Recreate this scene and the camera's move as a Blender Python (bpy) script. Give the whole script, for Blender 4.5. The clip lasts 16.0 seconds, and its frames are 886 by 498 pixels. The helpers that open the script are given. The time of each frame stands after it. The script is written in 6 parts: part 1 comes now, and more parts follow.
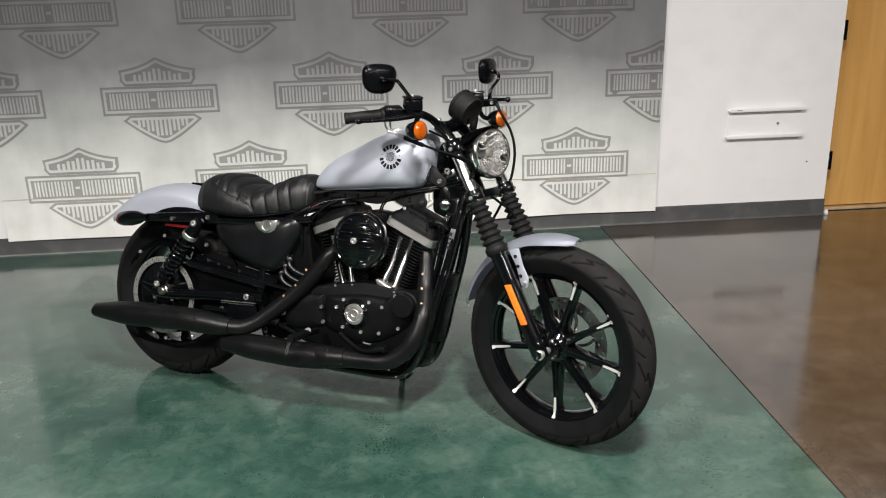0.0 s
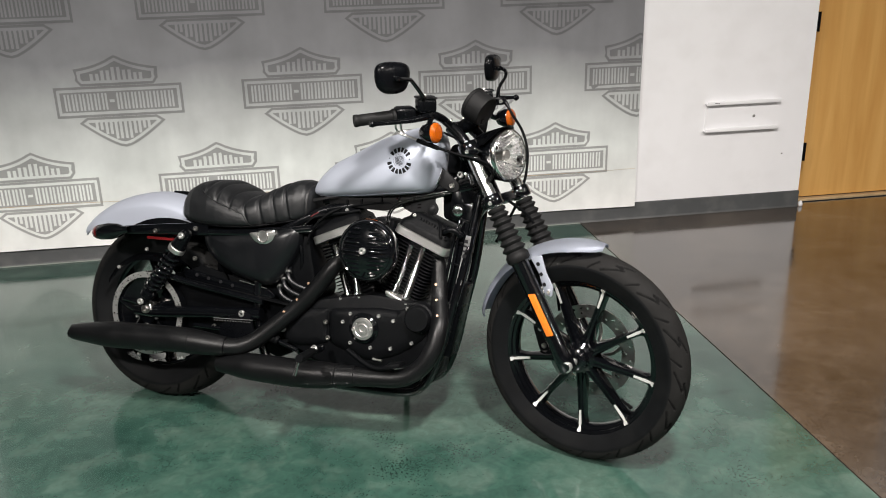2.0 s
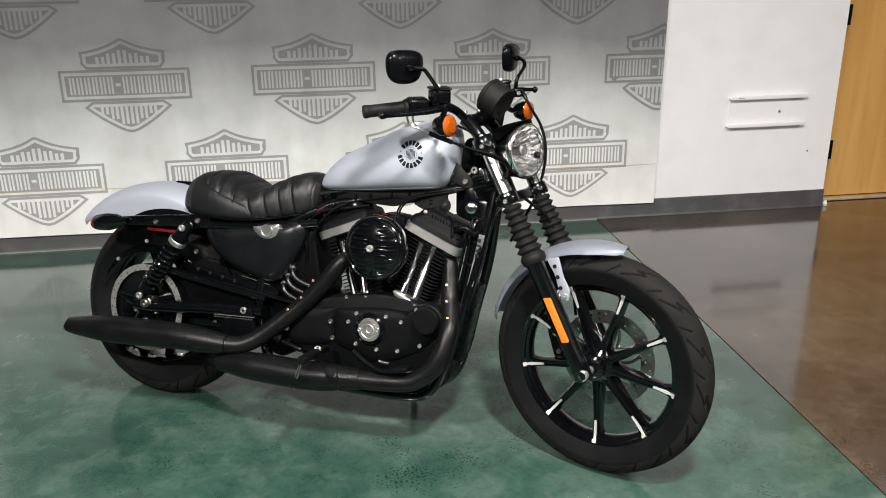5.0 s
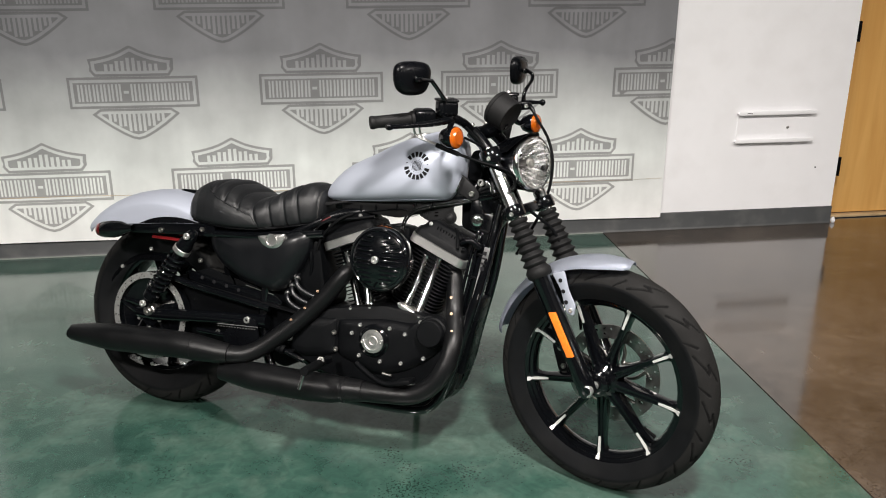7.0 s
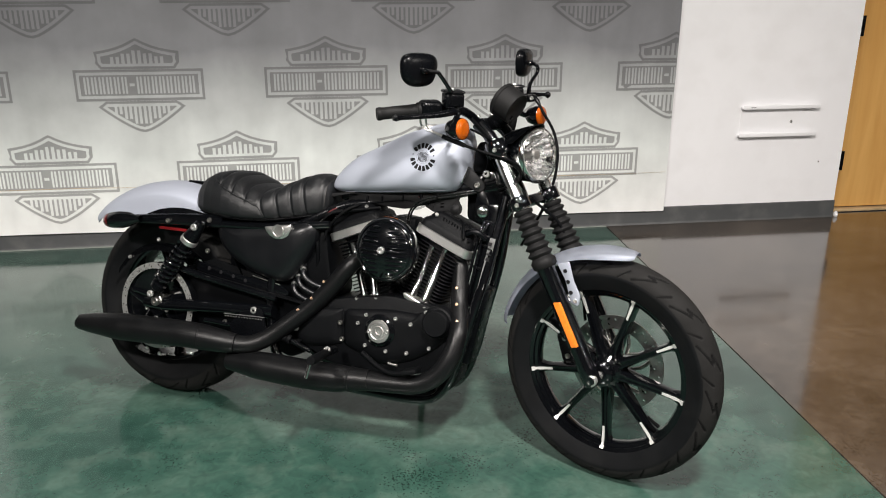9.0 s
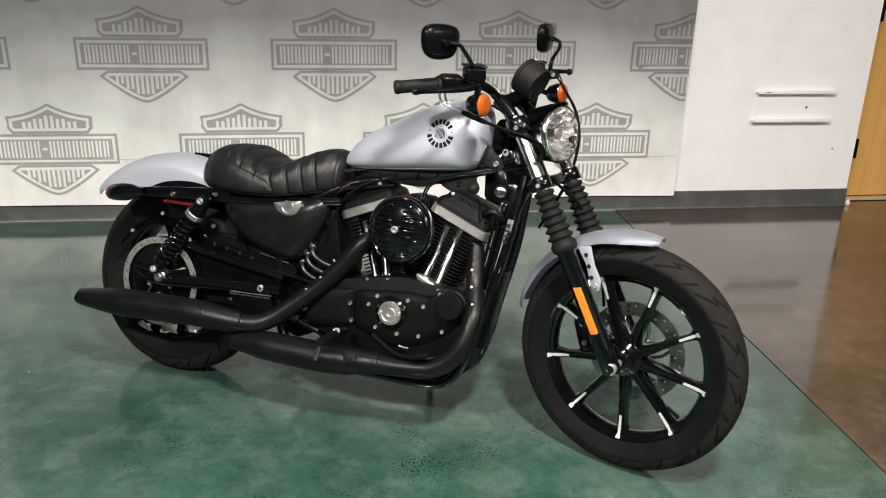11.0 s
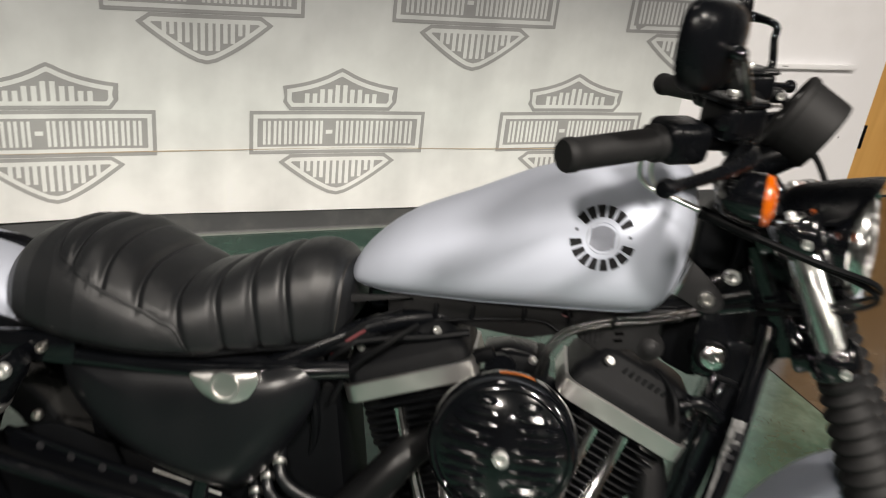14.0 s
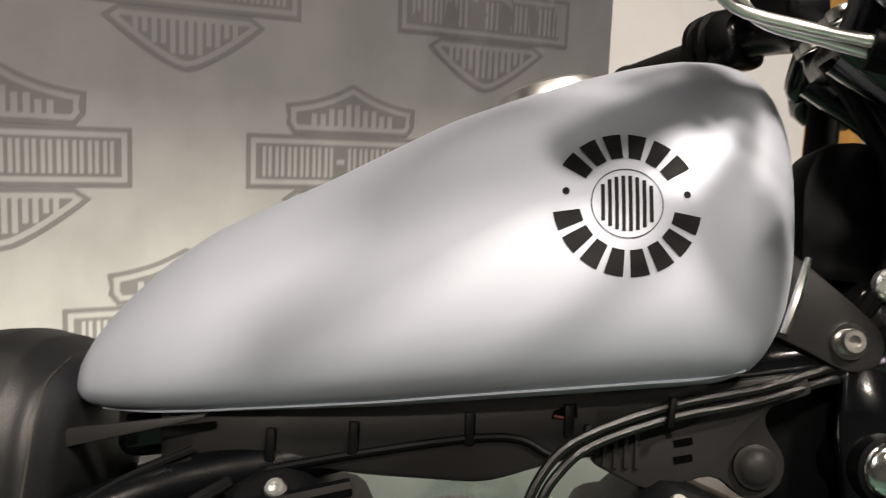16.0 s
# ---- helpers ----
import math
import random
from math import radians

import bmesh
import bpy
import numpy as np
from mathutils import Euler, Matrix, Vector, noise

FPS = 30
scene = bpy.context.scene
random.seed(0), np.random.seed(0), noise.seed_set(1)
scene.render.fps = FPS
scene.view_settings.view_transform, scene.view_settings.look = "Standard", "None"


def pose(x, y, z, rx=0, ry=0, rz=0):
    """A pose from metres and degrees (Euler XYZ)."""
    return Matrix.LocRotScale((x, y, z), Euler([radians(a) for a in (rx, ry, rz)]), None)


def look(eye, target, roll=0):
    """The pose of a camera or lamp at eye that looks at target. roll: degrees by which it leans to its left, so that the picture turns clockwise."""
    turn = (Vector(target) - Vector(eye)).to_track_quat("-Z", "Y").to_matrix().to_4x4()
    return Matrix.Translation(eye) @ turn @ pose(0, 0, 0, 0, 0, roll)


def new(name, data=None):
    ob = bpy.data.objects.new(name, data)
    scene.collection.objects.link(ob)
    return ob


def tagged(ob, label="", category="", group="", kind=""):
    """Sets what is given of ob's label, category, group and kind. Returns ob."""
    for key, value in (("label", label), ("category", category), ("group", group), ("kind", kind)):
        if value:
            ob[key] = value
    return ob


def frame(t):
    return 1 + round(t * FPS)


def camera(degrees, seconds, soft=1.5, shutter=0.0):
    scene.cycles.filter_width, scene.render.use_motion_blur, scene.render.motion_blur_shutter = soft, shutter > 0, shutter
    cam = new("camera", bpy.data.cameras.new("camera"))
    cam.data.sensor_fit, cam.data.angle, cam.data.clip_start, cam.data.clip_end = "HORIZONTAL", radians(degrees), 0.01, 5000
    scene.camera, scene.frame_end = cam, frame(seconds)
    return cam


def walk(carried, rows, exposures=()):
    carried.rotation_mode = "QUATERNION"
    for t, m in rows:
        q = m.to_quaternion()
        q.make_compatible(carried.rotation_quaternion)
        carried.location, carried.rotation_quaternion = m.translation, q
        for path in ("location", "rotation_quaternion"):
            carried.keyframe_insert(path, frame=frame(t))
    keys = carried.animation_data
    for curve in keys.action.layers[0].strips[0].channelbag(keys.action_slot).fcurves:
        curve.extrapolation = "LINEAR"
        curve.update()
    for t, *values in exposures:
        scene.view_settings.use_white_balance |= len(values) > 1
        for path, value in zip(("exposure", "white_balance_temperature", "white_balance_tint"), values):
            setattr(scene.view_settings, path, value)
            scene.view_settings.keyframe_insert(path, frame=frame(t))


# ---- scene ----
cam = camera(55.6, 16.0, soft=1.0, shutter=0.5)
PATH = [
    (0, (-0.521, -2.373, 1.482), (-0.379, -0.481, 0.849), -1.6),
    (0.5, (-0.667, -2.355, 1.491), (-0.458, -0.471, 0.853), -3.8),
    (1, (-0.785, -2.368, 1.498), (-0.517, -0.492, 0.859), -4.5),
    (1.5, (-0.796, -2.313, 1.495), (-0.483, -0.445, 0.853), -2.7),
    (2, (-0.753, -2.178, 1.485), (-0.458, -0.311, 0.832), -1.6),
    (2.5, (-0.72, -2.088, 1.482), (-0.467, -0.221, 0.81), -2.6),
    (3, (-0.717, -2.077, 1.475), (-0.494, -0.217, 0.774), -3.2),
    (3.5, (-0.719, -2.081, 1.481), (-0.487, -0.222, 0.78), -2.0),
    (4, (-0.724, -2.072, 1.478), (-0.469, -0.208, 0.798), -1.4),
    (6.5, (-0.732, -2.035, 1.471), (-0.477, -0.171, 0.794), -0.2),
    (7, (-0.728, -2.036, 1.472), (-0.475, -0.163, 0.818), -0.1),
    (7.5, (-0.735, -2.03, 1.467), (-0.491, -0.154, 0.818), 0.1),
    (8, (-0.736, -2.034, 1.466), (-0.492, -0.156, 0.822), 0.2),
    (8.5, (-0.742, -2.043, 1.468), (-0.498, -0.166, 0.824), -0.1),
    (9, (-0.742, -2.057, 1.465), (-0.494, -0.187, 0.801), -0.0),
    (11.5, (-0.84, -1.885, 1.432), (-0.557, -0.047, 0.698), 2.3),
    (12, (-0.973, -1.699, 1.426), (-0.582, 0.1, 0.645), 2.7),
    (12.5, (-1.014, -1.471, 1.398), (-0.573, 0.295, 0.567), 3.0),
    (13, (-1.011, -1.132, 1.404), (-0.527, 0.615, 0.558), 3.0),
    (13.5, (-1.056, -0.783, 1.358), (-0.504, 0.938, 0.503), 4.6),
    (14, (-1.039, -0.449, 1.31), (-0.332, 1.217, 0.459), 6.9),
    (14.5, (-0.976, -0.169, 1.22), (-0.3, 1.505, 0.359), 4.4),
    (15, (-0.884, -0.05, 1.111), (-0.238, 1.639, 0.256), 0.4),
    (15.5, (-0.801, -0.002, 0.995), (0.019, 1.737, 0.446), 1.7),
    (16, (-0.792, 0.006, 0.928), (0.165, 1.743, 0.668), 2.3),
]
EXPO = [(0, -0.69, 6680, 12), (1, -0.67, 6680, 12), (3, -0.57, 6640, 12), (9, -0.59, 6660, 12), (11.5, -0.53, 6900, 12), (12.5, -0.25, 6640, 12), (13, -0.34, 6780, 12), (13.5, -0.41, 6830, 12), (14, -0.68, 6980, 12), (14.5, -0.93, 6820, 13), (15, -0.82, 7000, 13), (15.5, -0.79, 7300, 14), (16, -0.7, 7450, 14)]

walk(cam, [(t, look(eye, target, roll)) for t, eye, target, roll in PATH], EXPO)

# ---- world and light ----
world = bpy.data.worlds.new("indoor_world")
scene.world = world
world.use_nodes = True
world.node_tree.nodes["Background"].inputs[0].default_value = (0.75, 0.8, 0.85, 1)
world.node_tree.nodes["Background"].inputs[1].default_value = 0.03

WALL_Y, CEIL_Z = 2.345, 3.4
LAMPS = [(-0.15, -1.65), (2.9, -2.3), (-2.9, -2.3), (0.0, -5.2), (2.9, -5.2), (-2.9, -5.2), (-0.9, 0.9)]
LAMP_SHARE = [2.5, 1.5, 2.65, 0.45, 0.6, 0.6, 0.12]
LAMP_W, LAMP_L, LAMP_POWER = [0.36, 1.2, 0.36, 0.36, 0.36, 0.36, 0.36], 0.3, 140.0
for (lx, ly), share, wide in zip(LAMPS, LAMP_SHARE, LAMP_W):
    lamp = bpy.data.lights.new("ceiling_lamp", "AREA")
    lamp.shape, lamp.size, lamp.size_y = "RECTANGLE", LAMP_L, wide
    lamp.energy, lamp.color = LAMP_POWER * share, (1.0, 0.97, 0.93)
    new("ceiling_lamp", lamp).matrix_world = pose(lx, ly, CEIL_Z - 0.03)


# ---- materials ----
def material(name, color, rough=0.5, metal=0.0, vary=0.0, scale=8.0, bump=0.0, bump_scale=200.0, rough_vary=0.0, coat=0.0, dirt=None, dirt_scale=3.0, dirt_amount=0.4, spec=0.5):
    """A surface with grain at two scales, uneven gloss and fine relief."""
    m = bpy.data.materials.new(name)
    m.use_nodes = True
    nt = m.node_tree
    b = nt.nodes["Principled BSDF"]
    b.inputs["Base Color"].default_value = (*color, 1)
    b.inputs["Roughness"].default_value = rough
    b.inputs["Metallic"].default_value = metal
    b.inputs["Specular IOR Level"].default_value = spec
    if coat:
        b.inputs["Coat Weight"].default_value = coat
        b.inputs["Coat Roughness"].default_value = 0.06
    tc = nt.nodes.new("ShaderNodeTexCoord")

    def noise_node(sc, detail=5.0):
        n = nt.nodes.new("ShaderNodeTexNoise")
        n.inputs["Scale"].default_value, n.inputs["Detail"].default_value = sc, detail
        nt.links.new(tc.outputs["Object"], n.inputs["Vector"])
        return n

    last = None
    if vary:
        n = noise_node(scale)
        r = nt.nodes.new("ShaderNodeValToRGB")
        r.color_ramp.elements[0].position, r.color_ramp.elements[1].position = 0.3, 0.7
        r.color_ramp.elements[0].color = (*[max(0, c * (1 - vary)) for c in color], 1)
        r.color_ramp.elements[1].color = (*[min(1, c * (1 + vary)) for c in color], 1)
        nt.links.new(n.outputs["Fac"], r.inputs["Fac"])
        last = r.outputs["Color"]
    if dirt:
        n = noise_node(dirt_scale, 8.0)
        r = nt.nodes.new("ShaderNodeValToRGB")
        r.color_ramp.elements[0].position, r.color_ramp.elements[1].position = 0.48, 0.72
        r.color_ramp.elements[1].color = (dirt_amount, dirt_amount, dirt_amount, 1)
        nt.links.new(n.outputs["Fac"], r.inputs["Fac"])
        mix = nt.nodes.new("ShaderNodeMix")
        mix.data_type = "RGBA"
        nt.links.new(r.outputs["Color"], mix.inputs["Factor"])
        if last:
            nt.links.new(last, mix.inputs["A"])
        else:
            mix.inputs["A"].default_value = (*color, 1)
        mix.inputs["B"].default_value = (*dirt, 1)
        last = mix.outputs["Result"]
    if last:
        nt.links.new(last, b.inputs["Base Color"])
    if rough_vary:
        n = noise_node(scale * 1.7)
        r = nt.nodes.new("ShaderNodeMapRange")
        r.inputs["From Min"].default_value, r.inputs["From Max"].default_value = 0.3, 0.7
        r.inputs["To Min"].default_value, r.inputs["To Max"].default_value = max(0.02, rough - rough_vary), rough + rough_vary
        nt.links.new(n.outputs["Fac"], r.inputs["Value"])
        nt.links.new(r.outputs["Result"], b.inputs["Roughness"])
    if bump:
        n = noise_node(bump_scale, 3.0)
        bp = nt.nodes.new("ShaderNodeBump")
        bp.inputs["Strength"].default_value, bp.inputs["Distance"].default_value = bump, 0.002
        nt.links.new(n.outputs["Fac"], bp.inputs["Height"])
        nt.links.new(bp.outputs["Normal"], b.inputs["Normal"])
    return m


def floor_material(name, dark, mid, light, rough):
    """Acid-stained, sealed concrete: cloudy patches, blotches, pinholes and a wavy gloss."""
    m = bpy.data.materials.new(name)
    m.use_nodes = True
    nt = m.node_tree
    b = nt.nodes["Principled BSDF"]
    tc = nt.nodes.new("ShaderNodeTexCoord")

    def noise_node(sc, detail, dist=0.0):
        n = nt.nodes.new("ShaderNodeTexNoise")
        n.inputs["Scale"].default_value, n.inputs["Detail"].default_value = sc, detail
        n.inputs["Distortion"].default_value = dist
        nt.links.new(tc.outputs["Object"], n.inputs["Vector"])
        return n

    def ramp(src, stops):
        r = nt.nodes.new("ShaderNodeValToRGB")
        e = r.color_ramp.elements
        e[0].position, e[0].color = stops[0][0], (*stops[0][1], 1)
        e[1].position, e[1].color = stops[-1][0], (*stops[-1][1], 1)
        for p, c in stops[1:-1]:
            x = e.new(p)
            x.color = (*c, 1)
        nt.links.new(src, r.inputs["Fac"])
        return r.outputs["Color"]

    def mix(a, bb, f, kind="MIX"):
        x = nt.nodes.new("ShaderNodeMix")
        x.data_type, x.blend_type = "RGBA", kind
        nt.links.new(a, x.inputs["A"])
        nt.links.new(bb, x.inputs["B"])
        if isinstance(f, float):
            x.inputs["Factor"].default_value = f
        else:
            nt.links.new(f, x.inputs["Factor"])
        return x.outputs["Result"]

    big = ramp(noise_node(1.6, 9, 0.6).outputs["Fac"], [(0.3, dark), (0.5, mid), (0.72, light)])
    small = ramp(noise_node(9.0, 8, 0.4).outputs["Fac"], [(0.3, dark), (0.52, mid), (0.75, light)])
    col = mix(big, small, 0.42)
    wisp = ramp(noise_node(26.0, 6, 1.2).outputs["Fac"], [(0.35, (0.72, 0.72, 0.72)), (0.65, (1.2, 1.2, 1.2))])
    col = mix(col, wisp, 0.5, "MULTIPLY")
    pits = noise_node(120.0, 2)
    gate = noise_node(5.0, 3)
    both = nt.nodes.new("ShaderNodeMath")
    both.operation = "MULTIPLY"
    nt.links.new(pits.outputs["Fac"], both.inputs[0])
    nt.links.new(gate.outputs["Fac"], both.inputs[1])
    speck = ramp(both.outputs[0], [(0.37, (1, 1, 1)), (0.43, (0.25, 0.25, 0.25))])
    col = mix(col, speck, 0.75, "MULTIPLY")
    nt.links.new(col, b.inputs["Base Color"])
    b.inputs["Specular IOR Level"].default_value = 0.3
    r = nt.nodes.new("ShaderNodeMapRange")
    r.inputs["From Min"].default_value, r.inputs["From Max"].default_value = 0.35, 0.7
    r.inputs["To Min"].default_value, r.inputs["To Max"].default_value = rough * 0.75, rough * 1.45
    nt.links.new(noise_node(4.0, 7).outputs["Fac"], r.inputs["Value"])
    nt.links.new(r.outputs["Result"], b.inputs["Roughness"])
    b.inputs["Coat Weight"].default_value, b.inputs["Coat Roughness"].default_value = 0.6, 0.11
    b.inputs["Coat IOR"].default_value = 1.7
    bp = nt.nodes.new("ShaderNodeBump")
    bp.inputs["Strength"].default_value, bp.inputs["Distance"].default_value = 0.08, 0.004
    nt.links.new(noise_node(9.0, 3).outputs["Fac"], bp.inputs["Height"])
    nt.links.new(bp.outputs["Normal"], b.inputs["Normal"])
    return m


def wood_material(name, a, c, rough):
    """Vertical veneer figure."""
    m = bpy.data.materials.new(name)
    m.use_nodes = True
    nt = m.node_tree
    b = nt.nodes["Principled BSDF"]
    tc = nt.nodes.new("ShaderNodeTexCoord")
    mp = nt.nodes.new("ShaderNodeMapping")
    mp.inputs["Scale"].default_value = (9, 9, 0.7)
    nt.links.new(tc.outputs["Object"], mp.inputs["Vector"])
    n = nt.nodes.new("ShaderNodeTexNoise")
    n.inputs["Scale"].default_value, n.inputs["Detail"].default_value, n.inputs["Distortion"].default_value = 1.6, 8, 0.5
    nt.links.new(mp.outputs["Vector"], n.inputs["Vector"])
    r = nt.nodes.new("ShaderNodeValToRGB")
    r.color_ramp.elements[0].position, r.color_ramp.elements[0].color = 0.3, (*a, 1)
    r.color_ramp.elements[1].position, r.color_ramp.elements[1].color = 0.7, (*c, 1)
    nt.links.new(n.outputs["Fac"], r.inputs["Fac"])
    nt.links.new(r.outputs["Color"], b.inputs["Base Color"])
    b.inputs["Roughness"].default_value = rough
    return m


def banner_material(name, top, mid, low, foot):
    """Printed cloth: grey at the top, fading to white below, with faint stains and a weave."""
    m = bpy.data.materials.new(name)
    m.use_nodes = True
    nt = m.node_tree
    b = nt.nodes["Principled BSDF"]
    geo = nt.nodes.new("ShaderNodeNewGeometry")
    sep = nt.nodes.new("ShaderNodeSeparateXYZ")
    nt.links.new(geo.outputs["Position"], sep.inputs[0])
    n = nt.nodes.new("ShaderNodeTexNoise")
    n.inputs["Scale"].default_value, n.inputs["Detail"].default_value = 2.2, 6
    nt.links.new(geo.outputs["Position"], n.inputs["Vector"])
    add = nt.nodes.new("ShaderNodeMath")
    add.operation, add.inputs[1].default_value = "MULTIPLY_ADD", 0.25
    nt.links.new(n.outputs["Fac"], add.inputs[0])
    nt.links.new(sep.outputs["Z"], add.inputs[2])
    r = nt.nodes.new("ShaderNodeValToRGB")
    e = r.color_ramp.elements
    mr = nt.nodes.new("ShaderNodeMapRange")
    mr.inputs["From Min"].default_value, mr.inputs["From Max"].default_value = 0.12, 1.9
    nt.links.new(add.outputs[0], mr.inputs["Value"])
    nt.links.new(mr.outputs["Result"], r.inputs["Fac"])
    # printed fade; the top colour also carries the light's falloff
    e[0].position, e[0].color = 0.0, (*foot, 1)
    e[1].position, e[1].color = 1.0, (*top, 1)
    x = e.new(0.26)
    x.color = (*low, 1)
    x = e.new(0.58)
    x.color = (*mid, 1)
    n2 = nt.nodes.new("ShaderNodeTexNoise")
    n2.inputs["Scale"].default_value, n2.inputs["Detail"].default_value = 7, 7
    nt.links.new(geo.outputs["Position"], n2.inputs["Vector"])
    r2 = nt.nodes.new("ShaderNodeMapRange")
    r2.inputs["From Min"].default_value, r2.inputs["From Max"].default_value = 0.3, 0.7
    r2.inputs["To Min"].default_value, r2.inputs["To Max"].default_value = 0.92, 1.06
    nt.links.new(n2.outputs["Fac"], r2.inputs["Value"])
    mul = nt.nodes.new("ShaderNodeMix")
    mul.data_type, mul.blend_type = "RGBA", "MULTIPLY"
    mul.inputs["Factor"].default_value = 1.0
    nt.links.new(r.outputs["Color"], mul.inputs["A"])
    nt.links.new(r2.outputs["Result"], mul.inputs["B"])
    # soft hanging streaks, wider than tall blotches
    mp = nt.nodes.new("ShaderNodeMapping")
    mp.inputs["Scale"].default_value = (3.2, 1.0, 0.7)
    nt.links.new(geo.outputs["Position"], mp.inputs["Vector"])
    n4 = nt.nodes.new("ShaderNodeTexNoise")
    n4.inputs["Scale"].default_value, n4.inputs["Detail"].default_value = 1.3, 4
    nt.links.new(mp.outputs["Vector"], n4.inputs["Vector"])
    r4 = nt.nodes.new("ShaderNodeMapRange")
    r4.inputs["From Min"].default_value, r4.inputs["From Max"].default_value = 0.3, 0.7
    r4.inputs["To Min"].default_value, r4.inputs["To Max"].default_value = 0.88, 1.1
    nt.links.new(n4.outputs["Fac"], r4.inputs["Value"])
    mul2 = nt.nodes.new("ShaderNodeMix")
    mul2.data_type, mul2.blend_type = "RGBA", "MULTIPLY"
    mul2.inputs["Factor"].default_value = 1.0
    nt.links.new(mul.outputs["Result"], mul2.inputs["A"])
    nt.links.new(r4.outputs["Result"], mul2.inputs["B"])
    nt.links.new(mul2.outputs["Result"], b.inputs["Base Color"])
    b.inputs["Roughness"].default_value = 0.55
    bp = nt.nodes.new("ShaderNodeBump")
    bp.inputs["Strength"].default_value, bp.inputs["Distance"].default_value = 0.15, 0.001
    n3 = nt.nodes.new("ShaderNodeTexNoise")
    n3.inputs["Scale"].default_value = 300
    nt.links.new(geo.outputs["Position"], n3.inputs["Vector"])
    nt.links.new(n3.outputs["Fac"], bp.inputs["Height"])
    nt.links.new(bp.outputs["Normal"], b.inputs["Normal"])
    return m


GREEN_FLOOR = floor_material("green_stained_concrete", (0.0125, 0.039, 0.0305), (0.033, 0.078, 0.0605), (0.108, 0.158, 0.128), 0.17)
BROWN_FLOOR = floor_material("brown_stained_concrete", (0.026, 0.02, 0.016), (0.056, 0.0435, 0.034), (0.112, 0.088, 0.069), 0.12)
WALL_WHITE = material("white_wall_paint", (0.9, 0.9, 0.915), 0.6, vary=0.03, scale=2, bump=0.25, bump_scale=260, dirt=(0.6, 0.58, 0.56), dirt_scale=6, dirt_amount=0.12)
ROOM_GREY = material("far_room_paint", (0.06, 0.06, 0.06), 0.7, vary=0.05, scale=2, bump=0.2)
CEILING_MAT = material("ceiling_paint", (0.13, 0.13, 0.13), 0.8, vary=0.04, scale=3, bump=0.2)
BASE_VINYL = material("charcoal_vinyl", (0.055, 0.058, 0.06), 0.45, vary=0.1, scale=5, dirt=(0.16, 0.16, 0.15), dirt_scale=9, dirt_amount=0.3)
JOINT = material("floor_joint", (0.02, 0.02, 0.018), 0.8, vary=0.2)
SEALANT = material("grey_sealant", (0.25, 0.27, 0.25), 0.6, vary=0.15, scale=10)
DOOR_WOOD = wood_material("maple_veneer", (0.6, 0.31, 0.085), (0.72, 0.41, 0.13), 0.4)
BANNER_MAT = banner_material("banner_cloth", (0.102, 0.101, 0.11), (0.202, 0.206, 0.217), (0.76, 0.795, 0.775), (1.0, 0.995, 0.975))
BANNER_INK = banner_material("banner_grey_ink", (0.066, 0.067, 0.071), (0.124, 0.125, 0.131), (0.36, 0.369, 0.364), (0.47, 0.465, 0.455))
BANNER_SEAM = material("banner_crease", (0.5, 0.4, 0.28), 0.7, vary=0.3, scale=12)
REFLECTOR_BRIGHT = material("silvered_reflector", (0.97, 0.97, 0.97), 0.2, 1.0, vary=0.03, scale=60, bump=0.3, bump_scale=90)
LAMP_FRAME = material("lamp_frame_white", (0.7, 0.7, 0.7), 0.5)

RUBBER = material("tyre_rubber", (0.004, 0.0044, 0.005), 0.58, vary=0.25, scale=14, bump=0.25, bump_scale=400, dirt=(0.011, 0.011, 0.0108), dirt_scale=10, dirt_amount=0.4, spec=0.12)
TREAD_RUBBER = material("dusty_tread_rubber", (0.0115, 0.0113, 0.011), 0.7, vary=0.25, scale=14, bump=0.3, bump_scale=400, dirt=(0.02, 0.0195, 0.019), dirt_scale=12, dirt_amount=0.5, spec=0.1)
# darker than the tread: the shade inside the grooves, put into colour
GROOVE_RUBBER = material("shaded_groove_rubber", (0.006, 0.006, 0.006), 0.7, vary=0.2, scale=20, spec=0.05)
GLOSS_BLACK = material("gloss_black_paint", (0.002, 0.0023, 0.003), 0.12, vary=0.2, scale=15, rough_vary=0.03, coat=0.6)
LOUVRE_BLACK = material("louvre_black_paint", (0.002, 0.0023, 0.003), 0.13, vary=0.2, scale=15, rough_vary=0.06, spec=0.35)
SATIN_BLACK = material("satin_black_paint", (0.002, 0.0023, 0.003), 0.28, vary=0.15, scale=12, bump=0.05, bump_scale=700, rough_vary=0.05, spec=0.15)
WRINKLE_BLACK = material("wrinkle_black_coat", (0.0026, 0.0029, 0.0035), 0.46, vary=0.15, scale=25, bump=0.3, bump_scale=1600, spec=0.12)
EXHAUST_BLACK = material("matt_black_ceramic", (0.0034, 0.0036, 0.004), 0.36, vary=0.2, scale=9, bump=0.15, bump_scale=900, rough_vary=0.07, spec=0.3)
COVER_BLACK = material("cover_black_paint", (0.003, 0.0034, 0.0044), 0.34, vary=0.15, scale=10, rough_vary=0.04, spec=0.45)
PLASTIC_BLACK = material("black_plastic", (0.002, 0.0023, 0.0028), 0.48, vary=0.12, scale=20, bump=0.05, bump_scale=1500, spec=0.07)
GREY_PLASTIC = material("charcoal_plastic", (0.014, 0.014, 0.0146), 0.45, vary=0.1, scale=20, bump=0.05, bump_scale=1500, spec=0.125)
MATTE_BLACK = material("matt_black_moulding", (0.0062, 0.0062, 0.0065), 0.62, vary=0.2, scale=20, bump=0.12, bump_scale=700, spec=0.22)
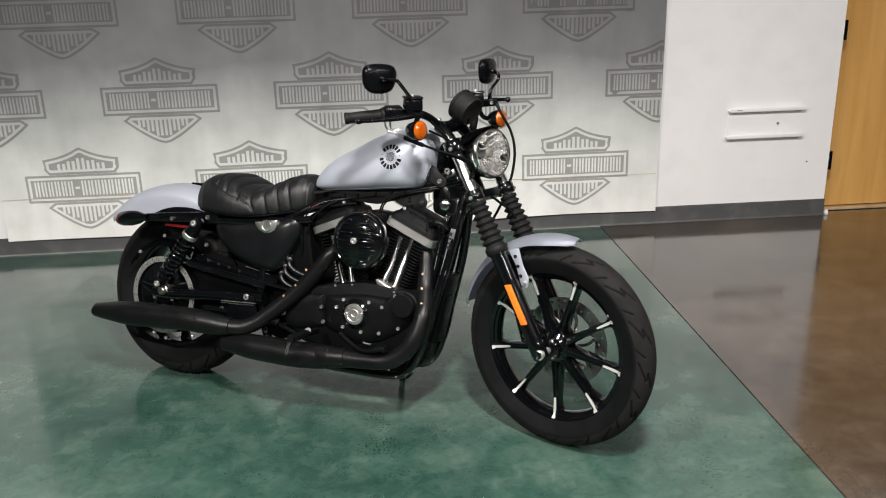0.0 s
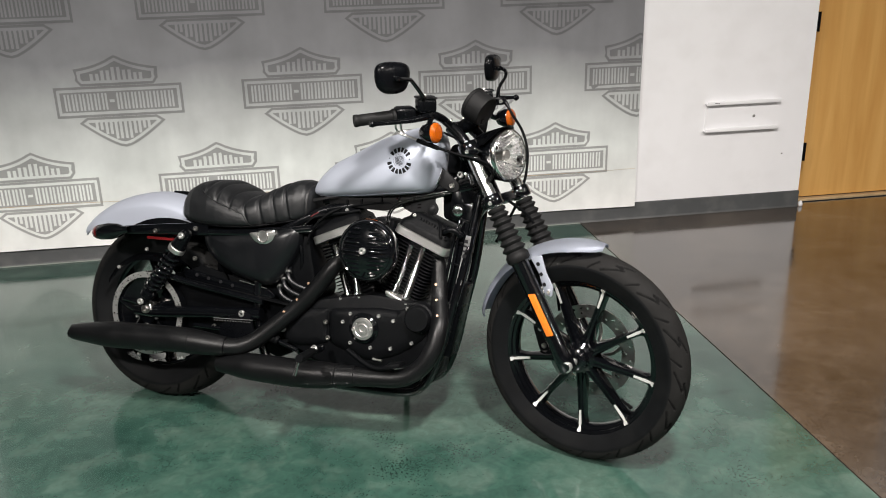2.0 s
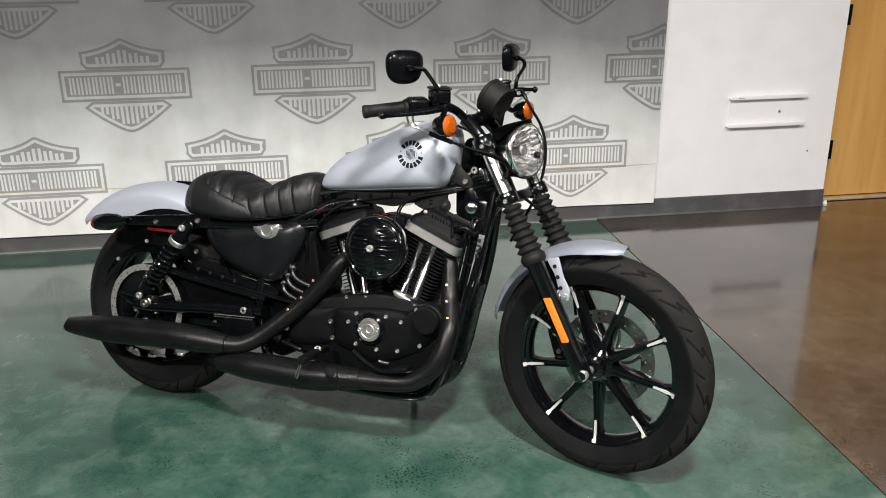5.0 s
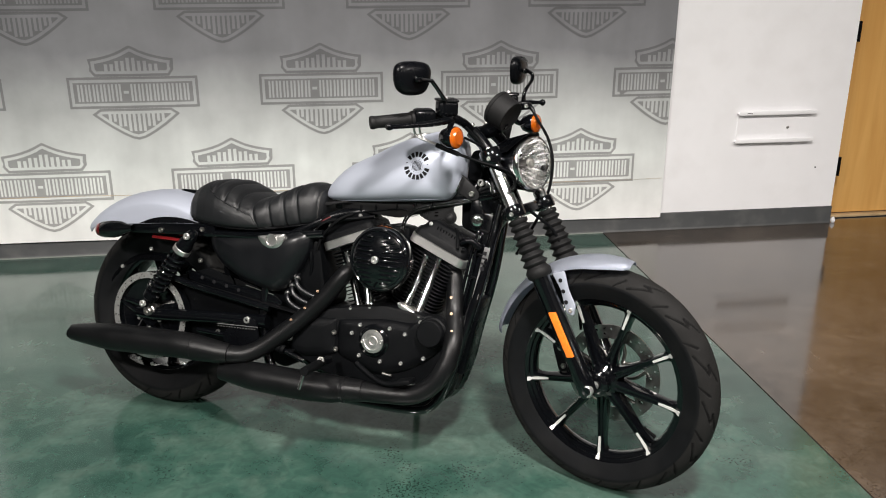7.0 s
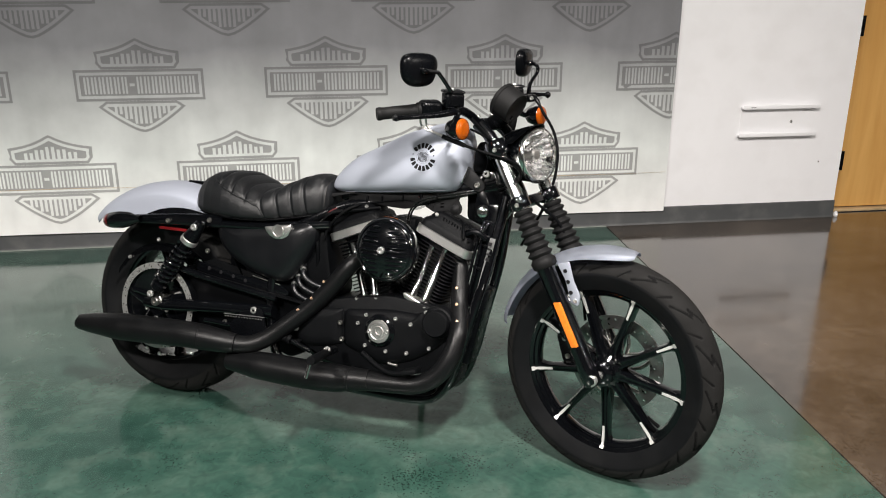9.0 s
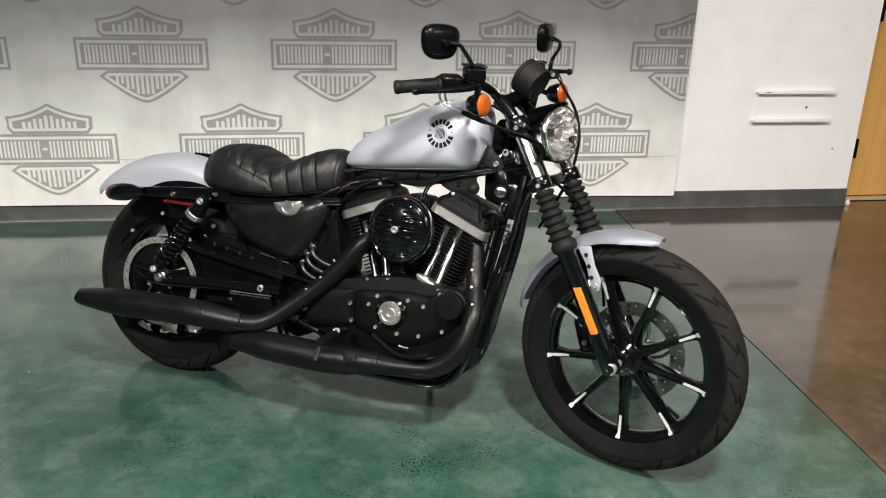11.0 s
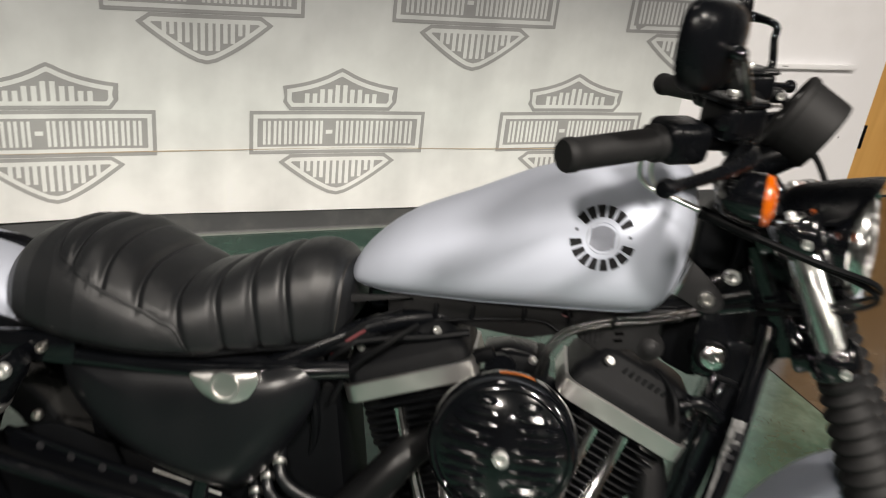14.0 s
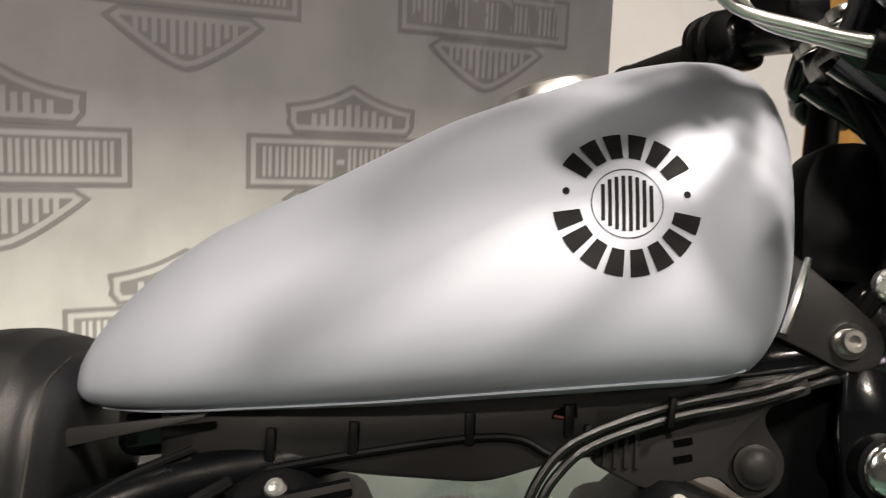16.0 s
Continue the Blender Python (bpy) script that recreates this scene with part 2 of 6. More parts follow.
RUBBER_PART = material("moulded_rubber", (0.0026, 0.0029, 0.0034), 0.55, vary=0.2, scale=20, bump=0.1, bump_scale=500, dirt=(0.009, 0.009, 0.0088), dirt_scale=14, dirt_amount=0.4, spec=0.08)
LEATHER = material("black_leather", (0.0058, 0.0064, 0.0074), 0.42, vary=0.2, scale=7, bump=0.18, bump_scale=1300, rough_vary=0.06, spec=0.42)
STITCH = material("dark_thread", (0.03, 0.027, 0.024), 0.7, vary=0.2)
SILVER_PAINT = material("silver_blue_metallic", (0.452, 0.483, 0.56), 0.57, 0.5, vary=0.025, scale=5, bump=0.02, bump_scale=2500, rough_vary=0.02, spec=0.5)
TIP_METAL = material("bare_machined_tip", (0.8, 0.79, 0.77), 0.45, 0.5, vary=0.06, scale=60)
FORK_CHROME = material("hard_chrome", (0.9, 0.9, 0.89), 0.19, 1.0, vary=0.03, scale=20, rough_vary=0.03)
CHROME = material("chrome", (0.9, 0.9, 0.89), 0.13, 1.0, vary=0.03, scale=20, rough_vary=0.03)
BRUSHED = material("machined_aluminium", (0.78, 0.77, 0.75), 0.36, 1.0, vary=0.03, scale=12, rough_vary=0.04)
BRIGHT_STEEL = material("bright_zinc_steel", (0.72, 0.72, 0.7), 0.3, 0.85, vary=0.08, scale=40, rough_vary=0.06)
DULL_STEEL = material("zinc_steel", (0.42, 0.41, 0.39), 0.36, 1.0, vary=0.15, scale=30, rough_vary=0.1)
DISC_STEEL = material("brake_disc_steel", (0.4, 0.39, 0.38), 0.34, 1.0, vary=0.15, scale=40, rough_vary=0.1)
# copper tone paints the warm reflections in the clamp slots
COPPER = material("copper_glint_screw", (0.22, 0.15, 0.1), 0.35, 1.0, vary=0.2, scale=60)
AMBER = material("amber_lens", (0.4, 0.075, 0.002), 0.14, vary=0.1, scale=60, bump=0.5, bump_scale=300, coat=0.5)
REFLECT_AMBER = material("amber_reflector", (0.8, 0.19, 0.02), 0.25, vary=0.1, scale=80, bump=0.3, bump_scale=600, coat=0.4)
RED_LENS = material("dark_red_lens", (0.11, 0.008, 0.01), 0.1, vary=0.2, scale=40, coat=0.7)
RED_STRIP = material("red_reflector", (0.16, 0.008, 0.01), 0.25, vary=0.2, scale=80)
DECAL_BLACK = material("black_decal", (0.014, 0.014, 0.0155), 0.6, vary=0.3, scale=60, spec=0.08)
HOLLOW = material("dark_hollow", (0.001, 0.001, 0.001), 0.9, spec=0.02)
WORN_LABEL = material("worn_label", (0.13, 0.13, 0.13), 0.4, vary=0.4, scale=90)
TROUGH_GREY = material("dark_grey_plastic", (0.0075, 0.0075, 0.0078), 0.42, vary=0.12, scale=20, bump=0.05, bump_scale=1500, spec=0.2)
ORANGE_LABEL = material("orange_label", (0.45, 0.13, 0.02), 0.4, vary=0.15, scale=60)
MIRROR_GLASS = material("mirror_glass", (0.85, 0.85, 0.86), 0.02, 1.0)
WIRE_RED = material("red_wire", (0.07, 0.006, 0.008), 0.45, vary=0.2)
HOSE_BRAID = material("braided_hose", (0.004, 0.004, 0.0042), 0.22, vary=0.4, scale=500, bump=0.35, bump_scale=900, spec=0.5)
GLASS = bpy.data.materials.new("clear_lens")
GLASS.use_nodes = True
_g = GLASS.node_tree.nodes["Principled BSDF"]
_g.inputs["Transmission Weight"].default_value, _g.inputs["Roughness"].default_value, _g.inputs["IOR"].default_value = 1.0, 0.02, 1.45


# ---- mesh helpers ----
def link(name, bm, mats, parent=None, label="", smooth=True, angle=40, m=None):
    if m is not None:
        bmesh.ops.transform(bm, matrix=m, verts=bm.verts)
    bmesh.ops.recalc_face_normals(bm, faces=bm.faces)
    me = bpy.data.meshes.new(name)
    for f in bm.faces:
        f.smooth = smooth
    bm.to_mesh(me)
    bm.free()
    for mm in mats if isinstance(mats, (list, tuple)) else [mats]:
        me.materials.append(mm)
    if smooth:
        me.set_sharp_from_angle(angle=radians(angle))
    ob = new(name, me)
    if parent:
        ob.parent = parent
    if label:
        ob["label"] = label
    return ob


def part(name, bm, mat, parent, label="", m=None, smooth=True, angle=40):
    return link(name, bm, mat, parent, label, smooth, angle, m)


def catmull(pts, res):
    pts = [np.array(p, float) for p in pts]
    if len(pts) == 2:
        return [pts[0] + (pts[1] - pts[0]) * k / 2 for k in range(3)]
    out = []
    ext = [2 * pts[0] - pts[1]] + pts + [2 * pts[-1] - pts[-2]]
    for i in range(1, len(ext) - 2):
        a, b, c, d = ext[i - 1:i + 3]
        for k in range(res):
            t = k / res
            out.append(0.5 * (2 * b + (c - a) * t + (2 * a - 5 * b + 4 * c - d) * t * t + (3 * b - a - 3 * c + d) * t ** 3))
    out.append(pts[-1])
    return out


def tube(pts, r, seg=12, res=6, bm=None, caps=True, squash=None):
    """A pipe along a smooth line; r is one radius or one for each point."""
    bm = bm or bmesh.new()
    n = len(pts)
    rs = [r] * n if not isinstance(r, (list, tuple)) else r
    path = catmull([(*p, q) for p, q in zip(pts, rs)], res)
    ps, rr = [Vector(p[:3]) for p in path], [p[3] for p in path]
    up = None
    rings = []
    for i, p in enumerate(ps):
        d = (ps[min(i + 1, len(ps) - 1)] - ps[max(i - 1, 0)]).normalized()
        if up is None:
            up = d.orthogonal().normalized()
        up = (up - d * up.dot(d)).normalized()
        side = d.cross(up)
        rings.append([bm.verts.new(p + (up * math.cos(a) + side * math.sin(a)) * rr[i]) for a in (2 * math.pi * k / seg for k in range(seg))])
    for a, b in zip(rings, rings[1:]):
        for k in range(seg):
            bm.faces.new((a[k], a[(k + 1) % seg], b[(k + 1) % seg], b[k]))
    if caps:
        bm.faces.new(rings[0][::-1])
        bm.faces.new(rings[-1])
    return bm


def lathe(profile, center, axis=(0, 1, 0), seg=32, bm=None, closed=False, start=None):
    """profile: (along the axis, radius); radius 0 closes to a point."""
    bm = bm or bmesh.new()
    ax = Vector(axis).normalized()
    u = Vector(start).normalized() if start else ax.orthogonal().normalized()
    u = (u - ax * u.dot(ax)).normalized()
    v = ax.cross(u)
    c = Vector(center)
    rings = []
    for d, r in profile:
        if r < 1e-6:
            rings.append([bm.verts.new(c + ax * d)])
        else:
            rings.append([bm.verts.new(c + ax * d + (u * math.cos(a) + v * math.sin(a)) * r) for a in (2 * math.pi * k / seg for k in range(seg))])
    pairs = list(zip(rings, rings[1:])) + ([(rings[-1], rings[0])] if closed else [])
    for a, b in pairs:
        if len(a) == 1 and len(b) == 1:
            continue
        for k in range(seg):
            j = (k + 1) % seg
            if len(a) == 1:
                bm.faces.new((a[0], b[j], b[k]))
            elif len(b) == 1:
                bm.faces.new((a[k], a[j], b[0]))
            else:
                bm.faces.new((a[k], a[j], b[j], b[k]))
    return bm


def prism(poly, y0, y1, bevel=0.0, bm=None, seg=2, back=False):
    """A plate: a polygon in x and z, from y0 (the near face) to y1, its near rim rounded."""
    own = bmesh.new()
    a = [own.verts.new((x, y0, z)) for x, z in poly]
    b = [own.verts.new((x, y1, z)) for x, z in poly]
    n = len(poly)
    f = own.faces.new(a)
    own.faces.new(b[::-1])
    for k in range(n):
        own.faces.new((a[k], b[k], b[(k + 1) % n], a[(k + 1) % n]))
    bmesh.ops.recalc_face_normals(own, faces=own.faces)
    if bevel:
        edges = list(f.edges) if not back else [e for e in own.edges if abs(e.verts[0].co.y - e.verts[1].co.y) < 1e-6]
        bmesh.ops.bevel(own, geom=edges, offset=bevel, segments=seg, profile=0.5, affect="EDGES", clamp_overlap=True)
    if bm is None:
        return own
    me = bpy.data.meshes.new("tmp")
    own.to_mesh(me)
    own.free()
    bm.from_mesh(me)
    bpy.data.meshes.remove(me)
    return bm


def box(size, center, bevel=0.0, bm=None, rot=None, seg=2):
    own = bmesh.new()
    bmesh.ops.create_cube(own, size=1.0)
    bmesh.ops.scale(own, vec=size, verts=own.verts)
    if bevel:
        bmesh.ops.bevel(own, geom=list(own.edges), offset=bevel, segments=seg, profile=0.5, affect="EDGES", clamp_overlap=True)
    if rot:
        bmesh.ops.transform(own, matrix=pose(0, 0, 0, *rot), verts=own.verts)
    bmesh.ops.translate(own, vec=center, verts=own.verts)
    if bm is None:
        return own
    me = bpy.data.meshes.new("tmp")
    own.to_mesh(me)
    own.free()
    bm.from_mesh(me)
    bpy.data.meshes.remove(me)
    return bm


def smooth_poly(pts, res=5):
    """A closed smooth outline through the points (x, z)."""
    pts = [np.array(p, float) for p in pts]
    n, out = len(pts), []
    for i in range(n):
        a, b, c, d = pts[i - 1], pts[i], pts[(i + 1) % n], pts[(i + 2) % n]
        for k in range(res):
            t = k / res
            out.append(tuple(0.5 * (2 * b + (c - a) * t + (2 * a - 5 * b + 4 * c - d) * t * t + (3 * b - a - 3 * c + d) * t ** 3)))
    return out


def round_poly(pts, r, res=4):
    """A polygon with rounded corners; r is one radius or one for each corner."""
    n, out = len(pts), []
    for i in range(n):
        rr = r[i] if isinstance(r, (list, tuple)) else r
        p, a, b = (np.array(pts[j % n], float) for j in (i, i - 1, i + 1))
        u, v = (a - p), (b - p)
        ru = min(rr, np.linalg.norm(u) * 0.48)
        rv = min(rr, np.linalg.norm(v) * 0.48)
        s, e = p + u / np.linalg.norm(u) * ru, p + v / np.linalg.norm(v) * rv
        for k in range(res + 1):
            t = k / res
            out.append(tuple((1 - t) ** 2 * s + 2 * t * (1 - t) * p + t * t * e))
    return out


# ---- room ----
def slab(name, size, center, mat, label, category, bevel=0.0):
    ob = link(name, box(size, (0, 0, 0), bevel), mat, smooth=False)
    ob.location = center
    return tagged(ob, label, category, kind="structure")


SPLIT_X, COLUMN_X = 0.775, 2.155
slab("floor", (8.0 + SPLIT_X - 0.003, 11.0, 0.2), ((SPLIT_X - 0.003 - 8.0) / 2, -3.1, -0.1), GREEN_FLOOR, "glossy green acid-stained concrete floor with mottled patches", "floor")
slab("floor_brown", (8.0 - SPLIT_X - 0.003, 11.0, 0.2), ((8.0 + SPLIT_X + 0.003) / 2, -3.1, -0.1), BROWN_FLOOR, "glossy brown stained concrete floor beside the green one", "floor")
slab("floor_joint", (0.008, 11.0, 0.19), (SPLIT_X, -3.1, -0.1), JOINT, "thin dark saw-cut joint between two floor colours", "joint")
slab("ceiling", (16.4, 11.4, 0.15), (0, -3.1, CEIL_Z + 0.075), CEILING_MAT, "plain pale painted ceiling", "ceiling")
slab("wall_north", (COLUMN_X + 8.0, 0.24, CEIL_Z), ((COLUMN_X - 8.0) / 2, WALL_Y + 0.12, CEIL_Z / 2), WALL_WHITE, "white painted wall behind the hanging banner", "wall")
slab("wall_south", (16.4, 0.2, CEIL_Z), (0, -8.5, CEIL_Z / 2), ROOM_GREY, "plain grey wall behind the camera", "wall")
slab("wall_west", (0.2, 11.2, CEIL_Z), (-8.1, -3.0, CEIL_Z / 2), ROOM_GREY, "plain grey side wall", "wall")
slab("wall_east", (0.2, 11.2, CEIL_Z), (8.1, -3.0, CEIL_Z / 2), ROOM_GREY, "plain grey side wall", "wall")
DOOR_Y = WALL_Y + 0.115
slab("wall_over_door", (1.0, 0.1, CEIL_Z - 2.12), (COLUMN_X + 0.5, WALL_Y + 0.17, 2.12 + (CEIL_Z - 2.12) / 2), WALL_WHITE, "white wall above the wooden door", "wall")
slab("wall_beside_door", (8.0 - COLUMN_X - 1.0, 0.24, CEIL_Z), ((8.0 + COLUMN_X + 1.0) / 2, WALL_Y + 0.12, CEIL_Z / 2), WALL_WHITE, "white painted wall beside the wooden door", "wall")

# vinyl base: a strip with a rounded top and a small toe
bm = bmesh.new()
prof = [(0.0, 0.0), (-0.012, 0.0), (-0.009, 0.006), (-0.005, 0.012), (-0.005, 0.094), (-0.003, 0.098), (0.0, 0.1)]
rows = [[bm.verts.new((x, WALL_Y + y, z)) for y, z in prof] for x in (-8.0, COLUMN_X + 0.004)]
for k in range(len(prof) - 1):
    bm.faces.new((rows[0][k], rows[1][k], rows[1][k + 1], rows[0][k + 1]))
bm.faces.new(rows[1])
tagged(link("baseboard", bm, BASE_VINYL), "charcoal vinyl baseboard along the white wall", "baseboard", kind="structure")
tagged(link("trim_floor_edge", box((SPLIT_X + 8.0, 0.014, 0.006), ((SPLIT_X - 8.0) / 2, WALL_Y - 0.019, 0.003), 0.002), SEALANT, smooth=False), "pale sealant line along the foot of the baseboard", "trim", kind="structure")

# door with its frame, hinges and threshold
door = tagged(new("door_1"), "closed maple veneer door with dark hinges", "door", kind="structure")
door.location = (COLUMN_X, DOOR_Y, 0)
part("leaf", box((0.91, 0.044, 2.06), (0.012 + 0.455, 0.022, 0.022 + 1.03), 0.002), DOOR_WOOD, door, smooth=False)
part("jamb", box((0.01, 0.11, 2.1), (0.005, 0.0, 1.05), 0.001), material("dark_jamb", (0.1, 0.09, 0.08), 0.5, vary=0.1), door, smooth=False)
part("threshold", box((0.95, 0.07, 0.014), (0.485, 0.0, 0.007), 0.003), material("tan_threshold", (0.5, 0.36, 0.2), 0.4, vary=0.15, scale=14), door, "tan threshold strip")
for hz in (0.335, 1.09, 1.84):
    hinge = part("hinge", tube([(0.012, -0.112, hz - 0.055), (0.012, -0.112, hz + 0.055)], 0.009, 10), SATIN_BLACK, door, "dark steel hinge")
    part("hinge_leaf", box((0.004, 0.1, 0.1), (0.013, -0.056, hz), 0.001), SATIN_BLACK, hinge, smooth=False)

# white wall shelf with two lips
rack = tagged(new("wall_rack"), "white metal wall rack with two narrow ledges", "wall rack")
rack.location = (1.735, WALL_Y, 0.5)
part("back_plate", box((0.44, 0.004, 0.17), (0, -0.002, 0.075), 0.001), WALL_WHITE, rack, smooth=False)
for lz, lw, lx in ((0.155, 0.452, 0.0), (0.0, 0.455, -0.004)):
    ledge = part("ledge", box((lw, 0.034, 0.006), (lx, -0.019, lz), 0.002), WALL_WHITE, rack)
    part("lip", box((lw, 0.005, 0.02), (lx, -0.036, lz + 0.006), 0.0015), WALL_WHITE, ledge)
part("screw", lathe([(-0.006, 0), (-0.006, 0.005), (-0.003, 0.008), (0, 0.008)], (0.08, -0.004, 0.073), (0, 1, 0), 10), DULL_STEEL, rack, "small steel screw")
part("scuff", box((0.03, 0.001, 0.003), (-0.17, -0.0385, 0.1615), 0), JOINT, rack, "dark scuff mark", smooth=False)
tagged(link("wall_chip", lathe([(-0.002, 0), (-0.002, 0.003), (0.0, 0.005)], (2.02, WALL_Y, 0.335), (0, 1, 0), 7), JOINT), "small dark chip in the white wall paint", "wall mark")
bit = bmesh.new()
bmesh.ops.create_icosphere(bit, subdivisions=2, radius=0.014)
for v in bit.verts:
    v.co *= 1 + 0.35 * noise.noise(v.co * 90)
bmesh.ops.scale(bit, vec=(1, 0.8, 1.4), verts=bit.verts)
tagged(link("paint_crumb", bit, WALL_WHITE, m=pose(COLUMN_X + 0.02, WALL_Y - 0.008, 0.016)), "white filler crumb at the foot of the wall corner", "crumb")

# ceiling fixtures
def ceiling_light(lx, ly, wide):
    light = tagged(new("ceiling_light"), "flat white ceiling light panel", "ceiling light", "ceiling lights")
    w, l, t = wide / 2 + 0.03, LAMP_L / 2 + 0.03, 0.03
    for cx, cy, sx, sy in ((0, w, 2 * l, t), (0, -w, 2 * l, t), (l, 0, t, 2 * w), (-l, 0, t, 2 * w)):
        part("frame", box((sx, sy, 0.05), (cx, cy, -0.025), 0.004), LAMP_FRAME, light, smooth=False)
    light.location = (lx, ly, CEIL_Z)


for (lx, ly), wide in zip(LAMPS, LAMP_W):
    ceiling_light(lx, ly, wide)

# ---- banner ----
BAN_X0, BAN_X1, BAN_Z0, BAN_Z1 = -2.625, 1.105, 0.084, 2.45


def banner_y(x, z):
    """The hang of the cloth: soft vertical folds, and the foot standing a little off the wall."""
    edge = max(0.0, (x - 0.45) / 0.65)
    y = -0.017 - 0.004 * math.sin(x * 3.1 + 0.6) - 0.003 * math.sin(x * 7.7 + z * 0.8) - 0.009 * edge * (0.5 + 0.5 * math.sin(x * 17 + 1.2 * z)) * min(1.0, z)
    high = min(1.0, max(0.0, (z - 0.75) / 0.7))
    for fx, slant, wide, deep in ((0.42, 0.16, 0.05, 0.009), (0.62, 0.22, 0.04, 0.007), (0.84, 0.1, 0.045, 0.008), (-1.05, -0.12, 0.07, 0.005)):
        y -= deep * high * math.exp(-((x - fx - slant * (z - 1.3)) / wide) ** 2)
    return WALL_Y + y - 0.012 * max(0.0, 0.4 - z)


banner = bmesh.new()
nx, nz = 150, 60
grid = [[banner.verts.new((BAN_X0 + (BAN_X1 - BAN_X0) * i / nx, 0, BAN_Z0 + 0.004 * math.sin(i * 0.11) * (j == 0) + (BAN_Z1 - BAN_Z0) * j / nz)) for j in range(nz + 1)] for i in range(nx + 1)]
for i in range(nx):
    for j in range(nz):
        banner.faces.new((grid[i][j], grid[i + 1][j], grid[i + 1][j + 1], grid[i][j + 1]))
for v in banner.verts:
    v.co.y = banner_y(v.co.x, v.co.z)
geo = bmesh.ops.extrude_face_region(banner, geom=list(banner.faces))
for v in geo["geom"]:
    if isinstance(v, bmesh.types.BMVert):
        v.co.y += 0.0012
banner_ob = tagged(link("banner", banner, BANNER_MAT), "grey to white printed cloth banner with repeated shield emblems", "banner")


def inset_poly(poly, d):
    """A polygon drawn in by d on every side."""
    n, out = len(poly), []
    area = sum(poly[i - 1][0] * poly[i][1] - poly[i][0] * poly[i - 1][1] for i in range(n))
    s = 1 if area > 0 else -1
    for i in range(n):
        p, a, b = (np.array(poly[j % n], float) for j in (i, i - 1, i + 1))
        u, v = (p - a) / np.linalg.norm(p - a), (b - p) / np.linalg.norm(b - p)
        nu, nv = s * np.array([-u[1], u[0]]), s * np.array([-v[1], v[0]])
        k = nu + nv
        k = k / max(0.35, k @ k / 2) / 1.0
        out.append(tuple(p + k * d))
    return out


def dense(poly, step=0.04):
    out = []
    for i, p in enumerate(poly):
        q = poly[(i + 1) % len(poly)]
        n = max(1, int(math.hypot(q[0] - p[0], q[1] - p[1]) / step))
        out += [(p[0] + (q[0] - p[0]) * k / n, p[1] + (q[1] - p[1]) * k / n) for k in range(n)]
    return out


def arc3(a, b, c, n=6):
    return [tuple((1 - t) ** 2 * np.array(a) + 2 * t * (1 - t) * np.array(b) + t * t * np.array(c)) for t in (k / n for k in range(n + 1))]


def mirrored(half):
    return half + [(-x, z) for x, z in half[::-1] if abs(x) > 1e-6]


TOP_SHIELD = mirrored([(0.0, 0.229)] + arc3((-0.02, 0.22), (-0.09, 0.178), (-0.203, 0.165))[0:] + [(-0.196, 0.128), (-0.201, 0.11), (-0.178, 0.08)])
BAR = [(-0.312, 0.078), (-0.312, -0.076), (0.312, -0.076), (0.312, 0.078)]
FOOT_SHIELD = mirrored([(0.0, -0.236)] + arc3((-0.03, -0.229), (-0.105, -0.196), (-0.212, -0.106))[0:] + [(-0.172, -0.078)])
BLOCKS = []
for x0, x1, z0, z1, n in ((-0.272, 0.272, -0.041, 0.043, 15), (-0.132, 0.132, 0.094, 0.14, 5), (-0.14, 0.14, -0.142, -0.093, 6)):
    w = (x1 - x0) / n
    for k in range(n):
        if n == 15 and k == 6:
            BLOCKS.append([(x0 + k * w + 0.006, -0.004), (x0 + (k + 1) * w - 0.006, -0.004), (x0 + (k + 1) * w - 0.006, 0.01), (x0 + k * w + 0.006, 0.01)])
            continue
        a, b = x0 + k * w + 0.005, x0 + (k + 1) * w - 0.005
        sag = {15: 0.0, 5: 0.03 * (1 - abs((k - 2) / 2)), 6: -0.062 * (1 - abs((k - 2.5) / 2.5))}[n]
        lo, hi = z0 + min(0, sag), z1 + max(0, sag)
        BLOCKS.append([(a, lo), (b, lo), (b, hi), (a, hi)])


def cloth_print(layers, cx, cz, name, parent):
    """Flat printed shapes laid on the hanging cloth, cut at its edges."""
    bm = bmesh.new()
    for poly, slot, off in layers:
        pts = dense([(cx + x, cz + z) for x, z in poly], 0.05)
        if min(p[0] for p in pts) > BAN_X1 - 0.004 or max(p[0] for p in pts) < BAN_X0 + 0.004:
            continue
        f = bm.faces.new([bm.verts.new((x, -off, z)) for x, z in pts])
        f.material_index = slot
    if not bm.faces:
        bm.free()
        return None
    bmesh.ops.triangulate(bm, faces=list(bm.faces))
    for x, n in ((BAN_X1 - 0.002, 1), (BAN_X0 + 0.002, -1)):
        bmesh.ops.bisect_plane(bm, geom=bm.verts[:] + bm.edges[:] + bm.faces[:], plane_co=(x, 0, 0), plane_no=(n, 0, 0), clear_outer=True)
    if len(layers) > 2:
        for gx in np.arange(cx - 0.3, cx + 0.31, 0.1):
            bmesh.ops.bisect_plane(bm, geom=bm.verts[:] + bm.edges[:] + bm.faces[:], plane_co=(float(gx), 0, 0), plane_no=(1, 0, 0))
    for v in bm.verts:
        v.co.y += banner_y(v.co.x, v.co.z) - 0.0012
    for f in bm.faces:
        f.normal_update()
        if f.normal.y > 0:
            f.normal_flip()
    me = bpy.data.meshes.new(name)
    bm.to_mesh(me)
    bm.free()
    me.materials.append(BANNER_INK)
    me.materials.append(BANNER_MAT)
    ob = new(name, me)
    ob.parent = parent
    return ob


def shape_layers(shape):
    return [(shape, 0, 0.0008), (inset_poly(shape, 0.0125), 1, 0.0014), (inset_poly(shape, 0.0265), 0, 0.002)]


